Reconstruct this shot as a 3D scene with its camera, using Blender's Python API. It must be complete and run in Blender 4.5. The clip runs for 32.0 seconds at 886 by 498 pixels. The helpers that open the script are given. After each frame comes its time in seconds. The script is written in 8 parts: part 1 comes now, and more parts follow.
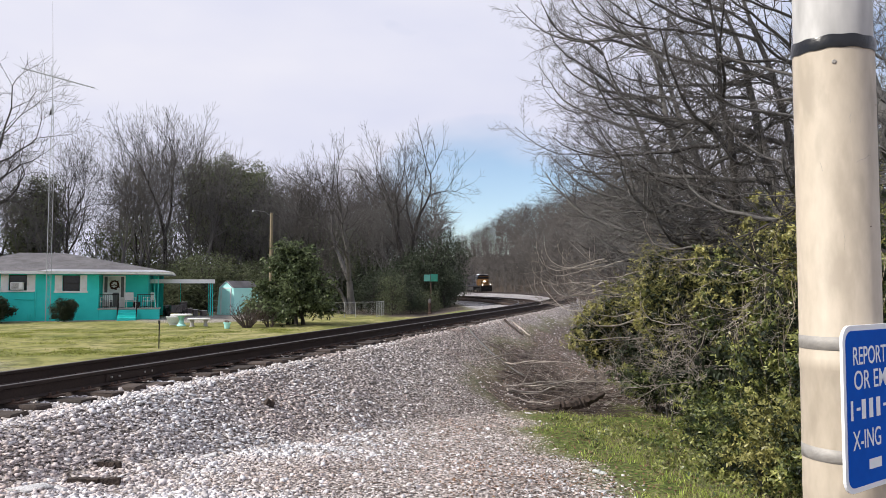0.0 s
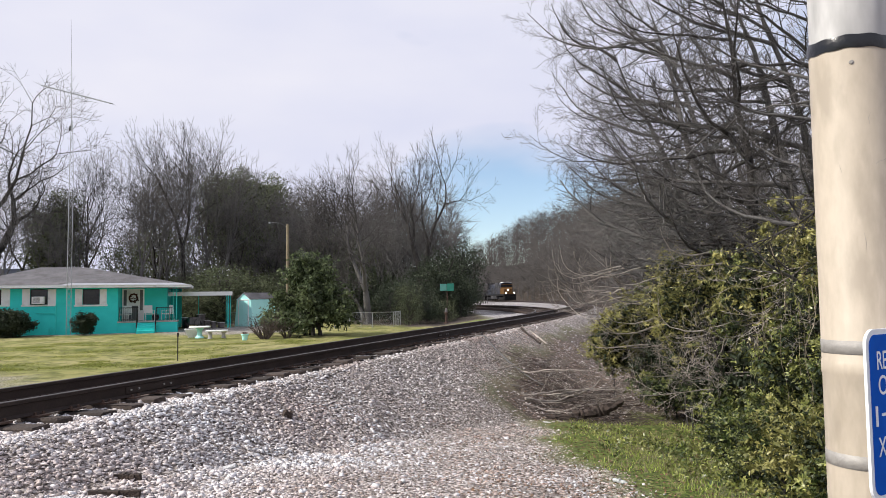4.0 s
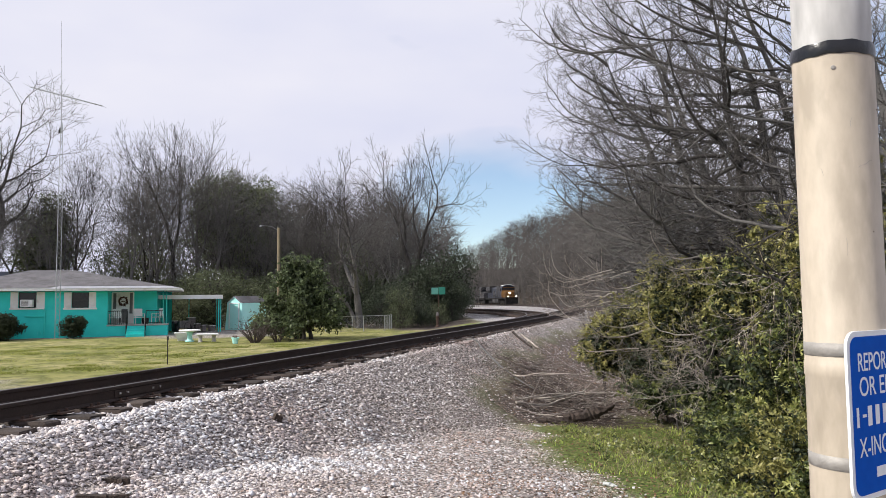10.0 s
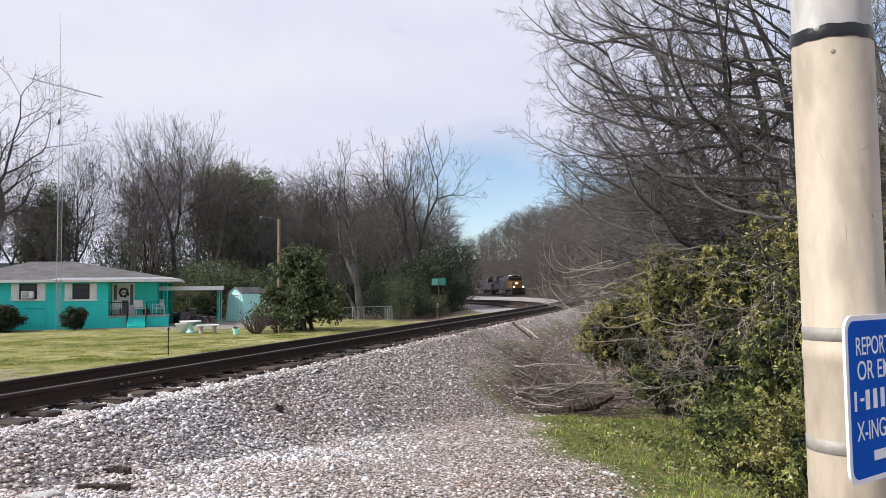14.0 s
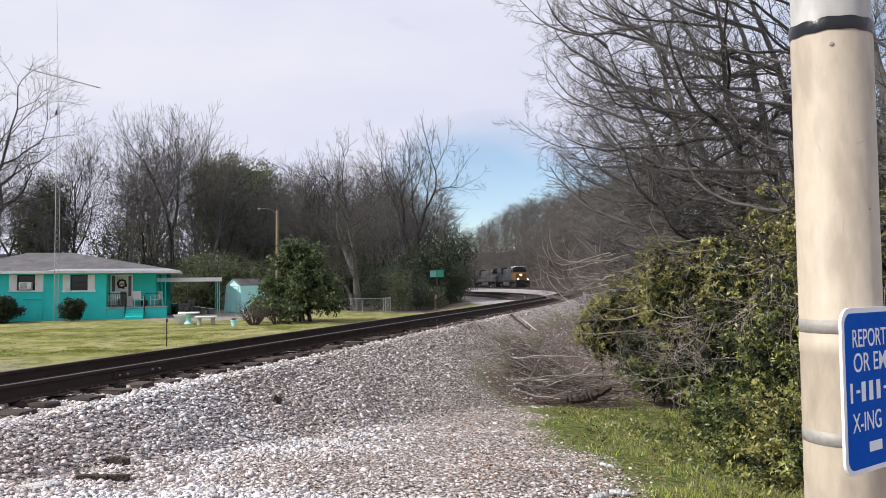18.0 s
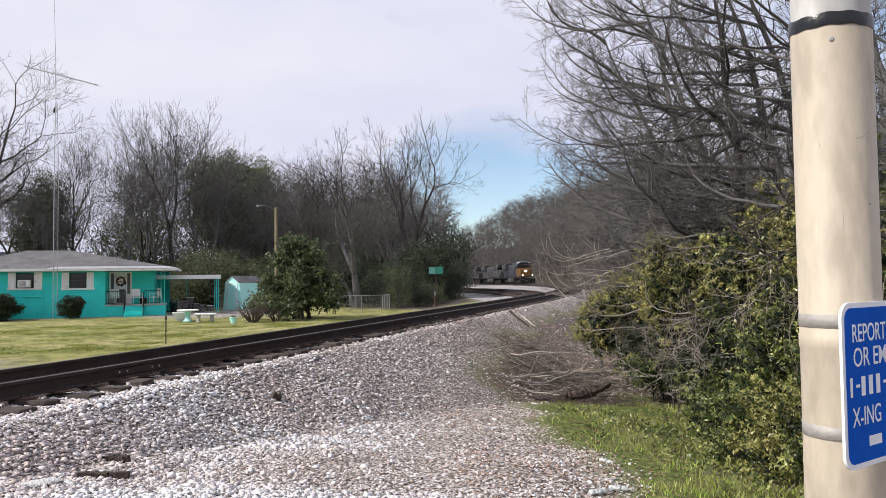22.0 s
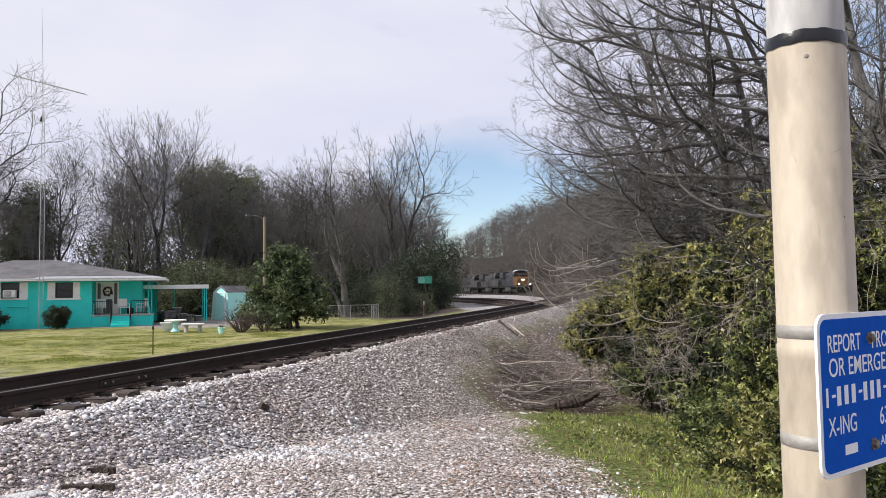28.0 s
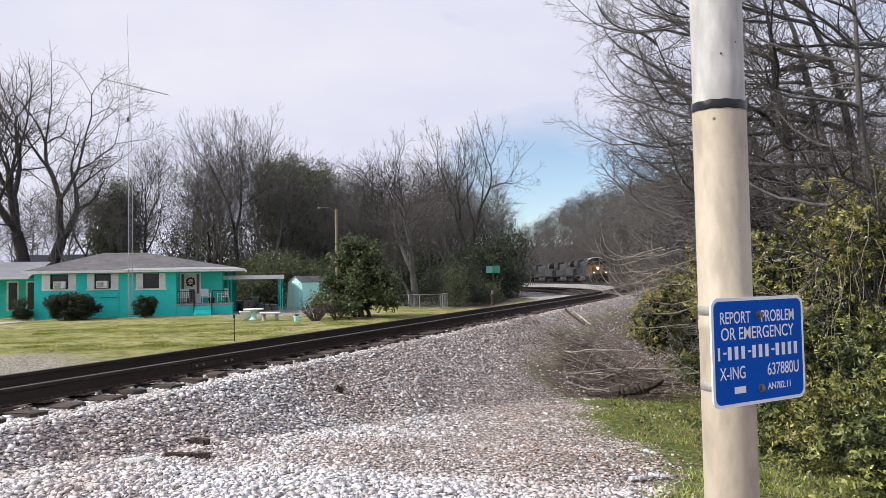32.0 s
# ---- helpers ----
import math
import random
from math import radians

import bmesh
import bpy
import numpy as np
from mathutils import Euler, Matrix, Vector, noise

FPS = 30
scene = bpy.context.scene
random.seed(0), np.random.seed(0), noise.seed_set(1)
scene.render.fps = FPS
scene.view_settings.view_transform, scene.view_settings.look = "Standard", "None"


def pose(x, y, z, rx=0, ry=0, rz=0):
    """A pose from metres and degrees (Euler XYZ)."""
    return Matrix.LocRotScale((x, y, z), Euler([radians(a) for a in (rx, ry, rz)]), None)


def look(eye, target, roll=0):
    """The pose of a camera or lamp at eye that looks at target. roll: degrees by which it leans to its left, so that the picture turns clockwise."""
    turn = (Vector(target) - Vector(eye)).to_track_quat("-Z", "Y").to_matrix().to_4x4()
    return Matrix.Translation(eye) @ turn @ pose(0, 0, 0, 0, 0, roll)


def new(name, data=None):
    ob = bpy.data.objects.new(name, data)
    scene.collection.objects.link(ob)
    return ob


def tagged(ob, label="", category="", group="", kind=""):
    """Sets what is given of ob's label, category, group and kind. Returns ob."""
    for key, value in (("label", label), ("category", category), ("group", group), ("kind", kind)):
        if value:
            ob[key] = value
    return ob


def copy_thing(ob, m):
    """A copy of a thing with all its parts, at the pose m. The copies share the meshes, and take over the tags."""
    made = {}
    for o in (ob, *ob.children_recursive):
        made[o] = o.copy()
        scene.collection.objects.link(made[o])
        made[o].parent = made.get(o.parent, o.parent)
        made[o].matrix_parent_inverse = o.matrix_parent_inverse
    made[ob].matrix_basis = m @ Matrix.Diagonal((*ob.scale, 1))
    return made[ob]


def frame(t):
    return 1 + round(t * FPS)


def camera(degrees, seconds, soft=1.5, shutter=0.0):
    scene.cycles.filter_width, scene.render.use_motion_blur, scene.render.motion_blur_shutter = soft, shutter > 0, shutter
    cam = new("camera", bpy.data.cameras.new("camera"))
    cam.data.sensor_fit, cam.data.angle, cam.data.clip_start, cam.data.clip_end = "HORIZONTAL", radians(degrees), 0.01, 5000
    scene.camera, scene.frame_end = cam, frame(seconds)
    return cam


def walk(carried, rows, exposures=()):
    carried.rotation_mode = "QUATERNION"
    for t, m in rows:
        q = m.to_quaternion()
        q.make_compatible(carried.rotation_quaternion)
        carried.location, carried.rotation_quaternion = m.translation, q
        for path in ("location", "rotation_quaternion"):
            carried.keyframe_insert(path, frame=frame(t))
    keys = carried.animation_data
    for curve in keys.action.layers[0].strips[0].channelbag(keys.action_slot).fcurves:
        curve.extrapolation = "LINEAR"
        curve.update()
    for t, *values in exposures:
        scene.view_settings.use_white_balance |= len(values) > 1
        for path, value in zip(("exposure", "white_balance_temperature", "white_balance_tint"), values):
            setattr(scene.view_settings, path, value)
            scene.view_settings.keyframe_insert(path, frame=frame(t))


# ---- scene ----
from collections import defaultdict

cam = camera(62.68, 32.0, soft=0.5)
PATH = [
    (0, pose(-0.118, 0.549, 1.103, 92.87, -0.01, -1.07)),
    (0.5, pose(-0.114, 0.548, 1.104, 93.01, 0.24, -1.01)),
    (1, pose(-0.114, 0.545, 1.103, 93.18, 0.48, -0.83)),
    (1.5, pose(-0.115, 0.543, 1.102, 93.28, 0.61, -0.57)),
    (2, pose(-0.113, 0.549, 1.101, 93.32, 0.69, -0.29)),
    (2.5, pose(-0.114, 0.554, 1.101, 93.34, 0.77, -0.04)),
    (3, pose(-0.116, 0.553, 1.102, 93.39, 0.76, 0.15)),
    (3.5, pose(-0.117, 0.553, 1.101, 93.51, 0.71, 0.24)),
    (5.5, pose(-0.115, 0.548, 1.102, 93.82, 0.57, -0.05)),
    (6, pose(-0.114, 0.547, 1.102, 93.92, 0.60, -0.12)),
    (6.5, pose(-0.113, 0.549, 1.102, 94.02, 0.63, -0.17)),
    (7, pose(-0.111, 0.548, 1.101, 94.07, 0.67, -0.23)),
    (7.5, pose(-0.112, 0.545, 1.103, 94.08, 0.72, -0.29)),
    (8, pose(-0.111, 0.548, 1.101, 94.06, 0.66, -0.33)),
    (8.5, pose(-0.109, 0.546, 1.100, 93.99, 0.68, -0.39)),
    (9, pose(-0.112, 0.544, 1.100, 93.92, 0.70, -0.44)),
    (9.5, pose(-0.107, 0.547, 1.099, 93.90, 0.64, -0.45)),
    (10, pose(-0.109, 0.548, 1.099, 93.89, 0.61, -0.46)),
    (10.5, pose(-0.110, 0.548, 1.100, 93.92, 0.55, -0.45)),
    (11, pose(-0.108, 0.551, 1.099, 93.96, 0.52, -0.42)),
    (11.5, pose(-0.106, 0.549, 1.099, 94.05, 0.49, -0.37)),
    (12, pose(-0.107, 0.542, 1.100, 94.12, 0.51, -0.36)),
    (12.5, pose(-0.105, 0.538, 1.103, 94.09, 0.49, -0.35)),
    (13, pose(-0.106, 0.543, 1.099, 93.91, 0.51, -0.37)),
    (13.5, pose(-0.104, 0.551, 1.095, 93.57, 0.58, -0.39)),
    (14, pose(-0.105, 0.551, 1.090, 93.19, 0.68, -0.43)),
    (14.5, pose(-0.103, 0.548, 1.091, 92.82, 0.73, -0.44)),
    (16.5, pose(-0.104, 0.552, 1.090, 92.40, 0.62, -0.43)),
    (17, pose(-0.104, 0.551, 1.089, 92.47, 0.62, -0.45)),
    (17.5, pose(-0.106, 0.552, 1.089, 92.52, 0.61, -0.51)),
    (18, pose(-0.106, 0.548, 1.090, 92.55, 0.57, -0.57)),
    (18.5, pose(-0.104, 0.550, 1.089, 92.54, 0.57, -0.59)),
    (19, pose(-0.107, 0.556, 1.090, 92.49, 0.57, -0.59)),
    (19.5, pose(-0.106, 0.553, 1.089, 92.40, 0.60, -0.57)),
    (20, pose(-0.110, 0.555, 1.087, 92.27, 0.62, -0.53)),
    (20.5, pose(-0.114, 0.557, 1.085, 92.19, 0.65, -0.53)),
    (21, pose(-0.113, 0.553, 1.087, 92.15, 0.72, -0.54)),
    (21.5, pose(-0.108, 0.547, 1.089, 92.21, 0.72, -0.58)),
    (22, pose(-0.109, 0.546, 1.089, 92.29, 0.73, -0.65)),
    (22.5, pose(-0.107, 0.547, 1.089, 92.35, 0.77, -0.78)),
    (23, pose(-0.107, 0.547, 1.088, 92.40, 0.81, -0.92)),
    (23.5, pose(-0.103, 0.553, 1.089, 92.44, 0.89, -1.05)),
    (24, pose(-0.104, 0.552, 1.090, 92.51, 0.92, -1.17)),
    (24.5, pose(-0.103, 0.553, 1.089, 92.57, 0.99, -1.25)),
    (25, pose(-0.104, 0.552, 1.089, 92.61, 0.99, -1.28)),
    (25.5, pose(-0.103, 0.551, 1.089, 92.65, 0.91, -1.32)),
    (27.5, pose(-0.099, 0.541, 1.091, 92.94, 0.74, -1.45)),
    (28, pose(-0.099, 0.535, 1.093, 93.02, 0.80, -1.49)),
    (28.5, pose(-0.092, 0.535, 1.093, 93.08, 0.77, -1.49)),
    (29, pose(-0.093, 0.534, 1.093, 93.07, 0.58, -1.31)),
    (29.5, pose(-0.088, 0.535, 1.092, 92.94, 0.19, -0.81)),
    (30, pose(-0.028, 0.522, 1.087, 92.70, -0.13, 0.05)),
    (30.5, pose(-0.044, 0.345, 1.083, 92.45, -0.24, 1.29)),
    (31, pose(-0.026, 0.201, 1.099, 92.26, 0.01, 2.55)),
    (31.5, pose(0.042, 0.097, 1.102, 92.20, 0.49, 3.53)),
    (32, pose(0.000, 0.000, 1.100, 92.27, 1.03, 3.96)),
]
walk(cam, PATH)

# ---- world and sun ----
SUN_AZ, SUN_EL = radians(-106), radians(40)     # azimuth clockwise from +y
world = bpy.data.worlds.new("sky")
scene.world = world
world.use_nodes = True
wn, wl = world.node_tree.nodes, world.node_tree.links
wn.clear()
w_out = wn.new("ShaderNodeOutputWorld")
w_sky = wn.new("ShaderNodeTexSky")
w_sky.sky_type, w_sky.sun_disc = "NISHITA", False
w_sky.sun_elevation, w_sky.sun_rotation = SUN_EL, SUN_AZ
w_sky.dust_density, w_sky.ozone_density, w_sky.altitude = 0.0, 2.4, 200.0
w_bg = wn.new("ShaderNodeBackground")
w_bg.inputs["Strength"].default_value = 0.15
w_cl = wn.new("ShaderNodeBackground")
w_cl.inputs["Strength"].default_value = 0.97
w_mix = wn.new("ShaderNodeMixShader")
w_tc = wn.new("ShaderNodeTexCoord")
w_map = wn.new("ShaderNodeMapping")
w_map.inputs["Location"].default_value = (0.35, 0.1, 0.0)
w_map.inputs["Scale"].default_value = (1.0, 1.0, 2.6)
w_noise = wn.new("ShaderNodeTexNoise")
w_noise.inputs["Scale"].default_value = 1.5
w_noise.inputs["Detail"].default_value = 5
w_ramp = wn.new("ShaderNodeValToRGB")
w_ramp.color_ramp.elements[0].color = (0.12, 0.12, 0.12, 1)
w_ramp.color_ramp.elements[0].position, w_ramp.color_ramp.elements[1].position = 0.31, 0.50
w_tint = wn.new("ShaderNodeValToRGB")
w_tint.color_ramp.elements[0].position, w_tint.color_ramp.elements[1].position = 0.35, 0.75
w_tint.color_ramp.elements[0].color = (0.74, 0.76, 0.93, 1)
w_tint.color_ramp.elements[1].color = (0.90, 0.89, 0.98, 1)
w_n2 = wn.new("ShaderNodeTexNoise")
w_n2.inputs["Scale"].default_value = 2.3
w_n2.inputs["Detail"].default_value = 4
wl.new(w_tc.outputs["Generated"], w_map.inputs["Vector"])
wl.new(w_map.outputs["Vector"], w_noise.inputs["Vector"])
wl.new(w_map.outputs["Vector"], w_n2.inputs["Vector"])
# a break in the cloud low over the bend of the line
w_dot = wn.new("ShaderNodeVectorMath")
w_dot.operation, w_dot.inputs[1].default_value = "DOT_PRODUCT", (0.10, 0.99, 0.09)
w_gap = wn.new("ShaderNodeMapRange")
w_gap.interpolation_type = "SMOOTHSTEP"
w_gap.inputs[1].default_value, w_gap.inputs[2].default_value = math.cos(radians(13)), math.cos(radians(3))
w_gap.inputs[3].default_value, w_gap.inputs[4].default_value = 0.0, 0.28
w_sub = wn.new("ShaderNodeMath")
w_sub.operation = "SUBTRACT"
wl.new(w_tc.outputs["Generated"], w_dot.inputs[0])
wl.new(w_dot.outputs["Value"], w_gap.inputs[0])
wl.new(w_noise.outputs["Fac"], w_sub.inputs[0])
wl.new(w_gap.outputs[0], w_sub.inputs[1])
wl.new(w_sub.outputs[0], w_ramp.inputs["Fac"])
wl.new(w_n2.outputs["Fac"], w_tint.inputs["Fac"])
wl.new(w_tint.outputs["Color"], w_cl.inputs["Color"])
wl.new(w_sky.outputs["Color"], w_bg.inputs["Color"])
wl.new(w_ramp.outputs["Color"], w_mix.inputs["Fac"])
wl.new(w_bg.outputs["Background"], w_mix.inputs[1])
wl.new(w_cl.outputs["Background"], w_mix.inputs[2])
wl.new(w_mix.outputs["Shader"], w_out.inputs["Surface"])

sun = new("sun", bpy.data.lights.new("sun", "SUN"))
sun.data.energy, sun.data.angle, sun.data.color = 5.0, radians(2.5), (1.0, 0.95, 0.87)
sun.matrix_world = look((0, 0, 0), (-math.sin(SUN_AZ) * math.cos(SUN_EL), -math.cos(SUN_AZ) * math.cos(SUN_EL), -math.sin(SUN_EL)))
scene.view_settings.exposure = 0.0


# ---- materials ----
def mat(name, a, b, rough=0.8, metal=0.0, scale=6.0, fine=60.0, bump=0.3, dist=0.01, spot=None, spotsize=2.0, spread=(0.35, 0.65), random_v=0.0, per="island", coords="Object", stretch=(1, 1, 1), spec=0.5, through_light=0.0):
    """Two colours mixed by a coarse and a fine noise, a third in spots, with bump from the fine one."""
    m = bpy.data.materials.new(name)
    m.use_nodes = True
    n, l = m.node_tree.nodes, m.node_tree.links
    p = n["Principled BSDF"]
    p.inputs["Roughness"].default_value, p.inputs["Metallic"].default_value = rough, metal
    p.inputs["Specular IOR Level"].default_value = spec
    tc, mp = n.new("ShaderNodeTexCoord"), n.new("ShaderNodeMapping")
    mp.inputs["Scale"].default_value = stretch
    l.new(tc.outputs[coords], mp.inputs["Vector"])
    n1, n2 = n.new("ShaderNodeTexNoise"), n.new("ShaderNodeTexNoise")
    for q, sc, de in ((n1, scale, 4), (n2, fine, 6)):
        q.inputs["Scale"].default_value, q.inputs["Detail"].default_value = sc, de
        l.new(mp.outputs["Vector"], q.inputs["Vector"])
    add = n.new("ShaderNodeMath")
    add.operation, add.inputs[1].default_value = "MULTIPLY_ADD", 0.5
    half = n.new("ShaderNodeMath")
    half.operation, half.inputs[1].default_value = "MULTIPLY", 0.5
    l.new(n2.outputs["Fac"], half.inputs[0])
    l.new(n1.outputs["Fac"], add.inputs[0])
    l.new(half.outputs[0], add.inputs[2])
    ramp = n.new("ShaderNodeValToRGB")
    ramp.color_ramp.elements[0].position, ramp.color_ramp.elements[1].position = spread
    ramp.color_ramp.elements[0].color, ramp.color_ramp.elements[1].color = (*a, 1), (*b, 1)
    l.new(add.outputs[0], ramp.inputs["Fac"])
    col = ramp.outputs["Color"]
    if spot:
        n3 = n.new("ShaderNodeTexNoise")
        n3.inputs["Scale"].default_value, n3.inputs["Detail"].default_value = spotsize, 5
        l.new(mp.outputs["Vector"], n3.inputs["Vector"])
        r3 = n.new("ShaderNodeValToRGB")
        r3.color_ramp.elements[0].position, r3.color_ramp.elements[1].position = 0.52, 0.68
        l.new(n3.outputs["Fac"], r3.inputs["Fac"])
        mx = n.new("ShaderNodeMix")
        mx.data_type = "RGBA"
        mx.inputs[7].default_value = (*spot, 1)
        l.new(r3.outputs["Color"], mx.inputs[0])
        l.new(col, mx.inputs[6])
        col = mx.outputs[2]
    if random_v:
        hsv = n.new("ShaderNodeHueSaturation")
        if per == "island":
            src = n.new("ShaderNodeNewGeometry").outputs["Random Per Island"]
        else:
            src = n.new("ShaderNodeObjectInfo").outputs["Random"]
        mr = n.new("ShaderNodeMapRange")
        mr.inputs[3].default_value, mr.inputs[4].default_value = 1 - random_v, 1 + random_v
        l.new(src, mr.inputs[0])
        l.new(mr.outputs[0], hsv.inputs["Value"])
        l.new(col, hsv.inputs["Color"])
        col = hsv.outputs["Color"]
    l.new(col, p.inputs["Base Color"])
    if bump:
        bp = n.new("ShaderNodeBump")
        bp.inputs["Strength"].default_value, bp.inputs["Distance"].default_value = bump, dist
        l.new(n2.outputs["Fac"], bp.inputs["Height"])
        l.new(bp.outputs["Normal"], p.inputs["Normal"])
    if through_light:
        tl, ms = n.new("ShaderNodeBsdfTranslucent"), n.new("ShaderNodeMixShader")
        ms.inputs[0].default_value = through_light
        l.new(col, tl.inputs["Color"])
        l.new(p.outputs["BSDF"], ms.inputs[1])
        l.new(tl.outputs["BSDF"], ms.inputs[2])
        l.new(ms.outputs["Shader"], n["Material Output"].inputs["Surface"])
    return m


def stone_mat(name, stops, patch, patchsize):
    """Broken stone: each piece its own shade out of the stops, stained in patches."""
    m = bpy.data.materials.new(name)
    m.use_nodes = True
    n, l = m.node_tree.nodes, m.node_tree.links
    p = n["Principled BSDF"]
    p.inputs["Roughness"].default_value, p.inputs["Specular IOR Level"].default_value = 0.95, 0.12
    tc = n.new("ShaderNodeTexCoord")
    ramp = n.new("ShaderNodeValToRGB")
    while len(ramp.color_ramp.elements) < len(stops):
        ramp.color_ramp.elements.new(0.5)
    for e, (at, c) in zip(ramp.color_ramp.elements, stops):
        e.position, e.color = at, (*c, 1)
    l.new(n.new("ShaderNodeNewGeometry").outputs["Random Per Island"], ramp.inputs["Fac"])
    big, grain = n.new("ShaderNodeTexNoise"), n.new("ShaderNodeTexNoise")
    for q, sc, de in ((big, patchsize, 5), (grain, 110.0, 6)):
        q.inputs["Scale"].default_value, q.inputs["Detail"].default_value = sc, de
        l.new(tc.outputs["Object"], q.inputs["Vector"])
    r2 = n.new("ShaderNodeValToRGB")
    r2.color_ramp.elements[0].position, r2.color_ramp.elements[1].position = 0.44, 0.62
    r2.color_ramp.elements[1].color = (0.95, 0.95, 0.95, 1)
    l.new(big.outputs["Fac"], r2.inputs["Fac"])
    mx = n.new("ShaderNodeMix")
    mx.data_type, mx.blend_type = "RGBA", "MULTIPLY"
    mx.inputs[7].default_value = (*patch, 1)
    l.new(r2.outputs["Color"], mx.inputs[0])
    l.new(ramp.outputs["Color"], mx.inputs[6])
    g = n.new("ShaderNodeMapRange")
    g.inputs[1].default_value, g.inputs[2].default_value, g.inputs[3].default_value, g.inputs[4].default_value = 0.3, 0.7, 0.72, 1.12
    l.new(grain.outputs["Fac"], g.inputs[0])
    hsv = n.new("ShaderNodeHueSaturation")
    l.new(g.outputs[0], hsv.inputs["Value"])
    l.new(mx.outputs[2], hsv.inputs["Color"])
    l.new(hsv.outputs["Color"], p.inputs["Base Color"])
    bp = n.new("ShaderNodeBump")
    bp.inputs["Strength"].default_value, bp.inputs["Distance"].default_value = 0.5, 0.004
    l.new(grain.outputs["Fac"], bp.inputs["Height"])
    l.new(bp.outputs["Normal"], p.inputs["Normal"])
    return m


def glow(name, colour, strength):
    m = mat(name, colour, colour, 0.3, bump=0)
    p = m.node_tree.nodes["Principled BSDF"]
    p.inputs["Emission Color"].default_value, p.inputs["Emission Strength"].default_value = (*colour, 1), strength
    return m


M = {}
M["turq"] = mat("turquoise_paint", (0.02, 0.57, 0.52), (0.05, 0.69, 0.63), 0.6, scale=1.5, fine=30, bump=0.15, spot=(0.02, 0.42, 0.36), spotsize=1.2)
M["turqblock"] = mat("turquoise_block", (0.018, 0.585, 0.535), (0.035, 0.685, 0.63), 0.7, scale=2, fine=40, bump=0.3)
M["mint"] = mat("mint_paint", (0.40, 0.82, 0.78), (0.50, 0.90, 0.87), 0.6, scale=2, fine=30, bump=0.1)
M["white"] = mat("white_paint", (0.78, 0.78, 0.78), (0.88, 0.88, 0.87), 0.55, scale=2, fine=30, bump=0.1, spot=(0.68, 0.67, 0.65))
M["roof"] = mat("grey_shingle", (0.075, 0.072, 0.078), (0.155, 0.148, 0.155), 0.9, scale=1.2, fine=25, bump=0.6, dist=0.02, spot=(0.085, 0.08, 0.08))
M["tinroof"] = mat("tin_roof", (0.40, 0.40, 0.42), (0.60, 0.60, 0.62), 0.4, 0.6, scale=2, fine=20, bump=0.1)
M["glass"] = mat("dark_glass", (0.02, 0.022, 0.024), (0.035, 0.036, 0.04), 0.12, scale=1, fine=8, bump=0)
M["screen"] = mat("grey_screen", (0.10, 0.10, 0.105), (0.17, 0.165, 0.17), 0.5, scale=3, fine=60, bump=0.1)
M["darkroom"] = mat("dark_interior", (0.02, 0.02, 0.02), (0.035, 0.03, 0.03), 0.9)
M["iron"] = mat("black_iron", (0.02, 0.02, 0.022), (0.05, 0.045, 0.04), 0.6, 0.6)
M["galv"] = mat("galvanised_steel", (0.30, 0.31, 0.32), (0.46, 0.47, 0.48), 0.45, 0.7, scale=4, fine=40)
M["cream"] = mat("cream_paint", (0.43, 0.367, 0.285), (0.53, 0.457, 0.362), 0.55, scale=14.0, fine=90, bump=0.08, dist=0.002, spot=(0.385, 0.328, 0.256), spotsize=24, stretch=(1, 1, 0.35))
M["alu"] = mat("aluminium", (0.36, 0.353, 0.338), (0.60, 0.588, 0.572), 0.62, 0.0, scale=14, fine=50, bump=0.1, dist=0.003, stretch=(1, 1, 0.3), spot=(0.35, 0.34, 0.33), spotsize=8)
M["tape"] = mat("black_tape", (0.004, 0.004, 0.005), (0.010, 0.010, 0.012), 0.28, scale=12, fine=50, bump=0.4, dist=0.004)
M["strap"] = mat("steel_strap", (0.24, 0.225, 0.205), (0.40, 0.38, 0.35), 0.6, 0.2, scale=9, fine=50)
M["signblue"] = mat("sign_blue", (0.001, 0.075, 0.43), (0.002, 0.092, 0.50), 0.7, scale=4, fine=60, bump=0.03, dist=0.002, spec=0.1)
M["signwhite"] = mat("sign_white", (0.78, 0.80, 0.84), (0.86, 0.88, 0.90), 0.4, scale=4, fine=60, bump=0.03, dist=0.002)
M["brass"] = mat("rusted_bolt", (0.12, 0.095, 0.075), (0.30, 0.25, 0.20), 0.5, 0.6, scale=40, fine=200)
M["rail"] = mat("rail_rust", (0.020, 0.013, 0.011), (0.050, 0.033, 0.026), 0.75, 0.2, scale=3, fine=50, bump=0.3, dist=0.004, spread=(0.3, 0.7))
M["railtop"] = mat("rail_head", (0.05, 0.042, 0.038), (0.11, 0.095, 0.088), 0.5, 0.5, scale=3, fine=60, bump=0.05, stretch=(1, 1, 1))
M["tie"] = mat("creosoted_wood", (0.026, 0.019, 0.016), (0.082, 0.060, 0.049), 0.9, scale=3, fine=40, bump=0.7, dist=0.012, spot=(0.085, 0.055, 0.043), spotsize=3, random_v=0.35, per="object")
M["stone"] = stone_mat("ballast_stone", [(0.0, (0.30, 0.28, 0.27)), (0.14, (0.52, 0.495, 0.495)), (0.34, (0.71, 0.655, 0.64)), (0.55, (0.75, 0.745, 0.775)), (0.8, (0.88, 0.865, 0.87)), (1.0, (0.61, 0.61, 0.645))], (0.84, 0.755, 0.71), 0.5)
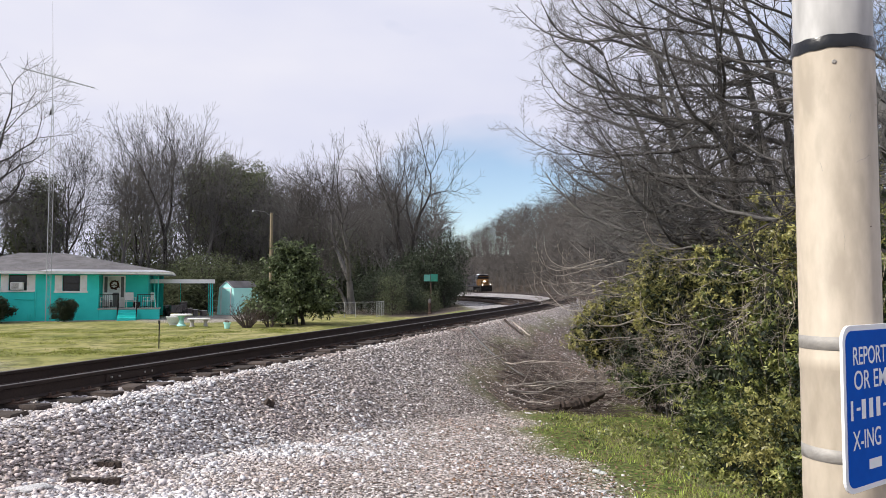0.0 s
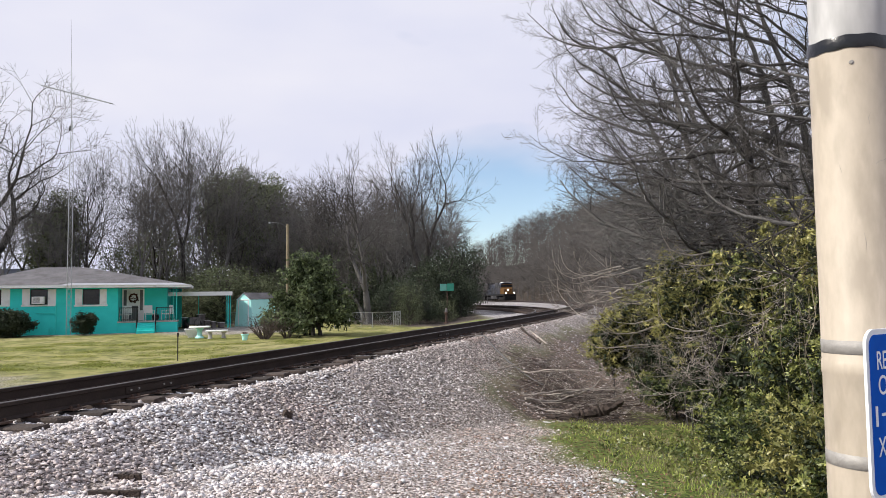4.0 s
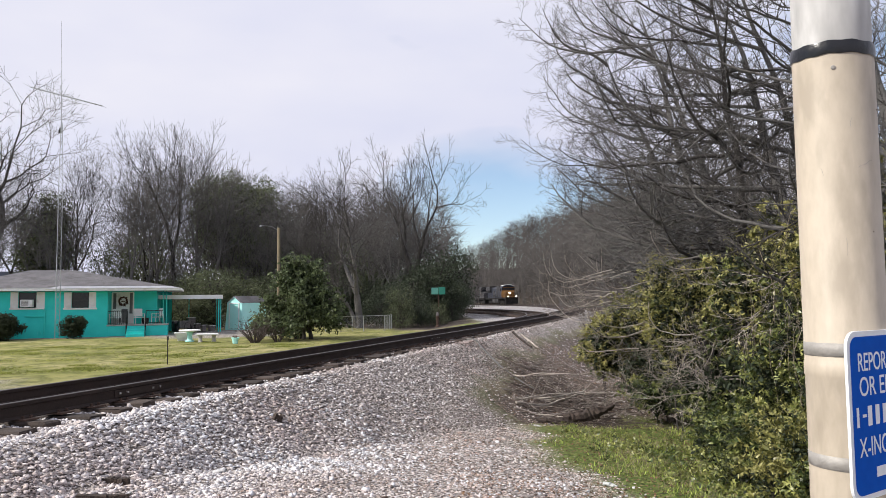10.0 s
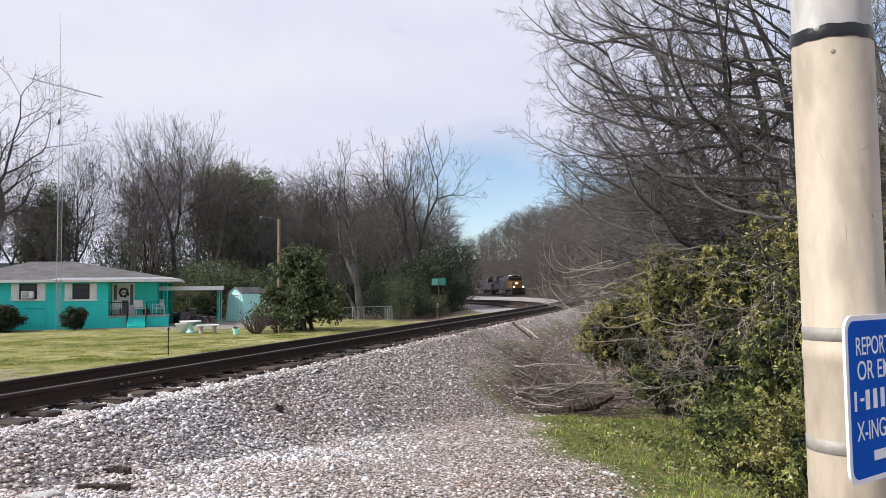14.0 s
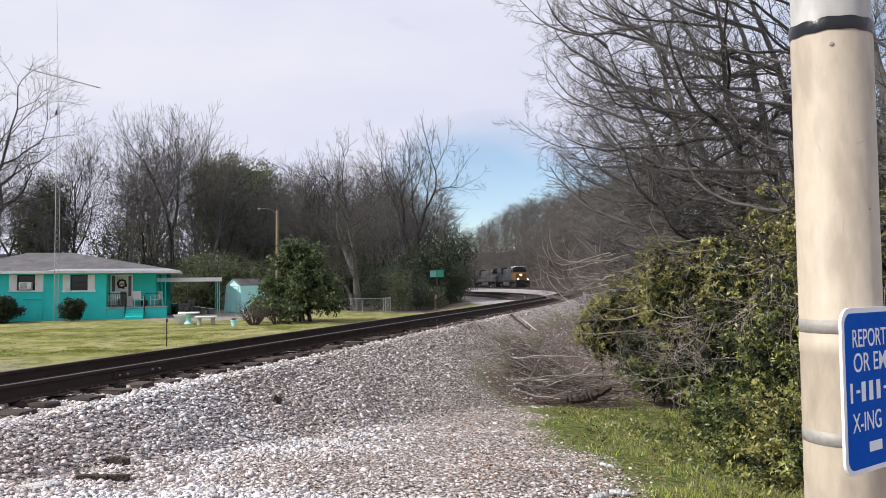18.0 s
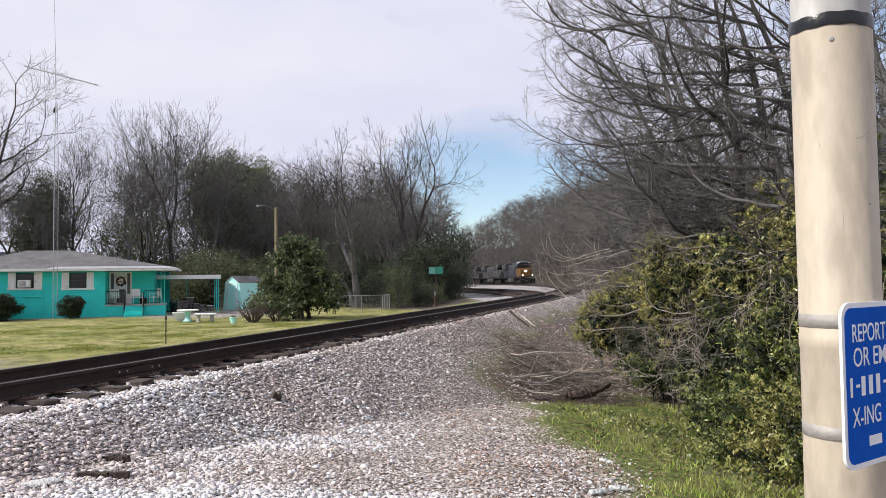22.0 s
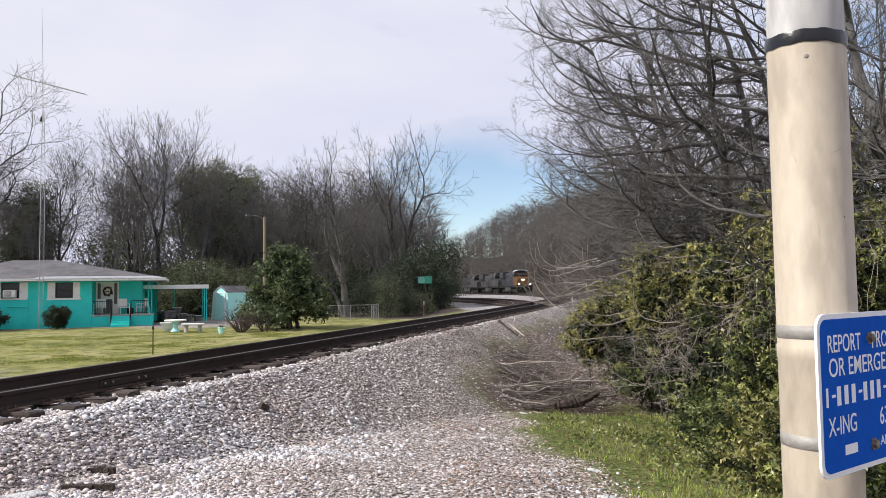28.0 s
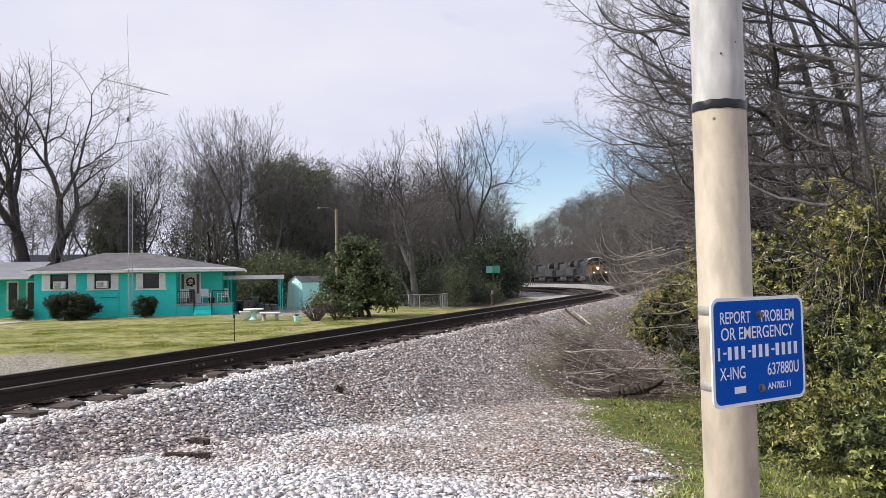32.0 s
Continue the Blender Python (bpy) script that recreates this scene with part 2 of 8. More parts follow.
M["stonefar"] = stone_mat("weathered_ballast", [(0.0, (0.17, 0.155, 0.148)), (0.2, (0.45, 0.41, 0.40)), (0.5, (0.73, 0.675, 0.66)), (0.8, (0.90, 0.87, 0.87)), (1.0, (0.56, 0.54, 0.55))], (0.58, 0.495, 0.46), 0.35)
M["bark"] = mat("grey_bark", (0.080, 0.075, 0.072), (0.178, 0.168, 0.162), 0.95, scale=3, fine=25, bump=0.6, dist=0.02, stretch=(1, 1, 0.35))
M["barkdark"] = mat("dark_bark", (0.028, 0.025, 0.024), (0.075, 0.066, 0.061), 0.95, scale=3, fine=25, bump=0.6, dist=0.02, stretch=(1, 1, 0.35))
M["twigpale"] = mat("pale_dead_stem", (0.22, 0.19, 0.165), (0.50, 0.445, 0.395), 0.9, scale=4, fine=40, bump=0.3, random_v=0.35)
M["twigmid"] = mat("grey_vine", (0.13, 0.11, 0.095), (0.32, 0.28, 0.25), 0.9, scale=4, fine=40, bump=0.3, random_v=0.35)
M["twigred"] = mat("brown_twig", (0.055, 0.041, 0.035), (0.115, 0.088, 0.077), 0.95, scale=4, fine=40, bump=0.3, random_v=0.3)
M["slab"] = mat("pale_limestone", (0.56, 0.55, 0.55), (0.78, 0.77, 0.77), 0.9, scale=14, fine=80, bump=0.7, dist=0.01, spot=(0.48, 0.46, 0.44), spotsize=6, spec=0.15)
# true dark leaf on the yard shrubs; inside the thicket it paints shade
M["leafdark_shade"] = mat("dark_leaf_with_thicket_shade", (0.024, 0.034, 0.020), (0.056, 0.068, 0.038), 0.6, scale=0.7, fine=6, bump=0, spec=0.22, random_v=0.5, through_light=0.22)
M["leafwood"] = mat("woodland_evergreen_leaf", (0.034, 0.047, 0.031), (0.078, 0.093, 0.057), 0.6, scale=0.7, fine=6, bump=0, spec=0.22, random_v=0.5, through_light=0.22)
M["leafyellow"] = mat("yellow_green_leaf", (0.10, 0.112, 0.032), (0.43, 0.385, 0.13), 0.42, scale=1.5, fine=9, bump=0, spec=0.4, random_v=0.4, spot=(0.04, 0.06, 0.018), spotsize=0.8, through_light=0.1)
M["leafmix"] = mat("mixed_green_leaf", (0.045, 0.070, 0.020), (0.36, 0.36, 0.105), 0.38, scale=2, fine=12, bump=0, spec=0.45, random_v=0.4, spread=(0.42, 0.64), through_light=0.08)
M["dryvine"] = mat("dry_tan_vine", (0.15, 0.12, 0.085), (0.36, 0.305, 0.225), 0.9, scale=4, fine=40, bump=0.3, random_v=0.35)
M["leafolive"] = mat("olive_evergreen_leaf", (0.085, 0.102, 0.058), (0.18, 0.195, 0.112), 0.7, scale=0.4, fine=4, bump=0, spec=0.22, random_v=0.5, through_light=0.4)
M["hillbark"] = mat("hill_bark", (0.052, 0.046, 0.043), (0.112, 0.102, 0.096), 0.95, scale=1, fine=10, bump=0, random_v=0.3)
M["stonebrown"] = stone_mat("brown_gravel", [(0.0, (0.14, 0.108, 0.092)), (0.25, (0.40, 0.325, 0.285)), (0.55, (0.67, 0.58, 0.54)), (0.85, (0.88, 0.83, 0.81)), (1.0, (0.47, 0.40, 0.375))], (0.80, 0.68, 0.61), 0.8)
M["leafbox"] = mat("camellia_leaf", (0.056, 0.080, 0.040), (0.135, 0.160, 0.078), 0.45, scale=0.9, fine=6, bump=0, spec=0.22, random_v=0.75, through_light=0.4)
M["grassblade"] = mat("grass_blade", (0.23, 0.315, 0.055), (0.52, 0.58, 0.15), 0.7, scale=0.8, fine=8, bump=0, random_v=0.6, through_light=0.4)
M["tuft"] = mat("tuft_grass", (0.16, 0.19, 0.035), (0.33, 0.34, 0.085), 0.8, scale=0.6, fine=5, bump=0, random_v=0.5, through_light=0.4)
M["straw"] = mat("straw", (0.24, 0.20, 0.12), (0.36, 0.31, 0.20), 0.8, scale=1, fine=8, bump=0, random_v=0.35, through_light=0.4)
M["deadleaf"] = mat("dead_leaf", (0.10, 0.055, 0.03), (0.22, 0.13, 0.075), 0.9, scale=2, fine=20, bump=0, random_v=0.5)
M["concrete"] = mat("concrete", (0.34, 0.32, 0.30), (0.50, 0.48, 0.45), 0.9, scale=1.5, fine=30, bump=0.3, spot=(0.28, 0.26, 0.24))
M["pole"] = mat("pale_wood_pole", (0.19, 0.152, 0.096), (0.29, 0.24, 0.155), 0.9, scale=3, fine=30, stretch=(1, 1, 0.2))
M["junk"] = mat("weathered_metal", (0.10, 0.09, 0.09), (0.28, 0.25, 0.24), 0.7, 0.3, scale=4, fine=20, random_v=0.5)
M["locoblue"] = mat("loco_dark_blue", (0.010, 0.014, 0.026), (0.024, 0.030, 0.045), 0.45, scale=1, fine=12, bump=0.1, spot=(0.05, 0.045, 0.045), spotsize=0.8, spec=0.15)
M["locogrey"] = mat("loco_grey", (0.020, 0.020, 0.023), (0.078, 0.076, 0.078), 0.75, scale=1, fine=12, bump=0.1, spot=(0.085, 0.082, 0.08), spotsize=0.6, spec=0.15)
M["locoyellow"] = mat("loco_yellow", (0.10, 0.052, 0.018), (0.14, 0.072, 0.024), 0.65, scale=1, fine=12, bump=0.05, spot=(0.10, 0.05, 0.02), spotsize=1.2, spec=0.15)
M["locoblack"] = mat("loco_underframe", (0.008, 0.008, 0.009), (0.026, 0.024, 0.022), 0.8, scale=2, fine=20, spec=0.15)
M["carblack"] = mat("hopper_black", (0.010, 0.010, 0.011), (0.035, 0.032, 0.030), 0.8, scale=1, fine=15, spec=0.15)
M["lamp"] = glow("headlight", (1.0, 0.86, 0.62), 20.0)
M["green"] = mat("green_panel", (0.02, 0.20, 0.135), (0.035, 0.27, 0.19), 0.5)
M["greenpale"] = mat("pale_green_panel", (0.08, 0.29, 0.235), (0.12, 0.35, 0.29), 0.5)
M["rust"] = mat("rusty_iron", (0.05, 0.03, 0.022), (0.11, 0.065, 0.045), 0.85, scale=6, fine=40)
M["plastic"] = mat("clear_plastic", (0.26, 0.27, 0.265), (0.60, 0.61, 0.60), 0.3, scale=18, fine=50)
M["bark_log"] = mat("rotten_log", (0.020, 0.014, 0.011), (0.07, 0.05, 0.04), 0.95, scale=5, fine=40, bump=0.9, dist=0.02)
M["wreath"] = mat("dark_wreath", (0.05, 0.02, 0.02), (0.10, 0.04, 0.03), 0.9)


# ---- building helpers ----
class Shape:
    """Collects faces; done() makes one mesh object of them."""

    def __init__(self):
        self.v, self.f, self.mi = [], [], []

    def add(self, verts, faces, slot=0):
        o = len(self.v)
        self.v += [tuple(p) for p in verts]
        self.f += [tuple(i + o for i in q) for q in faces]
        self.mi += [slot] * len(faces)
        return self

    def box(self, x0, y0, z0, x1, y1, z1, c=0.0, slot=0, m=None):
        """A box, its edges cut by c."""
        if c <= 0:
            v = [(x, y, z) for x in (x0, x1) for y in (y0, y1) for z in (z0, z1)]
            q = [(0, 1, 3, 2), (4, 6, 7, 5), (0, 4, 5, 1), (2, 3, 7, 6), (0, 2, 6, 4), (1, 5, 7, 3)]
        else:
            v, q = [], []
            lo, hi = (x0, y0, z0), (x1, y1, z1)
            idx = {}
            for sx in (0, 1):
                for sy in (0, 1):
                    for sz in (0, 1):
                        s = (sx, sy, sz)
                        for ax in range(3):
                            p = [hi[k] - c if s[k] else lo[k] + c for k in range(3)]
                            p[ax] = hi[ax] if s[ax] else lo[ax]
                            idx[s, ax] = len(v)
                            v.append(tuple(p))
            for ax in range(3):
                a, b = [k for k in range(3) if k != ax]
                for sd in (0, 1):
                    ring = []
                    for sa, sb in ((0, 0), (1, 0), (1, 1), (0, 1)):
                        s = [0, 0, 0]
                        s[ax], s[a], s[b] = sd, sa, sb
                        ring.append(idx[tuple(s), ax])
                    q.append(tuple(ring))
            for ax in range(3):
                a, b = [k for k in range(3) if k != ax]
                for sa in (0, 1):
                    for sb in (0, 1):
                        s0, s1 = [0, 0, 0], [0, 0, 0]
                        s0[a] = s1[a] = sa
                        s0[b] = s1[b] = sb
                        s1[ax] = 1
                        q.append((idx[tuple(s0), a], idx[tuple(s1), a], idx[tuple(s1), b], idx[tuple(s0), b]))
            for s in [(i, j, k) for i in (0, 1) for j in (0, 1) for k in (0, 1)]:
                q.append(tuple(idx[s, ax] for ax in range(3)))
        if m is not None:
            v = [tuple(m @ Vector(p)) for p in v]
        return self.add(v, q, slot)

    def tube(self, pts, radii, n=6, cap=True, slot=0):
        pts = [Vector(p) for p in pts]
        if not hasattr(radii, "__len__"):
            radii = [radii] * len(pts)
        v, q = [], []
        side = None
        for i, p in enumerate(pts):
            d = (pts[min(i + 1, len(pts) - 1)] - pts[max(i - 1, 0)])
            d = d.normalized() if d.length > 1e-9 else Vector((0, 0, 1))
            if side is None:
                side = d.cross(Vector((0.3, 0.2, 1)) if abs(d.z) < 0.9 else Vector((1, 0.1, 0)))
            side = (side - side.dot(d) * d).normalized()
            up = d.cross(side)
            for k in range(n):
                a = 2 * math.pi * k / n
                v.append(p + radii[i] * (math.cos(a) * side + math.sin(a) * up))
        for i in range(len(pts) - 1):
            for k in range(n):
                q.append((i * n + k, i * n + (k + 1) % n, (i + 1) * n + (k + 1) % n, (i + 1) * n + k))
        if cap and n > 3:
            q.append(tuple(range(n - 1, -1, -1)))
            q.append(tuple((len(pts) - 1) * n + k for k in range(n)))
        return self.add(v, q, slot)

    def lathe(self, prof, n=12, m=None, slot=0, cap=True):
        """A turned shape from (radius, height) pairs."""
        v = [(r * math.cos(2 * math.pi * k / n), r * math.sin(2 * math.pi * k / n), z) for r, z in prof for k in range(n)]
        q = [(i * n + k, i * n + (k + 1) % n, (i + 1) * n + (k + 1) % n, (i + 1) * n + k) for i in range(len(prof) - 1) for k in range(n)]
        if cap:
            q += [tuple(range(n - 1, -1, -1)), tuple((len(prof) - 1) * n + k for k in range(n))]
        if m is not None:
            v = [tuple(m @ Vector(p)) for p in v]
        return self.add(v, q, slot)

    def prism(self, poly, axis, a, b, slot=0):
        """A polygon of the two other axes, drawn out along axis from a to b."""
        n = len(poly)
        put = {"x": lambda p, t: (t, p[0], p[1]), "y": lambda p, t: (p[0], t, p[1]), "z": lambda p, t: (p[0], p[1], t)}[axis]
        v = [put(p, a) for p in poly] + [put(p, b) for p in poly]
        q = [(i, (i + 1) % n, n + (i + 1) % n, n + i) for i in range(n)] + [tuple(range(n - 1, -1, -1)), tuple(range(n, 2 * n))]
        return self.add(v, q, slot)

    def done(self, name, material, parent=None, label="", smooth=False, **tags):
        me = bpy.data.meshes.new(name)
        me.from_pydata(self.v, [], self.f)
        mats = material if isinstance(material, (list, tuple)) else [material]
        for k in mats:
            me.materials.append(M[k])
        if len(mats) > 1:
            me.polygons.foreach_set("material_index", self.mi)
        if smooth:
            me.polygons.foreach_set("use_smooth", [True] * len(me.polygons))
        me.update()
        ob = new(name, me)
        if parent is not None:
            ob.parent = parent
        return tagged(ob, label, **tags)


def thing(name, m, label, category, group="", kind=""):
    ob = new(name)
    ob.matrix_basis = m
    return tagged(ob, label, category, group, kind)


# ---- the track's line ----
T0, TH, R0, S0 = Vector((-1.13, 21.83)), radians(18.2), 318.0, 14.0
DIR, NOR = Vector((math.sin(TH), math.cos(TH))), Vector((math.cos(TH), -math.sin(TH)))
BEND = T0 + DIR * S0
CEN = BEND - NOR * R0


def track_z(s):
    return -0.004 * max(0.0, s - 35)


def track(s):
    """Place, heading direction and right-hand normal at s metres along the line."""
    if s <= S0:
        p, th = T0 + DIR * s, TH
    else:
        a = (s - S0) / R0
        th = TH - a
        p = CEN + R0 * Vector((math.cos(th), -math.sin(th)))
    return p, Vector((math.sin(th), math.cos(th))), Vector((math.cos(th), -math.sin(th)))


def siding(u):
    """The spur that leaves the line at s = 17 and turns off to its left."""
    p, d, n = track(17)
    th0 = math.atan2(d.x, d.y)
    r = 62.0
    a = u / r
    c = p - n * r
    th = th0 - a
    return c + r * Vector((math.cos(th), -math.sin(th))), Vector((math.sin(th), math.cos(th))), Vector((math.cos(th), -math.sin(th)))


def rail_coords(x, y):
    """Arrays: metres along and to the right of the line."""
    x, y = np.asarray(x, float), np.asarray(y, float)
    fx, fy = x - BEND.x, y - BEND.y
    along = fx * DIR.x + fy * DIR.y
    d0 = fx * NOR.x + fy * NOR.y
    cx, cy = x - CEN.x, y - CEN.y
    rad = np.hypot(cx, cy)
    ang = TH - np.arctan2(-cy, cx)
    s1, d1 = S0 + ang * R0, rad - R0
    return np.where(along <= 0, S0 + along, s1), np.where(along <= 0, d0, d1)


def step(v, a, b):
    t = np.clip((v - a) / (b - a), 0, 1)
    return t * t * (3 - 2 * t)


def waves(x, y, k=1.0):
    return (np.sin(x * 1.7 * k + 0.6 * np.sin(y * 1.1 * k)) + np.sin(y * 1.3 * k + 0.9 * np.sin(x * 0.9 * k + 1)) + np.sin((x + y) * 2.9 * k + 2) * 0.5) / 2.5


LAWN = -0.92


def ground_z(x, y):
    x, y = np.asarray(x, float), np.asarray(y, float)
    s, d = rail_coords(x, y)
    tz = -0.004 * np.maximum(0, s - 35)
    top = -0.258 + tz + 0.0365 * np.clip(d, -1.65, 1.65)
    # right side: shoulder, then a floor that falls away from the crossing
    floor = -0.62 - 0.095 * np.clip(y - 7.5, -3, 9.5) - 0.06 * np.clip(d - 2.5, 0, 7) + 0.40 * np.clip(d - 6.5, 0, 42) * step(y, 60, 130) * (1 + 0.18 * waves(x, y, 0.035))
    floor = np.where(d > 9, floor + 0.04 * np.clip(d - 9, 0, 60), floor)
    right = np.maximum(top - 0.012 * step(d, 0.9, 1.3) - 0.5 * np.clip(d - 1.72, 0, 60), floor + tz)
    # left side: shoulder, lawn, gravel pad beside the spur
    pad = step(s, 20, 26) * step(-d, -1, 0) * (1 - step(-d, 4 + 0.2 * np.clip(s - 22, 0, 60), 7 + 0.25 * np.clip(s - 22, 0, 60)))
    left = np.maximum(top - 0.5 * np.clip(-d - 1.7, 0, 60), LAWN + 0 * d)
    left = left * (1 - pad) + pad * (top - 0.06 * np.clip(-d - 2, 0, 4))
    z = np.where(d > 0, right, left)
    rough = 0.035 * waves(x, y, 1.9) + 0.02 * waves(x + 7, y - 3, 4.7)
    z = z + rough * step(np.abs(d), 1.4, 2.2) * np.where(d > 0, 1.0, 0.5)
    far = step(np.hypot(x, y - 60), 250, 420)
    return z * (1 - far) + far * np.clip(z, -1.5, 22.0)


def gz(x, y):
    return float(ground_z(x, y))


# ---- ground ----
def ground_material():
    m = bpy.data.materials.new("ground_cover")
    m.use_nodes = True
    n, l = m.node_tree.nodes, m.node_tree.links
    p = n["Principled BSDF"]
    p.inputs["Roughness"].default_value = 0.95
    p.inputs["Specular IOR Level"].default_value = 0.2
    tc = n.new("ShaderNodeTexCoord")

    def noise_tex(scale, detail=5):
        q = n.new("ShaderNodeTexNoise")
        q.inputs["Scale"].default_value, q.inputs["Detail"].default_value = scale, detail
        l.new(tc.outputs["Object"], q.inputs["Vector"])
        return q.outputs["Fac"]

    def ramp(src, stops):
        r = n.new("ShaderNodeValToRGB")
        while len(r.color_ramp.elements) < len(stops):
            r.color_ramp.elements.new(0.5)
        for e, (at, c) in zip(r.color_ramp.elements, stops):
            e.position, e.color = at, (*c, 1)
        l.new(src, r.inputs["Fac"])
        return r.outputs["Color"]

    def mix(fac, a, b):
        x = n.new("ShaderNodeMix")
        x.data_type = "RGBA"
        l.new(fac, x.inputs[0])
        l.new(a, x.inputs[6])
        l.new(b, x.inputs[7])
        return x.outputs[2]

    def attr(name):
        a = n.new("ShaderNodeAttribute")
        a.attribute_name = name
        return a.outputs["Fac"]

    vor = n.new("ShaderNodeTexVoronoi")
    vor.inputs["Scale"].default_value = 17
    l.new(tc.outputs["Object"], vor.inputs["Vector"])
    bw = n.new("ShaderNodeRGBToBW")
    l.new(vor.outputs["Color"], bw.inputs["Color"])
    gravel = ramp(bw.outputs["Val"], [(0.1, (0.20, 0.188, 0.187)), (0.5, (0.41, 0.39, 0.395)), (0.9, (0.66, 0.64, 0.65))])
    gravel = mix(ramp(noise_tex(0.55), [(0.5, (0, 0, 0)), (0.66, (0.7, 0.7, 0.7))]), gravel, ramp(noise_tex(30), [(0.3, (0.16, 0.12, 0.10)), (0.7, (0.34, 0.27, 0.23))]))
    chips = n.new("ShaderNodeTexVoronoi")
    chips.inputs["Scale"].default_value = 34
    l.new(tc.outputs["Object"], chips.inputs["Vector"])
    chip_v = n.new("ShaderNodeRGBToBW")
    l.new(chips.outputs["Color"], chip_v.inputs["Color"])
    # near gravel, darkened to put the shade between the stones into its colour
    shaded_chips = ramp(chip_v.outputs["Val"], [(0.2, (0.08, 0.066, 0.058)), (0.5, (0.25, 0.215, 0.195)), (0.75, (0.52, 0.47, 0.445))])
    gravel = mix(ramp(noise_tex(0.9, 8), [(0.45, (0, 0, 0)), (0.56, (0.9, 0.9, 0.9))]), gravel, ramp(noise_tex(4), [(0.3, (0.26, 0.24, 0.23)), (0.7, (0.58, 0.55, 0.54))]))
    gravel = mix(ramp(noise_tex(2.2, 9), [(0.47, (0, 0, 0)), (0.60, (0.75, 0.75, 0.75))]), gravel, ramp(noise_tex(9), [(0.3, (0.10, 0.092, 0.088)), (0.7, (0.26, 0.245, 0.24))]))
    gravel = mix(attr("hill"), shaded_chips, gravel)
    lawn = ramp(noise_tex(0.45, 8), [(0.30, (0.10, 0.125, 0.032)), (0.40, (0.22, 0.225, 0.068)), (0.52, (0.30, 0.285, 0.105)), (0.72, (0.41, 0.36, 0.19))])
    lawn = mix(ramp(noise_tex(2.6, 9), [(0.40, (0.85, 0.85, 0.85)), (0.55, (0, 0, 0))]), lawn, ramp(noise_tex(3), [(0.3, (0.08, 0.095, 0.026)), (0.7, (0.21, 0.205, 0.068))]))
    gate = n.new("ShaderNodeMath")
    gate.operation = "MULTIPLY"
    l.new(attr("verge"), gate.inputs[0])
    l.new(ramp(noise_tex(0.8, 9), [(0.40, (0, 0, 0)), (0.56, (1, 1, 1))]), gate.inputs[1])
    lawn = mix(gate.outputs[0], lawn, ramp(noise_tex(5, 8), [(0.3, (0.07, 0.115, 0.018)), (0.7, (0.24, 0.31, 0.055))]))
    litter = ramp(noise_tex(14, 8), [(0.25, (0.05, 0.039, 0.033)), (0.5, (0.14, 0.112, 0.097)), (0.75, (0.34, 0.285, 0.255))])
    moss = ramp(noise_tex(11, 8), [(0.30, (0.035, 0.032, 0.016)), (0.48, (0.10, 0.14, 0.03)), (0.64, (0.18, 0.19, 0.06)), (0.8, (0.32, 0.27, 0.18))])
    col = mix(attr("gravel"), lawn, gravel)
    litter = mix(attr("hill"), litter, ramp(noise_tex(2.0, 8), [(0.3, (0.035, 0.028, 0.023)), (0.7, (0.10, 0.08, 0.066))]))
    col = mix(attr("litter"), col, litter)
    col = mix(attr("moss"), col, moss)
    l.new(col, p.inputs["Base Color"])
    bp = n.new("ShaderNodeBump")
    bp.inputs["Strength"].default_value, bp.inputs["Distance"].default_value = 0.8, 0.05
    l.new(vor.outputs["Distance"], bp.inputs["Height"])
    bp2 = n.new("ShaderNodeBump")
    bp2.inputs["Strength"].default_value, bp2.inputs["Distance"].default_value = 0.6, 0.03
    l.new(noise_tex(40, 6), bp2.inputs["Height"])
    l.new(bp.outputs["Normal"], bp2.inputs["Normal"])
    l.new(bp2.outputs["Normal"], p.inputs["Normal"])
    return m


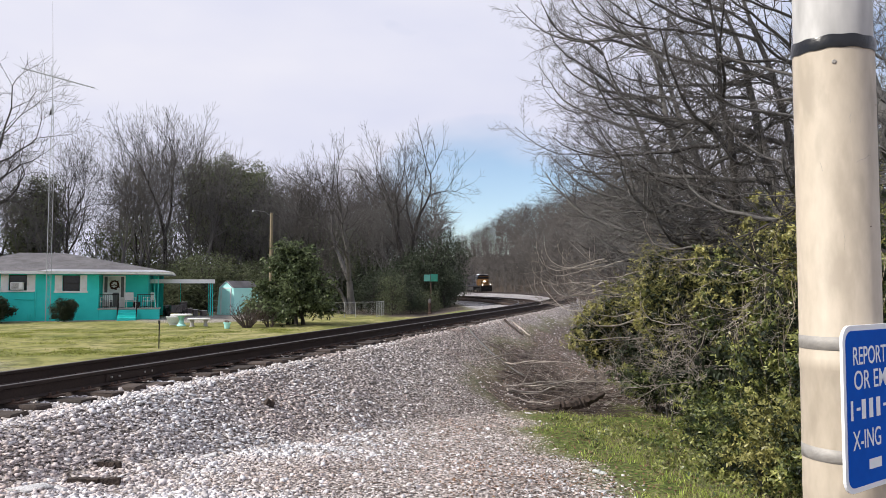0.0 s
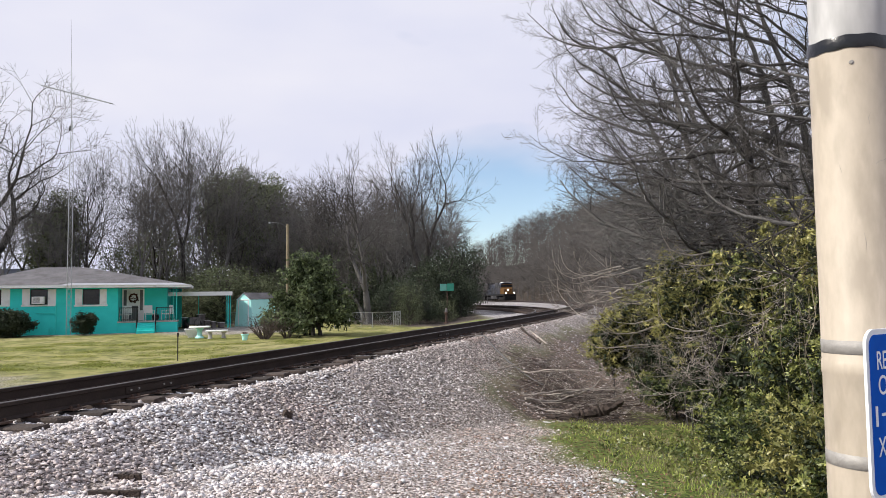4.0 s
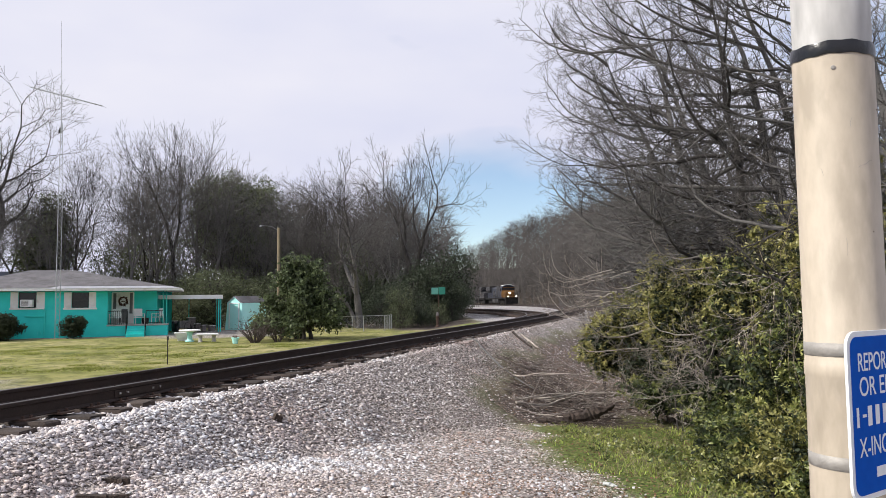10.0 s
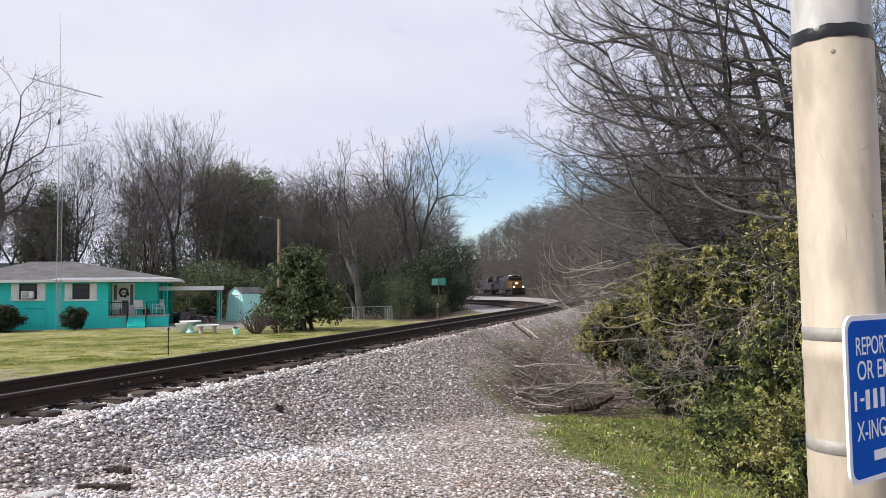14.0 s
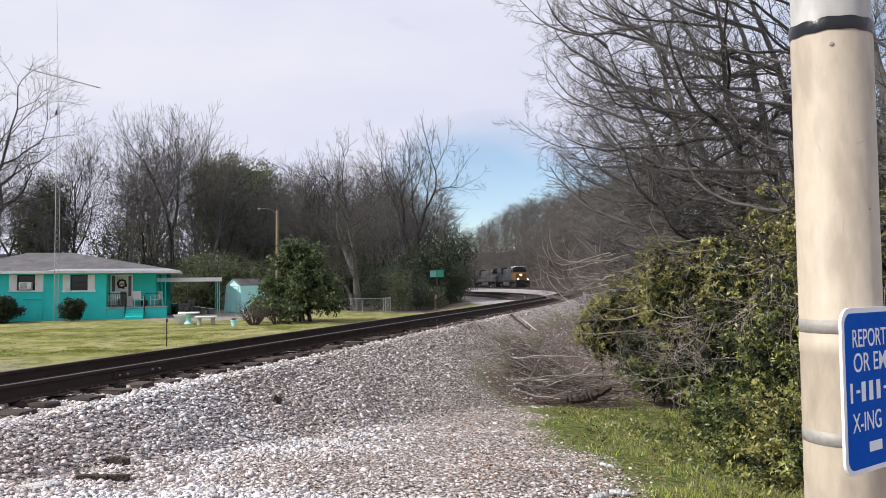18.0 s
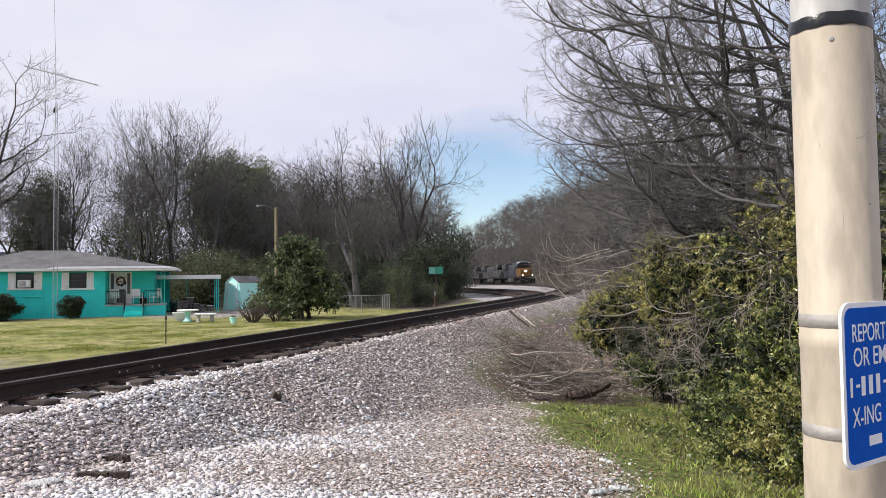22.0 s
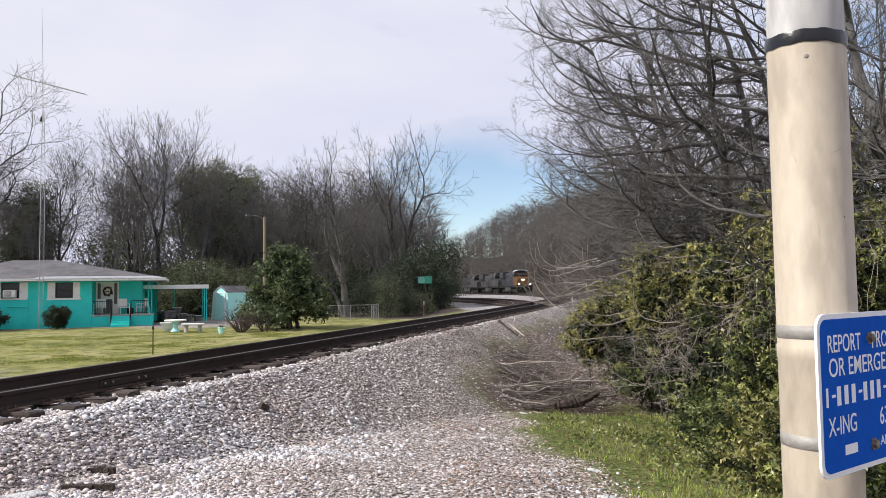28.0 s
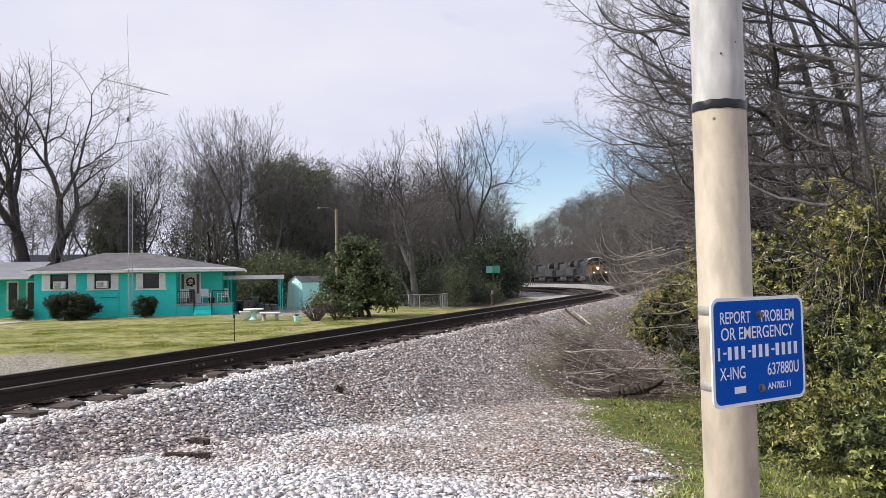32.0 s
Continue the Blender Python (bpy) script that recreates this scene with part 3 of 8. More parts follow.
def ground_weights(x, y):
    """Gravel, leaf litter (also a strip of bush shade) and green cover, 0 to 1."""
    s, d = rail_coords(x, y)
    wob = 0.35 * waves(x, y, 0.9) + 0.25 * waves(x + 3, y + 9, 2.3)
    edge = np.interp(y, [-5, 6, 8.4, 10.5, 13, 15.3, 17, 22, 30, 60, 200], [8.5, 7.5, 6.9, 6.25, 5.4, 4.75, 3.6, 2.8, 2.5, 3.2, 3.6])
    gravel_r = 1 - step(d + wob, edge - 0.5, edge + 0.6)
    pad = step(s, 22, 27) * (1 - step(-d + 1.2 * wob, 2.4 + 0.26 * np.clip(s - 22, 0, 60), 3.6 + 0.30 * np.clip(s - 22, 0, 60)))
    gravel_l = np.maximum(1 - step(-d + wob * 0.6, 2.3, 2.9), pad * (d < 0))
    road = (1 - step(np.hypot((x + 13) / 3.2, (y - 16) / 4.0) + 0.4 * wob, 0.8, 1.3)) * (d < -2.5)
    gravel = np.where(d > 0, gravel_r, np.maximum(gravel_l, 0.8 * road))
    moss = step(d + wob, edge - 0.2, edge + 0.3) * (1 - step(y + 2 * wob - 2.2 * step(x, 3.5, 4.3), 14.5, 16.5)) * step(y, 2, 4) * (d > 0)
    # bush shade right of the fence, painted as dark litter over the grass
    shade = step(x, -3.6, -2.4) * step(y, 46, 49)
    litter = np.where(d > 0, step(d + wob, edge - 0.4, edge + 0.5), step(y - 0.25 * x + 3 * wob + 6.5 * step(x, -8, -5), 56, 60) + shade - shade * step(y - 0.25 * x + 3 * wob + 6.5 * step(x, -8, -5), 56, 60)) * (1 - moss) * np.where(d < 0, 1 - pad, 1)
    hx, hy = (x + 26.96) * 0.951 + (y - 41.07) * 0.309, -(x + 26.96) * 0.309 + (y - 41.07) * 0.951
    foot = step(hx, -1, 0) * (1 - step(hx, 12, 13.5)) * step(hy + 0.35 * wob, -1.7, -1.0) * (1 - step(hy, 0.2, 1.0))
    drive = 1 - step(np.hypot((x + 13.2) / 4.8, (y - 46.2) / 6.0) + 0.25 * wob, 0.8, 1.05)
    gravel = np.where(d < -3, np.maximum(gravel, np.maximum(0.85 * drive, 0.8 * foot)), gravel)
    return gravel, litter, moss


def grid_axis(*spans):
    out = []
    for a, b, st in spans:
        out += list(np.arange(a, b - 1e-6, st))
    return np.array(out + [spans[-1][1]])


gx = grid_axis((-900, -100, 100), (-100, -40, 6), (-40, -12, 1.0), (-12, 8, 0.2), (8, 40, 1.0), (40, 100, 6), (100, 900, 100))
gy = grid_axis((-400, -20, 40), (-20, 2, 1.0), (2, 34, 0.2), (34, 100, 1.0), (100, 260, 6), (260, 1900, 120))
GX, GY = np.meshgrid(gx, gy)
verts = np.stack([GX.ravel(), GY.ravel(), ground_z(GX, GY).ravel()], 1)
nx, ny = len(gx), len(gy)
i0 = (np.arange(ny - 1)[:, None] * nx + np.arange(nx - 1)[None]).ravel()
quads = np.stack([i0, i0 + 1, i0 + nx + 1, i0 + nx], 1)


def grid_mesh(name, verts, faces, material):
    me = bpy.data.meshes.new(name)
    k = faces.shape[1]
    me.vertices.add(len(verts))
    me.vertices.foreach_set("co", np.asarray(verts, np.float32).ravel())
    me.loops.add(faces.size)
    me.loops.foreach_set("vertex_index", faces.astype(np.int32).ravel())
    me.polygons.add(len(faces))
    me.polygons.foreach_set("loop_start", np.arange(0, faces.size, k, dtype=np.int32))
    me.materials.append(material)
    me.update(calc_edges=True)
    me.validate()
    return me


me = grid_mesh("ground", verts, quads, ground_material())
for name, w in zip(("gravel", "litter", "moss"), ground_weights(GX.ravel(), GY.ravel())):
    me.attributes.new(name, "FLOAT", "POINT").data.foreach_set("value", w.astype(np.float32))
me.attributes.new("verge", "FLOAT", "POINT").data.foreach_set("value", (1 - step(-rail_coords(GX.ravel(), GY.ravel())[1], 3.2, 7.5)).astype(np.float32))
me.attributes.new("hill", "FLOAT", "POINT").data.foreach_set("value", step(np.hypot(GX, GY).ravel(), 38, 55).astype(np.float32))
me.polygons.foreach_set("use_smooth", [True] * len(me.polygons))
tagged(new("ground", me), "lawn, gravel, moss and leaf litter beside the railway", "ground", kind="structure")


# ---- railway track ----
CANT = 0.055
RAIL = [(-0.07, -0.186), (0.07, -0.186), (0.07, -0.175), (0.012, -0.155), (0.009, -0.05), (0.036, -0.04), (0.036, -0.004), (0.030, 0.0), (-0.030, 0.0), (-0.036, -0.004), (-0.036, -0.04), (-0.009, -0.05), (-0.012, -0.155), (-0.07, -0.175)]


def sweep_rail(line, stations, off, cant=CANT, zf=track_z):
    sh = Shape()
    n = len(RAIL)
    v, q, mi = [], [], []
    for i, s in enumerate(stations):
        p, d, nr = line(s)
        z = zf(s) + cant * off / 1.505
        for a, b in RAIL:
            o = p + nr * (off + a)
            v.append((o.x, o.y, z + b))
    for i in range(len(stations) - 1):
        for k in range(n):
            q.append((i * n + k, (i + 1) * n + k, (i + 1) * n + (k + 1) % n, i * n + (k + 1) % n))
            mi.append(1 if k in (6, 7, 8) else 0)
    sh.v, sh.f, sh.mi = v, q, mi
    return sh


track_ob = thing("railway_track", Matrix.Identity(4), "rusty steel rails on dark creosoted wooden ties in white ballast", "railway track", kind="structure")
stations = list(np.arange(-45, 14, 3.0)) + list(np.arange(14, 260, 4.0))
for side in (0.7525, -0.7525):
    sweep_rail(track, stations, side).done("rail", ["rail", "railtop"], track_ob, "dark rusty rail with a worn bright head")

tie_meshes = []
for k in range(5):
    sh = Shape()
    sh.box(-1.3, -0.115, -0.385, 1.3, 0.115, -0.205, c=0.014)
    sh.v = [(x + random.uniform(-0.014, 0.014), y + random.uniform(-0.012, 0.012), z + random.uniform(-0.01, 0.01)) for x, y, z in sh.v]
    me = bpy.data.meshes.new("tie")
    me.from_pydata(sh.v, [], sh.f)
    me.materials.append(M["tie"])
    tie_meshes.append(me)


def line_pose(line, s, zf=track_z, cant=CANT):
    p, d, nr = line(s)
    zz = Vector((nr.x, nr.y, cant / 1.505)).normalized()
    fw = Vector((d.x, d.y, 0))
    up = zz.cross(fw).normalized()
    m = Matrix((( zz.x, fw.x, up.x, p.x), (zz.y, fw.y, up.y, p.y), (zz.z, fw.z, up.z, zf(s)), (0, 0, 0, 1)))
    return m


TIE_GAP = 0.489
tie_s = -20.0
rest = Shape()
count = 0
while tie_s < 180:
    turn = pose(random.uniform(-0.09, 0.09), 0, random.uniform(-0.035, 0.004), 0, random.uniform(-0.3, 0.3), random.uniform(-1.2, 1.2))
    m = line_pose(track, tie_s) @ turn
    if tie_s < 95:
        ob = new("tie", tie_meshes[count % 5])
        ob.parent = track_ob
        ob.matrix_basis = m
    else:
        rest.box(-1.3, -0.115, -0.385, 1.3, 0.115, -0.205, m=m)
    count += 1
    tie_s += TIE_GAP
rest.done("far_ties", "tie", track_ob, kind="stuff")

# plates and spikes under the rails, joint bars with bright bolts
sh = Shape()
for k in range(90):
    s = -20 + k * TIE_GAP
    m = line_pose(track, s)
    for side in (0.7525, -0.7525):
        sh.box(side - 0.17, -0.09, -0.206, side + 0.17, 0.09, -0.187, m=m)
        for a, b in ((-0.085, 0.05), (0.085, -0.05), (0.085, 0.06)):
            sh.box(side + a - 0.012, b - 0.012, -0.19, side + a + 0.012, b + 0.012, -0.155, m=m)
sh.done("tie_plates", "rust", track_ob, "rusted tie plates and spikes", kind="stuff")
for s0, side in ((-11.8, 0.7525), (-14.6, -0.7525), (0.65, 0.7525)):
    m = line_pose(track, s0)
    bar = Shape()
    for f in (-1, 1):
        bar.box(side + f * 0.011, -0.46, -0.15, side + f * 0.024, 0.46, -0.055, c=0.005, m=m)
    bar = bar.done("joint_bar", "rail", track_ob)
    for b in (-0.38, -0.24, -0.08, 0.08, 0.24, 0.38):
        if b in (-0.08, 0.08):
            continue
        bo = Shape().box(side + 0.023, b - 0.012, -0.112, side + 0.046, b + 0.012, -0.088, c=0.004, m=m)
        bo.done("bolt", "strap", bar)

spur = thing("railway_spur", Matrix.Identity(4), "rusty siding track curving away from the main line", "railway track", kind="structure")
spur_z = lambda u: -0.02
su = list(np.arange(0, 78, 2.0))
for side in (0.7525, -0.7525):
    sweep_rail(siding, su, side, 0.0, spur_z).done("rail", ["rail", "railtop"], spur)
for u in np.arange(16, 76, 0.55):
    ob = new("tie", tie_meshes[int(u) % 5])
    ob.parent = spur
    ob.matrix_basis = line_pose(siding, float(u), spur_z, 0.0) @ pose(0, 0, -0.045)


# ---- ballast stones ----
def stone_field(pos, size, seed, cheap=False):
    """Small broken stones as one joined mesh: arrays of places and sizes."""
    rng = np.random.default_rng(seed)
    if cheap:
        base = np.array([(1, 0, 0), (-1, 0, 0), (0, 1, 0), (0, -1, 0), (0, 0, 1), (0, 0, -1)], float) * 1.15
        tri = np.array([(0, 2, 4), (2, 1, 4), (1, 3, 4), (3, 0, 4), (2, 0, 5), (1, 2, 5), (3, 1, 5), (0, 3, 5)])
    else:
        base = np.array([(x, y, z) for x in (-1, 1) for y in (-1, 1) for z in (-1, 1)], float) * 0.72
        tri = np.array([(0, 1, 3), (0, 3, 2), (4, 6, 7), (4, 7, 5), (0, 4, 5), (0, 5, 1), (2, 3, 7), (2, 7, 6), (0, 2, 6), (0, 6, 4), (1, 5, 7), (1, 7, 3)])
    n, c = len(pos), len(base)
    k = rng.normal(1, 0.36, (n, c, 1 if cheap else 3)).clip(0.15, 1.7)
    v = base[None] * k * size[:, None, None] * rng.uniform(0.5, 1.5, (n, 1, 3)) * np.array([1.1, 1.0, 0.46])
    for axis in ((1, 2), (0, 1)):
        a = rng.normal(0, 0.35, n) if axis == (1, 2) else rng.uniform(0, 2 * np.pi, n)
        co, si = np.cos(a)[:, None], np.sin(a)[:, None]
        p, q = v[..., axis[0]].copy(), v[..., axis[1]].copy()
        v[..., axis[0]], v[..., axis[1]] = p * co - q * si, p * si + q * co
    v = v + pos[:, None, :]
    f = tri[None] + c * np.arange(n)[:, None, None]
    return v.reshape(-1, 3), f.reshape(-1, 3)


def scatter_stones(n, x0, x1, y0, y1, lo, hi, seed, brown):
    """Places and sizes, thinning out with distance; brown: the finer trodden gravel away from the track."""
    rng = np.random.default_rng(seed)
    x, y = rng.uniform(x0, x1, n), y0 * (y1 / y0) ** rng.uniform(0, 1, n)
    s, d = rail_coords(x, y)
    g, li, mo = ground_weights(x, y)
    wob = 0.5 * waves(x, y, 0.8) + 0.3 * waves(x - 4, y + 2, 2.1)
    share = step(d + wob + 0.12 * (y - 8), 3.2, 4.8)
    share = share * step(y + 0.3 * wob, 6.3, 7.3)
    share = share if brown else 1 - 0.8 * share
    g = np.where(d > 0, np.maximum(g, 0.75 * li), g)
    keep = (g > rng.uniform(0.15, 0.95, n)) & (d > -2.6) & (x > -0.68 * y - 0.6) & (x < 0.62 * y + 0.5) & (share > rng.uniform(0, 1, n))
    # the ties stay bare
    u = (s + 20.0) / TIE_GAP
    on_tie = (np.abs(u - np.round(u)) * TIE_GAP < 0.13) & (np.abs(d) < 1.32)
    keep &= ~on_tie | (rng.uniform(0, 1, n) < 0.04 + 0.5 * (np.sin(np.round(u) * 12.9) > 0.75) * (d > 1.0))
    if not brown:
        cut = rng.uniform(9, 13.5, n)
        keep &= (y < cut) if y1 < 20 else (y > cut)
    x, y, d = x[keep], y[keep], d[keep]
    size = (lo + (hi - lo) * rng.uniform(0, 1, len(x)) ** 1.6) * (1 + 0.5 * (rng.uniform(0, 1, len(x)) > 0.97))
    size = size * (1 - 0.36 * step(d + 0.4 * waves(x, y, 1.3), 2.6, 4.6) * (y < 14) * step(y, 6.4, 7.4)) if not brown else size
    size = size * (1 + 0.02 * np.clip(y - 9, 0, 30))
    z = ground_z(x, y) + size * rng.uniform(-0.25, 0.55, len(x))
    return np.stack([x, y, z], 1), size


for name, n, y0, y1, lo, hi, brown, cheap, label in (
    ("ballast", 240000, 4.4, 13.5, 0.008, 0.028, False, False, "crushed white and grey ballast stones beside the track"),
    ("ballast", 95000, 9.0, 40.0, 0.013, 0.030, False, True, "crushed pale ballast stones further along the track"),
    ("gravel", 170000, 4.4, 30.0, 0.006, 0.017, True, True, "fine pinkish-brown gravel trodden into the bank"),
):
    pos, size = scatter_stones(n, -13, 9, y0, y1, lo, hi, 3 + n % 7 + int(y0), brown)
    v, f = stone_field(pos, size, 4 + int(y1), cheap)
    tagged(new(name, grid_mesh(name, v, f, M["stonebrown" if brown else "stonefar" if cheap else "stone"])), label, name, kind="stuff")

# single larger stones that stand out
stone_meshes = []
for k in range(6):
    v, f = stone_field(np.zeros((1, 3)), np.array([1.0]), 50 + k)
    stone_meshes.append(grid_mesh("stone", v, f, M["stone"]))
rng = np.random.default_rng(77)
got = 0
while got < 190:
    y = 5.0 * 2.6 ** rng.uniform(0, 1)
    x = rng.uniform(-0.6 * y, 0.25 * y)
    d = float(rail_coords(x, y)[1])
    if not 1.6 < d < 5.5:
        continue
    sz = rng.uniform(0.022, 0.038)
    ob = new("stone", stone_meshes[got % 6])
    ob.matrix_basis = pose(x, y, gz(x, y) + sz * 0.2, rng.uniform(-20, 20), rng.uniform(-20, 20), rng.uniform(0, 360)) @ Matrix.Scale(sz, 4)
    tagged(ob, "larger pale ballast stone lying on the bank", "stone", "loose stones")
    got += 1


# ---- trees and shrubs ----
def grow(sh, rng, p, d, length, radius, depth, opt, limbs=None, fine=None):
    """A branch with its side branches, as tapering tubes: sh takes this one, limbs gets a shape for each main limb, fine all that is thinner."""
    seg = opt["seg"][depth]
    pts, rad = [p.copy()], [radius]
    end = radius * opt["taper"]
    kids = []
    for i in range(seg):
        wild = opt["wild"] * (1 + opt["curl"] * depth)
        d = (d + Vector((rng.uniform(-wild, wild), rng.uniform(-wild, wild), rng.uniform(-wild, wild) * 0.8)) + Vector(opt["lean"]) * (0.09 / (1 + depth * 0.5)) + Vector((0, 0, opt["lift"] * (1 if depth else 0.6)))).normalized()
        p = p + d * (length / seg)
        pts.append(p.copy())
        rad.append(radius + (end - radius) * (i + 1) / seg)
        kids.append((p.copy(), d.copy(), rad[-1], (i + 1) / seg))
    sh.tube(pts, rad, opt["sides"][depth], cap=False)
    if depth + 1 >= len(opt["seg"]):
        return
    n = opt["kids"][depth]
    for k in range(n):
        t = opt["bare"][depth] + (1 - opt["bare"][depth]) * (k + rng.uniform(0.2, 0.9)) / n
        i = min(int(t * seg), seg - 1)
        f = t * seg - i
        at = pts[i].lerp(pts[i + 1], min(max(f, 0), 1))
        dd = (pts[i + 1] - pts[i]).normalized()
        side = dd.orthogonal().normalized()
        side = Matrix.Rotation(rng.uniform(0, 2 * math.pi), 3, dd) @ side
        a = rng.uniform(*opt["angle"])
        nd = (dd * math.cos(a) + side * math.sin(a)).normalized()
        r = (radius + (end - radius) * t) * rng.uniform(0.5, 0.78)
        ln = length * opt["ratio"][depth] * rng.uniform(0.65, 1.15) * (1.15 - 0.5 * t)
        into = sh if fine is None else fine
        if depth == 0 and limbs is not None:
            into = Shape()
            limbs.append(into)
        grow(into, rng, at, nd, ln, max(r, opt["thin"]), depth + 1, opt, None, fine)


def bare_opt(**k):
    o = dict(seg=[7, 6, 5, 4, 3], sides=[8, 6, 5, 3, 3], kids=[9, 7, 6, 5], bare=[0.32, 0.2, 0.15, 0.1], ratio=[0.62, 0.55, 0.5, 0.5], angle=(0.45, 0.95), wild=0.11, lean=(0, 0, 0), lift=0.05, taper=0.12, thin=0.006, curl=0.5)
    o.update(k)
    return o


def bare_tree(name, seed, height, radius, m, label, material="bark", group="", stems=((0, 0, 1),), split=False, twig=None, **k):
    """A leafless tree: trunk, main limbs where they show, and a crown of fine twigs."""
    rng = random.Random(seed)
    opt = bare_opt(**k)
    tree = thing(name, m, label, "tree", group)
    fine, limbs = Shape(), [] if split else None
    for st in stems:
        d = Vector(st[:3]).normalized()
        thick = radius * (st[3] if len(st) > 3 else 1)
        wood = Shape()
        grow(wood, rng, Vector((0, 0, -0.25)) + Vector((d.x, d.y, 0)) * 0.1, d, height * rng.uniform(0.62, 0.72), thick, 0, opt, limbs, fine)
        wood.done("trunk", material, tree, smooth=True)
    for lm in limbs or ():
        lm.done("limb", material, tree, smooth=True)
    fine.done("crown", twig or material, tree, kind="stuff")
    return tree


class Twigs:
    """Many thin tapering tubes, gathered by their number of points and made in one go."""

    def __init__(self, sides=3):
        self.sides, self.rows = sides, defaultdict(list)

    def add(self, pts, r0, r1):
        self.rows[len(pts)].append((pts, r0, r1))

    def done(self, name, material, parent, label="", **tags):
        vs, fs, o = [], [], 0
        k = self.sides
        for n, rows in self.rows.items():
            p = np.array([[tuple(q) for q in row[0]] for row in rows])
            t = np.linspace(0, 1, n)[None, :]
            rad = np.array([row[1] for row in rows])[:, None] * (1 - t) + np.array([row[2] for row in rows])[:, None] * t
            d = np.empty_like(p)
            d[:, 1:-1] = p[:, 2:] - p[:, :-2]
            d[:, 0], d[:, -1] = p[:, 1] - p[:, 0], p[:, -1] - p[:, -2]
            d /= np.maximum(np.linalg.norm(d, axis=2, keepdims=True), 1e-9)
            u = np.cross(d, np.array([0.31, 0.22, 0.13]) + np.where(np.abs(d[..., 2:]) > 0.8, np.array([1.0, 0.3, 0.0]), np.array([0.0, 0.0, 1.0])))
            u /= np.maximum(np.linalg.norm(u, axis=2, keepdims=True), 1e-9)
            w = np.cross(d, u)
            a = 2 * np.pi * np.arange(k) / k
            v = p[:, :, None] + rad[..., None, None] * (np.cos(a)[None, None, :, None] * u[:, :, None] + np.sin(a)[None, None, :, None] * w[:, :, None])
            base = o + (np.arange(len(rows)) * n * k)[:, None, None] + (np.arange(n - 1) * k)[None, :, None]
            i, j = np.arange(k)[None, None], (np.arange(k)[None, None] + 1) % k
            fs.append(np.stack([base + i, base + j, base + j + k, base + i + k], -1).reshape(-1, 4))
            vs.append(v.reshape(-1, 3))
            o += v.size // 3
        if not vs:
            return None
        me = grid_mesh(name, np.concatenate(vs), np.concatenate(fs), M[material])
        me.polygons.foreach_set("use_smooth", [True] * len(me.polygons))
        ob = new(name, me)
        ob.parent = parent
        return tagged(ob, label, **tags)


def wander(rng, p, d, length, seg, wild, pull=(0, 0, 0)):
    """A crooked line of seg steps that drifts along pull; its points and last direction."""
    pts, pull = [p.copy()], Vector(pull)
    for i in range(seg):
        d = (d + Vector((rng.uniform(-wild, wild), rng.uniform(-wild, wild), rng.uniform(-wild, wild))) + pull).normalized()
        p = p + d * (length / seg)
        pts.append(p.copy())
    return pts, d


def turned(rng, d, lo, hi, roll=None):
    side = Matrix.Rotation(rng.uniform(0, 2 * math.pi) if roll is None else roll, 3, d) @ d.orthogonal().normalized()
    a = rng.uniform(lo, hi)
    return (d * math.cos(a) + side * math.sin(a)).normalized()


def fork(rng, out, p, d, length, r, level, last, o):
    """Crown of a leafless tree: each branch parts in two or three at its end and carries side shoots."""
    seg = 4 if level < 3 else 3 if level < 5 else 2 if level < last else 1
    pts, d2 = wander(rng, p, d, length, seg, o["wild"] * (0.7 if level < 2 else 1.0), (0, 0, o["lift"]))
    end = r * (0.86 if level < last else 0.5)
    out.append((pts, r, end, level))
    if level >= last:
        return
    n = 3 if rng.random() < o["third"] else 2
    roll = rng.uniform(0, 2 * math.pi)
    for k in range(n):
        main = k == 0
        nd = turned(rng, d2, *((0.12, 0.45) if main else o["angle"]), roll + k * 2 * math.pi / n + rng.uniform(-0.5, 0.5))
        fork(rng, out, pts[-1], nd, length * (rng.uniform(0.78, 0.95) if main else rng.uniform(0.6, 0.86)), end * (rng.uniform(0.76, 0.86) if main else rng.uniform(0.5, 0.7)), level + 1, last, o)
    for k in range(o["shoots"] if level >= 1 else 0):
        i = rng.randrange(1, seg) if seg > 1 else 1
        if level < last - 1:
            fork(rng, out, pts[i], turned(rng, (pts[i] - pts[i - 1]).normalized(), 0.6, 1.15), length * rng.uniform(0.35, 0.6), end * 0.3, max(level + 2, last - 2), last, o)


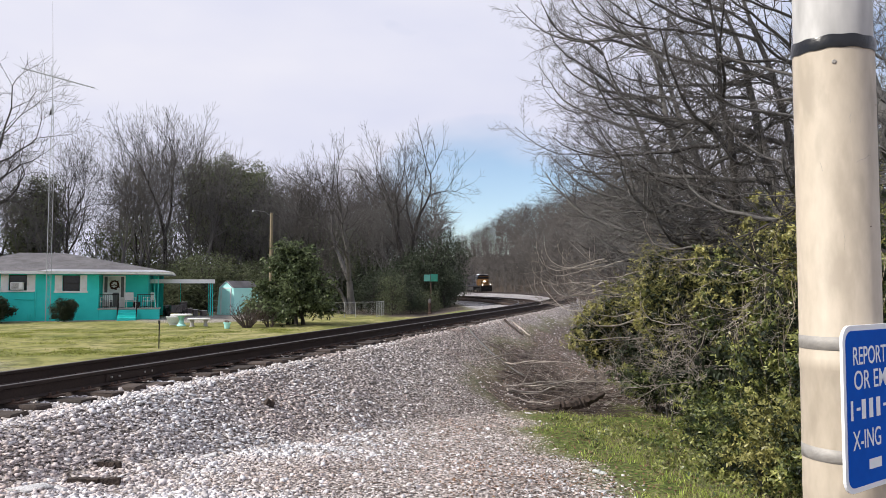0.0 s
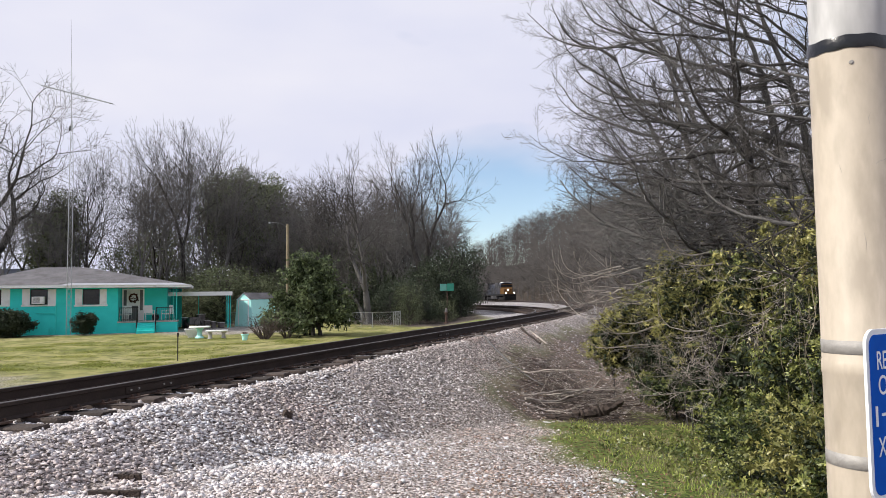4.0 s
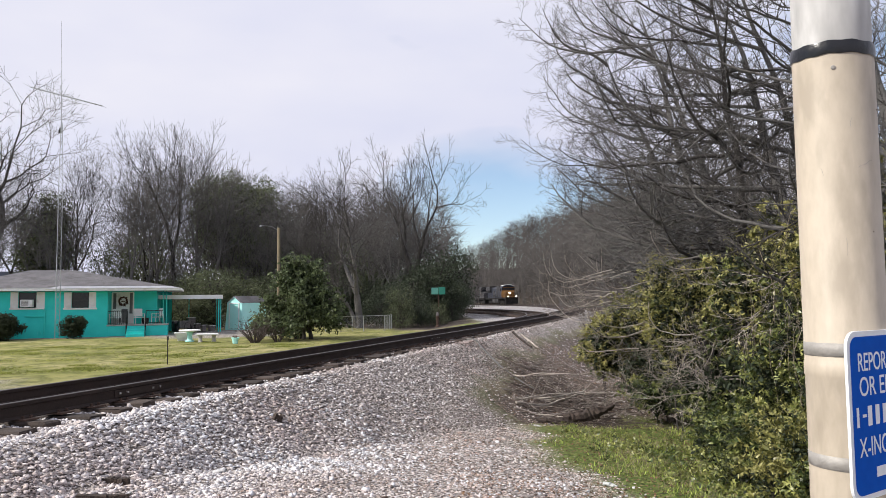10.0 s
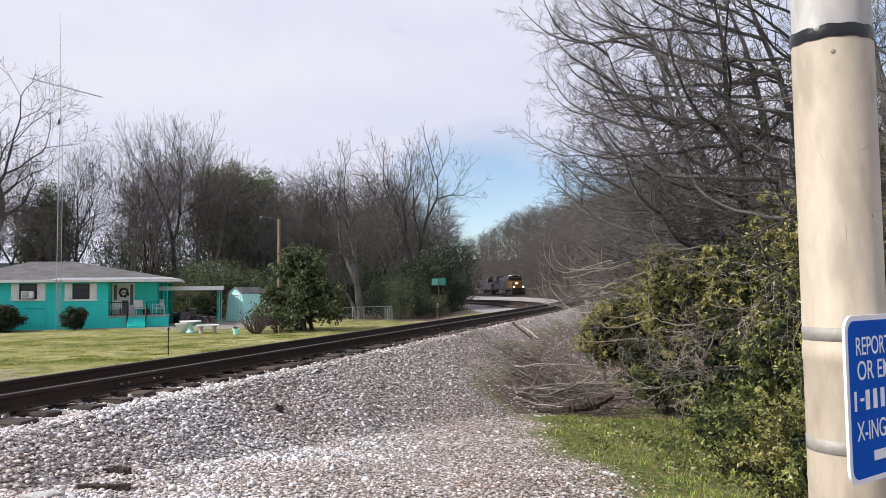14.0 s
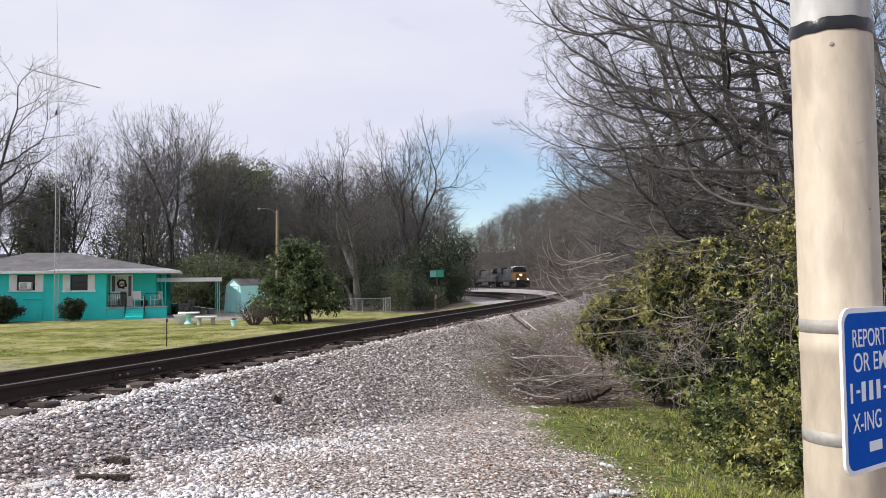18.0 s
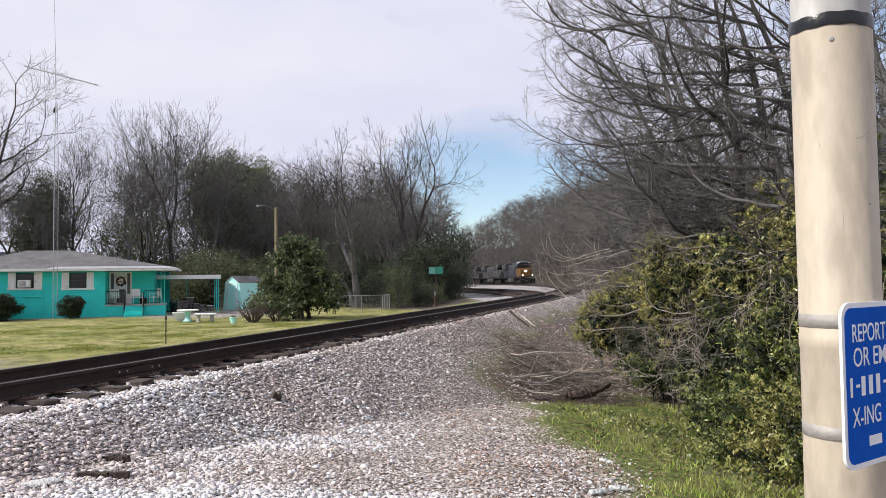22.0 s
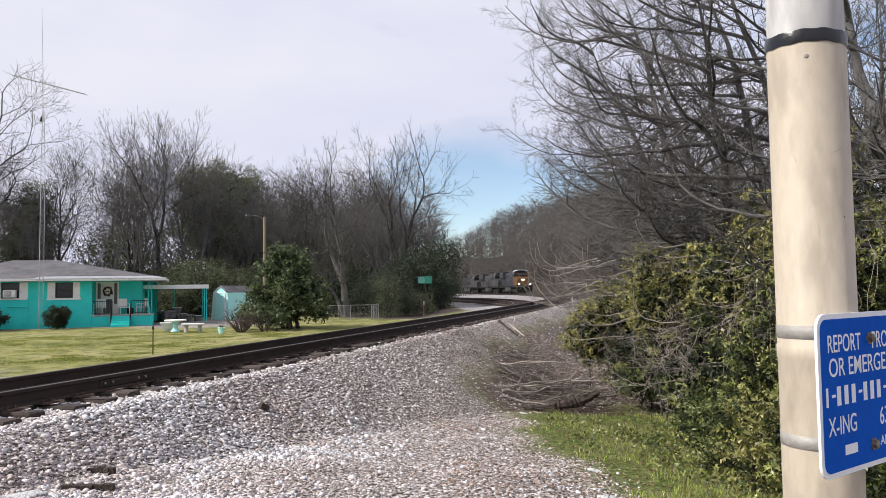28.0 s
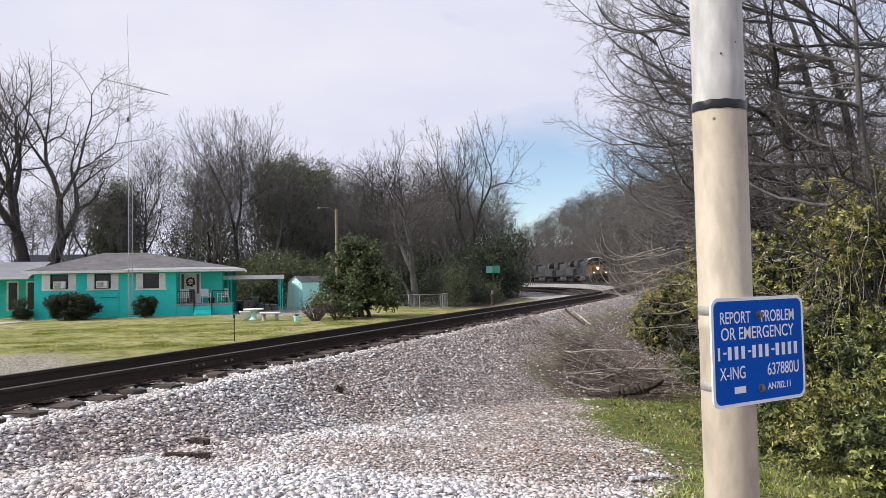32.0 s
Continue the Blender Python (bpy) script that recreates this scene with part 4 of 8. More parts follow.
def forked_tree(name, seed, m, height, radius, label, group="", material="bark", twig="", levels=8, width=0.0, stems=((0, 0, 1, 1.0),), thin=0.012, split=True, bare=0.3, **k):
    """A leafless tree grown by forking, brought to its height and crown width."""
    o = dict(wild=0.16, lift=0.05, third=0.25, angle=(0.5, 0.95), shoots=1)
    o.update(k)
    rng, out = random.Random(seed), []
    for st in stems:
        d = Vector(st[:3]).normalized()
        pts, d2 = wander(rng, Vector((d.x * 0.1, d.y * 0.1, 0)), d, bare * 3.2 * st[3], 5, 0.07)
        rr = st[3]
        out.append((pts, rr, rr * 0.75, 0))
        for j in range(2 if rng.random() < 0.7 else 3):
            fork(rng, out, pts[-1], turned(rng, d2, 0.2, 0.6, j * 2.6 + 1.0), rng.uniform(0.75, 1.05) * st[3], rr * rng.uniform(0.45, 0.62), 1, levels, o)
    top = max(q.z for row in out for q in row[0])
    far = sorted(math.hypot(q.x, q.y) for row in out for q in row[0])
    far = far[int(len(far) * 0.97)]
    sz = (height + 0.3) / top
    sx = (width / 2) / far if width else sz
    tree = thing(name, m, label, "tree", group)
    fine, wood = Twigs(3), Twigs(5)
    for pts, r0, r1, level in out:
        pts = [Vector((q.x * sx, q.y * sx, q.z * sz - 0.3)) for q in pts]
        a, b = max(radius * r0, thin), max(radius * r1, thin * 0.7)
        if level == 0:
            Shape().tube(pts, [a * 1.3, a] + [a + (b - a) * (i + 1) / (len(pts) - 2) for i in range(len(pts) - 2)], 9, cap=False).done("trunk", material, tree, smooth=True)
        elif level == 1 and split:
            Shape().tube(pts, [a + (b - a) * i / (len(pts) - 1) for i in range(len(pts))], 7, cap=False).done("limb", material, tree, smooth=True)
        else:
            (wood if level < 4 else fine).add(pts, a, b)
    wood.done("bough", material, tree, kind="stuff")
    fine.done("crown", twig or material, tree, kind="stuff")
    return tree


def leaf_sprays(centres, n, size, length, rng, droop=0.0, wide=0.17):
    """Shoots with long curved leaves set alternately along them: arrays of vertices and triangles."""
    c = np.asarray(centres, float)
    k = len(c)
    a = rng.uniform(0, 2 * np.pi, k)
    el = rng.normal(0.35 - droop, 0.45, k)
    ax = np.stack([np.cos(a) * np.cos(el), np.sin(a) * np.cos(el), np.sin(el)], 1)
    sd = np.cross(ax, rng.normal(0, 0.4, (k, 3)) + np.array([0, 0, 1.0]))
    sd /= np.maximum(np.linalg.norm(sd, axis=1, keepdims=True), 1e-6)
    t = np.tile(np.linspace(0.05, 1.0, n), k)
    ax, sd, c = np.repeat(ax, n, 0), np.repeat(sd, n, 0), np.repeat(c, n, 0)
    nm = np.cross(ax, sd)
    ph = np.tile(np.arange(n) * 2.4, k) + rng.uniform(-0.4, 0.4, k * n)
    out = sd * np.cos(ph)[:, None] + nm * np.sin(ph)[:, None]
    u = ax * (0.45 + 0.6 * t[:, None]) + out + rng.normal(0, 0.16, (k * n, 3)) - np.array([0, 0, 0.25 + 0.4 * droop])
    u /= np.linalg.norm(u, axis=1, keepdims=True)
    w = np.cross(u, ax + rng.normal(0, 0.3, (k * n, 3)))
    w /= np.maximum(np.linalg.norm(w, axis=1, keepdims=True), 1e-6)
    up = np.cross(w, u)
    s = size * rng.uniform(0.6, 1.3, (k * n, 1))
    p = c + ax * (t[:, None] * length * rng.uniform(0.7, 1.2, (k * n, 1)))
    low = u * s * 0.28 + up * s * 0.02
    far = u * s * 0.70 - up * s * 0.03
    v = np.stack([p, p + low + w * s * wide, p + low - w * s * wide, p + far + w * s * wide * 0.85, p + far - w * s * wide * 0.85, p + u * s - up * s * 0.12], 1).reshape(-1, 3)
    b = 6 * np.arange(k * n)[:, None]
    f = np.concatenate([b + [0, 1, 2], b + [1, 3, 2], b + [2, 3, 4], b + [3, 5, 4]], 0)
    return v, f


def leaf_quads(centres, spread, n, size, rng, flat=0.5):
    """n small folded leaves round each centre: arrays of vertices and triangles."""
    c = np.repeat(np.asarray(centres, float), n, 0)
    sp = np.repeat(np.broadcast_to(np.asarray(spread, float), (len(centres),)), n)
    k = len(c)
    off = rng.normal(0, 1, (k, 3)) * np.array([1, 1, 0.8])
    off *= (rng.uniform(0.35, 1.0, (k, 1)) / np.maximum(np.linalg.norm(off, axis=1, keepdims=True), 1e-6))
    c = c + off * sp[:, None]
    a = rng.uniform(0, 2 * np.pi, k)
    el = rng.normal(-0.1, flat, k)
    u = np.stack([np.cos(a) * np.cos(el), np.sin(a) * np.cos(el), np.sin(el)], 1)
    w = np.cross(u, rng.normal(0, 0.6, (k, 3)) + np.array([0, 0, 1.0]))
    w /= np.maximum(np.linalg.norm(w, axis=1, keepdims=True), 1e-6)
    s = size * rng.uniform(0.6, 1.3, (k, 1))
    v = np.stack([c, c + u * s * 0.5 + w * s * 0.28, c + u * s, c + u * s * 0.5 - w * s * 0.28], 1).reshape(-1, 3)
    b = 4 * np.arange(k)[:, None]
    f = np.concatenate([b + [0, 1, 2], b + [0, 2, 3]], 0)
    return v, f


def crown(name, parts, material, parent, label="", kind=""):
    v = np.concatenate([p[0] for p in parts])
    o, fs = 0, []
    for p in parts:
        fs.append(p[1] + o)
        o += len(p[0])
    ob = new(name, grid_mesh(name, v, np.concatenate(fs), M[material]))
    ob.parent = parent
    return tagged(ob, label, kind=kind)


def blob_centres(rng, n, rx, ry, rz, z0, shell=0.55, lumps=9):
    """Clump centres in an uneven rounded crown with gaps."""
    lump = [(rng.normal(0, 1, 3), rng.uniform(0.35, 0.6)) for _ in range(lumps)]
    lump = [(v / np.linalg.norm(v) * 0.62, r) for v, r in lump]
    out = []
    while len(out) < n:
        p = rng.uniform(-1, 1, 3)
        if any(np.linalg.norm(p - c) < r for c, r in lump) and np.linalg.norm(p) > 0.3 * shell:
            out.append((p[0] * rx, p[1] * ry, z0 + rz + p[2] * rz))
    return np.array(out)


def evergreen(name, seed, m, rx, rz, z0, label, material, clumps=300, per=16, size=0.12, spread=0.35, trunk=0.14, category="tree", group="", lumps=12, ry=None, more=(), spray=0.0, droop=0.0, core=0.0):
    rng = np.random.default_rng(seed)
    pr = random.Random(seed)
    tree = thing(name, m, label, category, group)
    wood = Shape()
    c = blob_centres(rng, clumps, rx, ry or rx, rz, z0, lumps=lumps)
    for dx, dy, dz, a, b, n in more:
        c = np.concatenate([c, blob_centres(rng, n, a, a, b, dz, lumps=5) + np.array([dx, dy, 0.0])])
    top = Vector((0, 0, z0 + rz * 1.3))
    wood.tube([(0, 0, -0.2), (0.05, 0.03, z0 * 0.6 + 0.3), tuple(top)], [trunk, trunk * 0.8, trunk * 0.2], 7, cap=False)
    for k in range(0, len(c), max(1, len(c) // 26)):
        b = Vector(c[k])
        a = Vector((0, 0, max(0.15, min(b.z * 0.5, top.z * 0.8))))
        mid = a.lerp(b, 0.5) + Vector((pr.uniform(-0.1, 0.1), pr.uniform(-0.1, 0.1), 0.12)) * rx * 0.4
        wood.tube([a, mid, b], [trunk * 0.45, trunk * 0.28, trunk * 0.08], 5, cap=False)
    wood.done("trunk", "barkdark", tree)
    # spray-leaved bushes get darker leaves inside, so their gaps look shaded
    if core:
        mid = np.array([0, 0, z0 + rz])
        crown("inner_growth", [leaf_quads(mid + (c - mid) * 0.72, spread, max(3, per // 2), size * core, rng)], "leafdark_shade" if spray else material, tree, "dark inner foliage", kind="stuff")
    if spray:
        crown("crown", [leaf_sprays(c, per, size, spray, rng, droop)], material, tree)
    else:
        crown("crown", [leaf_quads(c, spread, per, size, rng)], material, tree)
    return tree


# ---- signal mast with the blue notice ----
mast = thing("signal_mast", pose(0.513, 1.66, 0, 0, 0, 0), "cream-painted steel mast with a bare metal upper length", "mast")
R_M = 0.0572
base_z = gz(0.513, 1.66) - 0.1
Shape().lathe([(R_M, base_z), (R_M, 0.79), (R_M + 0.0006, 0.80), (R_M, 0.81), (R_M, 0.975), (R_M + 0.0012, 0.977), (R_M + 0.0012, 0.995), (R_M, 0.997), (R_M, 1.467)], 48, cap=False).done("lower_tube", "cream", mast, "worn cream paint", smooth=True)
Shape().lathe([(R_M - 0.0015, 1.462), (R_M - 0.0015, 3.4)], 48, cap=False).done("upper_tube", "alu", mast, "bare scuffed metal", smooth=True)
sh = Shape()
n = 64
prof = []
for j, z in enumerate((1.462, 1.468, 1.476, 1.482)):
    for k in range(n):
        a = 2 * math.pi * k / n
        zz = z + (0.0012 * math.sin(3 * a + 1) + 0.0008 * math.sin(11 * a) if j in (0, 3) else 0) + 0.005 * math.sin(a - 0.1)
        r = R_M + (0.0022 if j in (1, 2) else 0.0012)
        prof.append((r * math.cos(a), r * math.sin(a), zz))
sh.add(prof, [(j * n + k, j * n + (k + 1) % n, (j + 1) * n + (k + 1) % n, (j + 1) * n + k) for j in range(3) for k in range(n)])
sh.done("tape_band", "tape", mast, "black tape wound round the joint", smooth=True)
for z in (1.017, 0.852):
    Shape().lathe([(R_M, z - 0.010), (R_M + 0.0007, z - 0.0098), (R_M + 0.0007, z + 0.0098), (R_M, z + 0.010)], 48, cap=False).done("strap", "strap", mast, "grey steel strap", smooth=True)
Shape().lathe([(0.0034, 0), (0.0034, 0.0018), (0.002, 0.0026)], 10, pose(0, 0, 1.437) @ pose(0, 0, 0, 0, 0, -118) @ pose(R_M - 0.001, 0, 0, 0, 90, 0)).done("screw", "strap", mast)

# nicks and scratches in the paint
for a, z, rr in ((-44, 1.375, 0.0016), (-65, 1.603, 0.0020), (-99, 1.577, 0.0026), (-70, 1.19, 0.0011)):
    Shape().lathe([(rr, 0), (rr * 0.8, 0.0008), (rr * 0.2, 0.001)], 7, pose(0, 0, z) @ pose(0, 0, 0, 0, 0, a) @ pose(R_M - 0.0003, 0, 0, 0, 90, 0)).done("nick", "rust", mast)
for pts in (((-92, 1.284), (-86, 1.288), (-78, 1.290), (-70, 1.296), (-64, 1.295)), ((-141, 1.290), (-139, 1.282), (-137, 1.274)), ((-96, 1.36), (-99, 1.352), (-98, 1.343)), ((-112, 1.185), (-110, 1.17), (-111, 1.155))):
    Shape().tube([((R_M + 0.00005) * math.cos(radians(a)), (R_M + 0.00005) * math.sin(radians(a)), z) for a, z in pts], [0.0001] + [0.00028] * (len(pts) - 2) + [0.0001], 5).done("scratch", "strap", mast)

notice = thing("notice_sign", pose(0.570, 1.622, 0.933, 90, 0, 34), "blue and white metal railway emergency notice bolted to the mast", "sign")
def rounded(w, h, r, n=6):
    out = []
    for cx, cy, a0 in ((w / 2 - r, h / 2 - r, 0), (-w / 2 + r, h / 2 - r, 90), (-w / 2 + r, -h / 2 + r, 180), (w / 2 - r, -h / 2 + r, 270)):
        out += [(cx + r * math.cos(radians(a0 + 90 * k / n)), cy + r * math.sin(radians(a0 + 90 * k / n))) for k in range(n + 1)]
    return out
Shape().prism(rounded(0.305, 0.229, 0.022), "z", -0.002, 0.002).done("plate", "signwhite", notice, "white border")
Shape().prism(rounded(0.290, 0.214, 0.016), "z", 0.0021, 0.0026).done("blue_field", "signblue", notice, "blue face")


def letters(text, x, y, h, parent, w=None, material="signwhite"):
    c = bpy.data.curves.new("lettering", "FONT")
    c.body, c.size, c.extrude, c.offset = text, h * 1.38, 0.0002, 0.0001
    c.align_x, c.align_y = "LEFT", "BOTTOM_BASELINE"
    ob = new("lettering", c)
    ob.parent = parent
    bpy.context.view_layer.update()
    ob.location = (x, y, 0.0030)
    if w:
        ob.scale = (w / max(ob.dimensions.x, 1e-4), 1, 1)
    c.materials.append(M[material])
    return ob


letters("REPORT", -0.128, 0.060, 0.026, notice, 0.096)
letters("PROBLEM", 0.004, 0.060, 0.026, notice, 0.112)
letters("OR EMERGENCY", -0.126, 0.026, 0.027, notice, 0.240)
letters("X-ING", -0.132, -0.056, 0.027, notice, 0.080)
letters("637880U", 0.020, -0.056, 0.027, notice, 0.108)
letters("AN782.11", 0.020, -0.087, 0.015, notice, 0.078)
x = -0.136
for k, w in enumerate((0.006, -1, 0.011, 0.011, 0.011, -1, 0.011, 0.011, 0.011, -1, 0.011, 0.011, 0.011, 0.011)):
    if w < 0:
        Shape().box(x, -0.003, 0.0027, x + 0.010, 0.001, 0.0032).done("bar", "signwhite", notice)
        x += 0.0145
    else:
        Shape().box(x, -0.0155, 0.0027, x + w, 0.0115, 0.0032).done("bar", "signwhite", notice)
        x += w + 0.0102
Shape().box(-0.088, -0.087, 0.0027, -0.052, -0.073, 0.0032).done("bar", "signwhite", notice)
for y in (0.075, -0.082):
    Shape().lathe([(0.010, 0.0026), (0.010, 0.004), (0.0068, 0.0042), (0.0068, 0.009), (0.003, 0.0095)], 6, pose(-0.002, y, 0)).done("bolt", "brass", notice, "rusty bolt head")

for y in (0.075, -0.082):
    Shape().box(-0.012, y - 0.010, -0.009, 0.012, y + 0.010, -0.0021, c=0.002).done("bracket", "strap", notice)

# ---- turquoise house ----
HOUSE = pose(-26.96, 41.07, LAWN, 0, 0, 18.0)
house = thing("house", HOUSE, "single-storey turquoise block house with white shutters and a grey hip roof", "house")
EH = 2.66


def wall_x(x0, x1, y, z0, z1, openings, name="wall", t=0.2):
    """A wall along x with square openings (x0, x1, z0, z1) cut through it, in one closed mesh."""
    xs = sorted({x0, x1, *[o[0] for o in openings], *[o[1] for o in openings]})
    zs = sorted({z0, z1, *[o[2] for o in openings], *[o[3] for o in openings]})
    nx_, nz_ = len(xs), len(zs)
    v = [(a, yy, c) for yy in (y, y + t) for c in zs for a in xs]
    at = lambda i, k, b: b * nx_ * nz_ + k * nx_ + i
    solid = lambda i, k: 0 <= i < nx_ - 1 and 0 <= k < nz_ - 1 and not any(o[0] < (xs[i] + xs[i + 1]) / 2 < o[1] and o[2] < (zs[k] + zs[k + 1]) / 2 < o[3] for o in openings)
    q = []
    for i in range(nx_ - 1):
        for k in range(nz_ - 1):
            if not solid(i, k):
                continue
            q.append((at(i, k, 0), at(i + 1, k, 0), at(i + 1, k + 1, 0), at(i, k + 1, 0)))
            q.append((at(i, k, 1), at(i, k + 1, 1), at(i + 1, k + 1, 1), at(i + 1, k, 1)))
            for di, dk, a, b in ((-1, 0, (i, k), (i, k + 1)), (1, 0, (i + 1, k), (i + 1, k + 1)), (0, -1, (i, k), (i + 1, k)), (0, 1, (i, k + 1), (i + 1, k + 1))):
                if not solid(i + di, k + dk):
                    q.append((at(*a, 0), at(*b, 0), at(*b, 1), at(*a, 1)))
    return Shape().add(v, q).done(name, "turqblock", house, "turquoise-painted block wall")


WINS = [(0.87, 1.83, 1.76, 2.62), (3.28, 4.18, 1.74, 2.62), (6.0, 6.9, 1.70, 2.60)]
wall_x(0, 7.9, 0, -0.1, EH, WINS)
# side wall going back, porch walls, back
Shape().box(0, 0.2, -0.1, 0.2, 7.2, EH).done("wall", "turqblock", house)
Shape().box(0.2, 7.0, -0.1, 11.2, 7.2, EH).done("wall", "turqblock", house)
Shape().box(7.7, 0.2, -0.1, 7.9, 1.5, EH).done("wall", "turqblock", house)
wall_x(7.9, 10.5, 1.5, -0.1, EH, [(8.02, 9.16, 0.62, 2.58)])
Shape().box(10.3, 1.7, -0.1, 10.5, 7.0, EH).done("wall", "turqblock", house)
Shape().box(0.2, 0.2, 0.0, 10.3, 7.0, 0.1).done("floor_slab", "darkroom", house)
Shape().box(7.9, 0.0, -0.1, 11.2, 1.5, 0.62, c=0.02).done("porch_base", "turqblock", house, "raised turquoise porch")
Shape().box(7.86, -0.05, 0.60, 11.24, 1.5, 0.68, c=0.015).done("porch_floor", "concrete", house)
for k in range(4):
    Shape().box(9.0, -1.15 + 0.28 * k, -0.1, 10.0, -0.05, 0.14 * (k + 1) + 0.02, c=0.01).done("porch_step", "turqblock", house)
for (a, b, c, d) in WINS:
    w = Shape().box(a, 0.10, c, b, 0.125, d).done("window", "glass", house, "dark double-hung window")
    fr = Shape()
    fr.box(a, 0.05, c, b, 0.10, c + 0.05)
    fr.box(a, 0.05, d - 0.05, b, 0.10, d)
    fr.box(a, 0.05, c + 0.05, a + 0.04, 0.10, d - 0.05)
    fr.box(b - 0.04, 0.05, c + 0.05, b, 0.10, d - 0.05)
    fr.box(a + 0.04, 0.06, (c + d) / 2 - 0.02, b - 0.04, 0.10, (c + d) / 2 + 0.02)
    fr.done("frame", "iron", w)
    Shape().box(a - 0.44, -0.06, c - 0.10, b + 0.44, 0.06, c - 0.005, c=0.01).done("sill", "white", w)
for x0, x1, c, d in ((0.42, 0.86, 1.74, 2.64), (1.84, 2.27, 1.74, 2.64), (2.88, 3.27, 1.72, 2.64), (4.19, 4.61, 1.72, 2.64), (5.60, 5.99, 1.70, 2.61), (6.91, 7.28, 1.70, 2.61)):
    s_ob = Shape().box(x0, -0.035, c, x1, -0.003, d, c=0.006).done("shutter", "white", house, "white louvred shutter")
    sl = Shape()
    k = c + 0.06
    while k < d - 0.06:
        sl.box(x0 + 0.05, -0.047, k, x1 - 0.05, -0.036, k + 0.02)
        k += 0.045
    sl.done("slats", "white", s_ob, kind="stuff")
for x0, z0 in ((1.10, 1.79), (3.42, 1.78)):
    ac = Shape().box(x0, -0.32, z0, x0 + 0.62, 0.08, z0 + 0.42, c=0.02).done("air_conditioner", "white", house, "white window air conditioner")
    g = Shape()
    for k in range(7):
        g.box(x0 + 0.06, -0.335, z0 + 0.07 + 0.045 * k, x0 + 0.42, -0.322, z0 + 0.09 + 0.045 * k)
    g.done("grille", "junk", ac)
# band course, pipes, vents
Shape().tube([(4.63, -0.06, 0.0), (4.63, -0.06, 1.72)], 0.035, 8).done("downpipe", "turq", house)
Shape().tube([(3.6, -0.05, 1.25), (4.6, -0.05, 1.22)], 0.03, 6).done("pipe", "turq", house)
Shape().tube([(4.3, -0.12, 0.0), (4.3, -0.12, 0.35), (4.42, -0.12, 0.42), (4.5, -0.10, 0.2)], 0.03, 6).done("standpipe", "turq", house)
Shape().box(1.0, -0.02, 0.04, 1.5, 0.0, 0.18).done("foundation_vent", "junk", house)
# door
dr = Shape().box(8.28, 1.58, 0.69, 8.90, 1.62, 2.55).done("door", "white", house, "pale front door with a dark wreath")
Shape().box(8.33, 1.565, 0.76, 8.85, 1.579, 1.58).done("panel", "screen", dr, "dark lower screen")
Shape().box(8.33, 1.565, 1.66, 8.85, 1.579, 2.48).done("panel", "white", dr)
wr = Shape()
for k in range(24):
    a = 2 * math.pi * k / 24
    c = Vector((8.59 + 0.23 * math.cos(a), 1.55, 2.06 + 0.23 * math.sin(a)))
    wr.tube([c + Vector((random.uniform(-0.06, 0.06), -0.03, random.uniform(-0.06, 0.06))), c + Vector((random.uniform(-0.08, 0.08), 0.02, random.uniform(-0.08, 0.08)))], 0.035, 5)
wr.tube([(8.59 + 0.23 * math.cos(2 * math.pi * k / 24), 1.55, 2.06 + 0.23 * math.sin(2 * math.pi * k / 24)) for k in range(25)], 0.045, 6, cap=False)
wr.tube([(8.40, 1.54, 1.98), (8.59, 1.53, 2.06), (8.78, 1.54, 1.98)], 0.03, 5)
wr.done("wreath", "wreath", dr)
fr = Shape()
for a, b, c, d in ((7.96, 8.04, 0.69, 2.62), (8.22, 8.28, 0.69, 2.55), (8.90, 8.96, 0.69, 2.55), (9.14, 9.22, 0.69, 2.62), (8.04, 9.14, 2.55, 2.62)):
    fr.box(a, 1.46, c, b, 1.60, d)
fr.done("door_frame", "white", house)
for a, b in ((8.04, 8.22), (8.96, 9.14)):
    Shape().box(a, 1.56, 1.3, b, 1.60, 2.55).done("side_light", "screen", house, "narrow grey side light")
    Shape().box(a, 1.555, 0.69, b, 1.60, 1.3).done("side_panel", "white", house)
# porch posts and rails
for x, y in ((10.95, 0.05), (11.13, 0.05), (11.13, 0.22)):
    Shape().box(x - 0.02, y - 0.02, 0.68, x + 0.02, y + 0.02, EH, c=0.004).done("porch_post", "turq", house)
for x0, x1 in ((7.95, 8.98), (10.02, 10.92)):
    rl = Shape().box(x0, 0.02, 1.46, x1, 0.06, 1.50).done("porch_rail", "iron", house, "black iron railing")
    Shape().box(x0, 0.03, 0.76, x1, 0.05, 0.79).done("bottom_bar", "iron", rl)
    x = x0 + 0.03
    while x < x1:
        Shape().box(x - 0.008, 0.032, 0.68, x + 0.008, 0.048, 1.46).done("baluster", "iron", rl)
        x += 0.115
for x in (8.99, 10.01):
    rl = Shape().tube([(x, 0.04, 1.48), (x, -1.0, 0.85)], 0.018, 6).tube([(x, -1.0, 0.0), (x, -1.0, 0.88)], 0.015, 6).tube([(x, 0.0, 0.68), (x, 0.0, 1.5)], 0.018, 6).done("step_rail", "iron", house)
    for k in range(6):
        y = -0.15 - 0.14 * k
        Shape().tube([(x, y, 0.62 + 0.6 * y), (x, y, 1.48 + 0.6 * y)], 0.008, 5).done("baluster", "iron", rl)
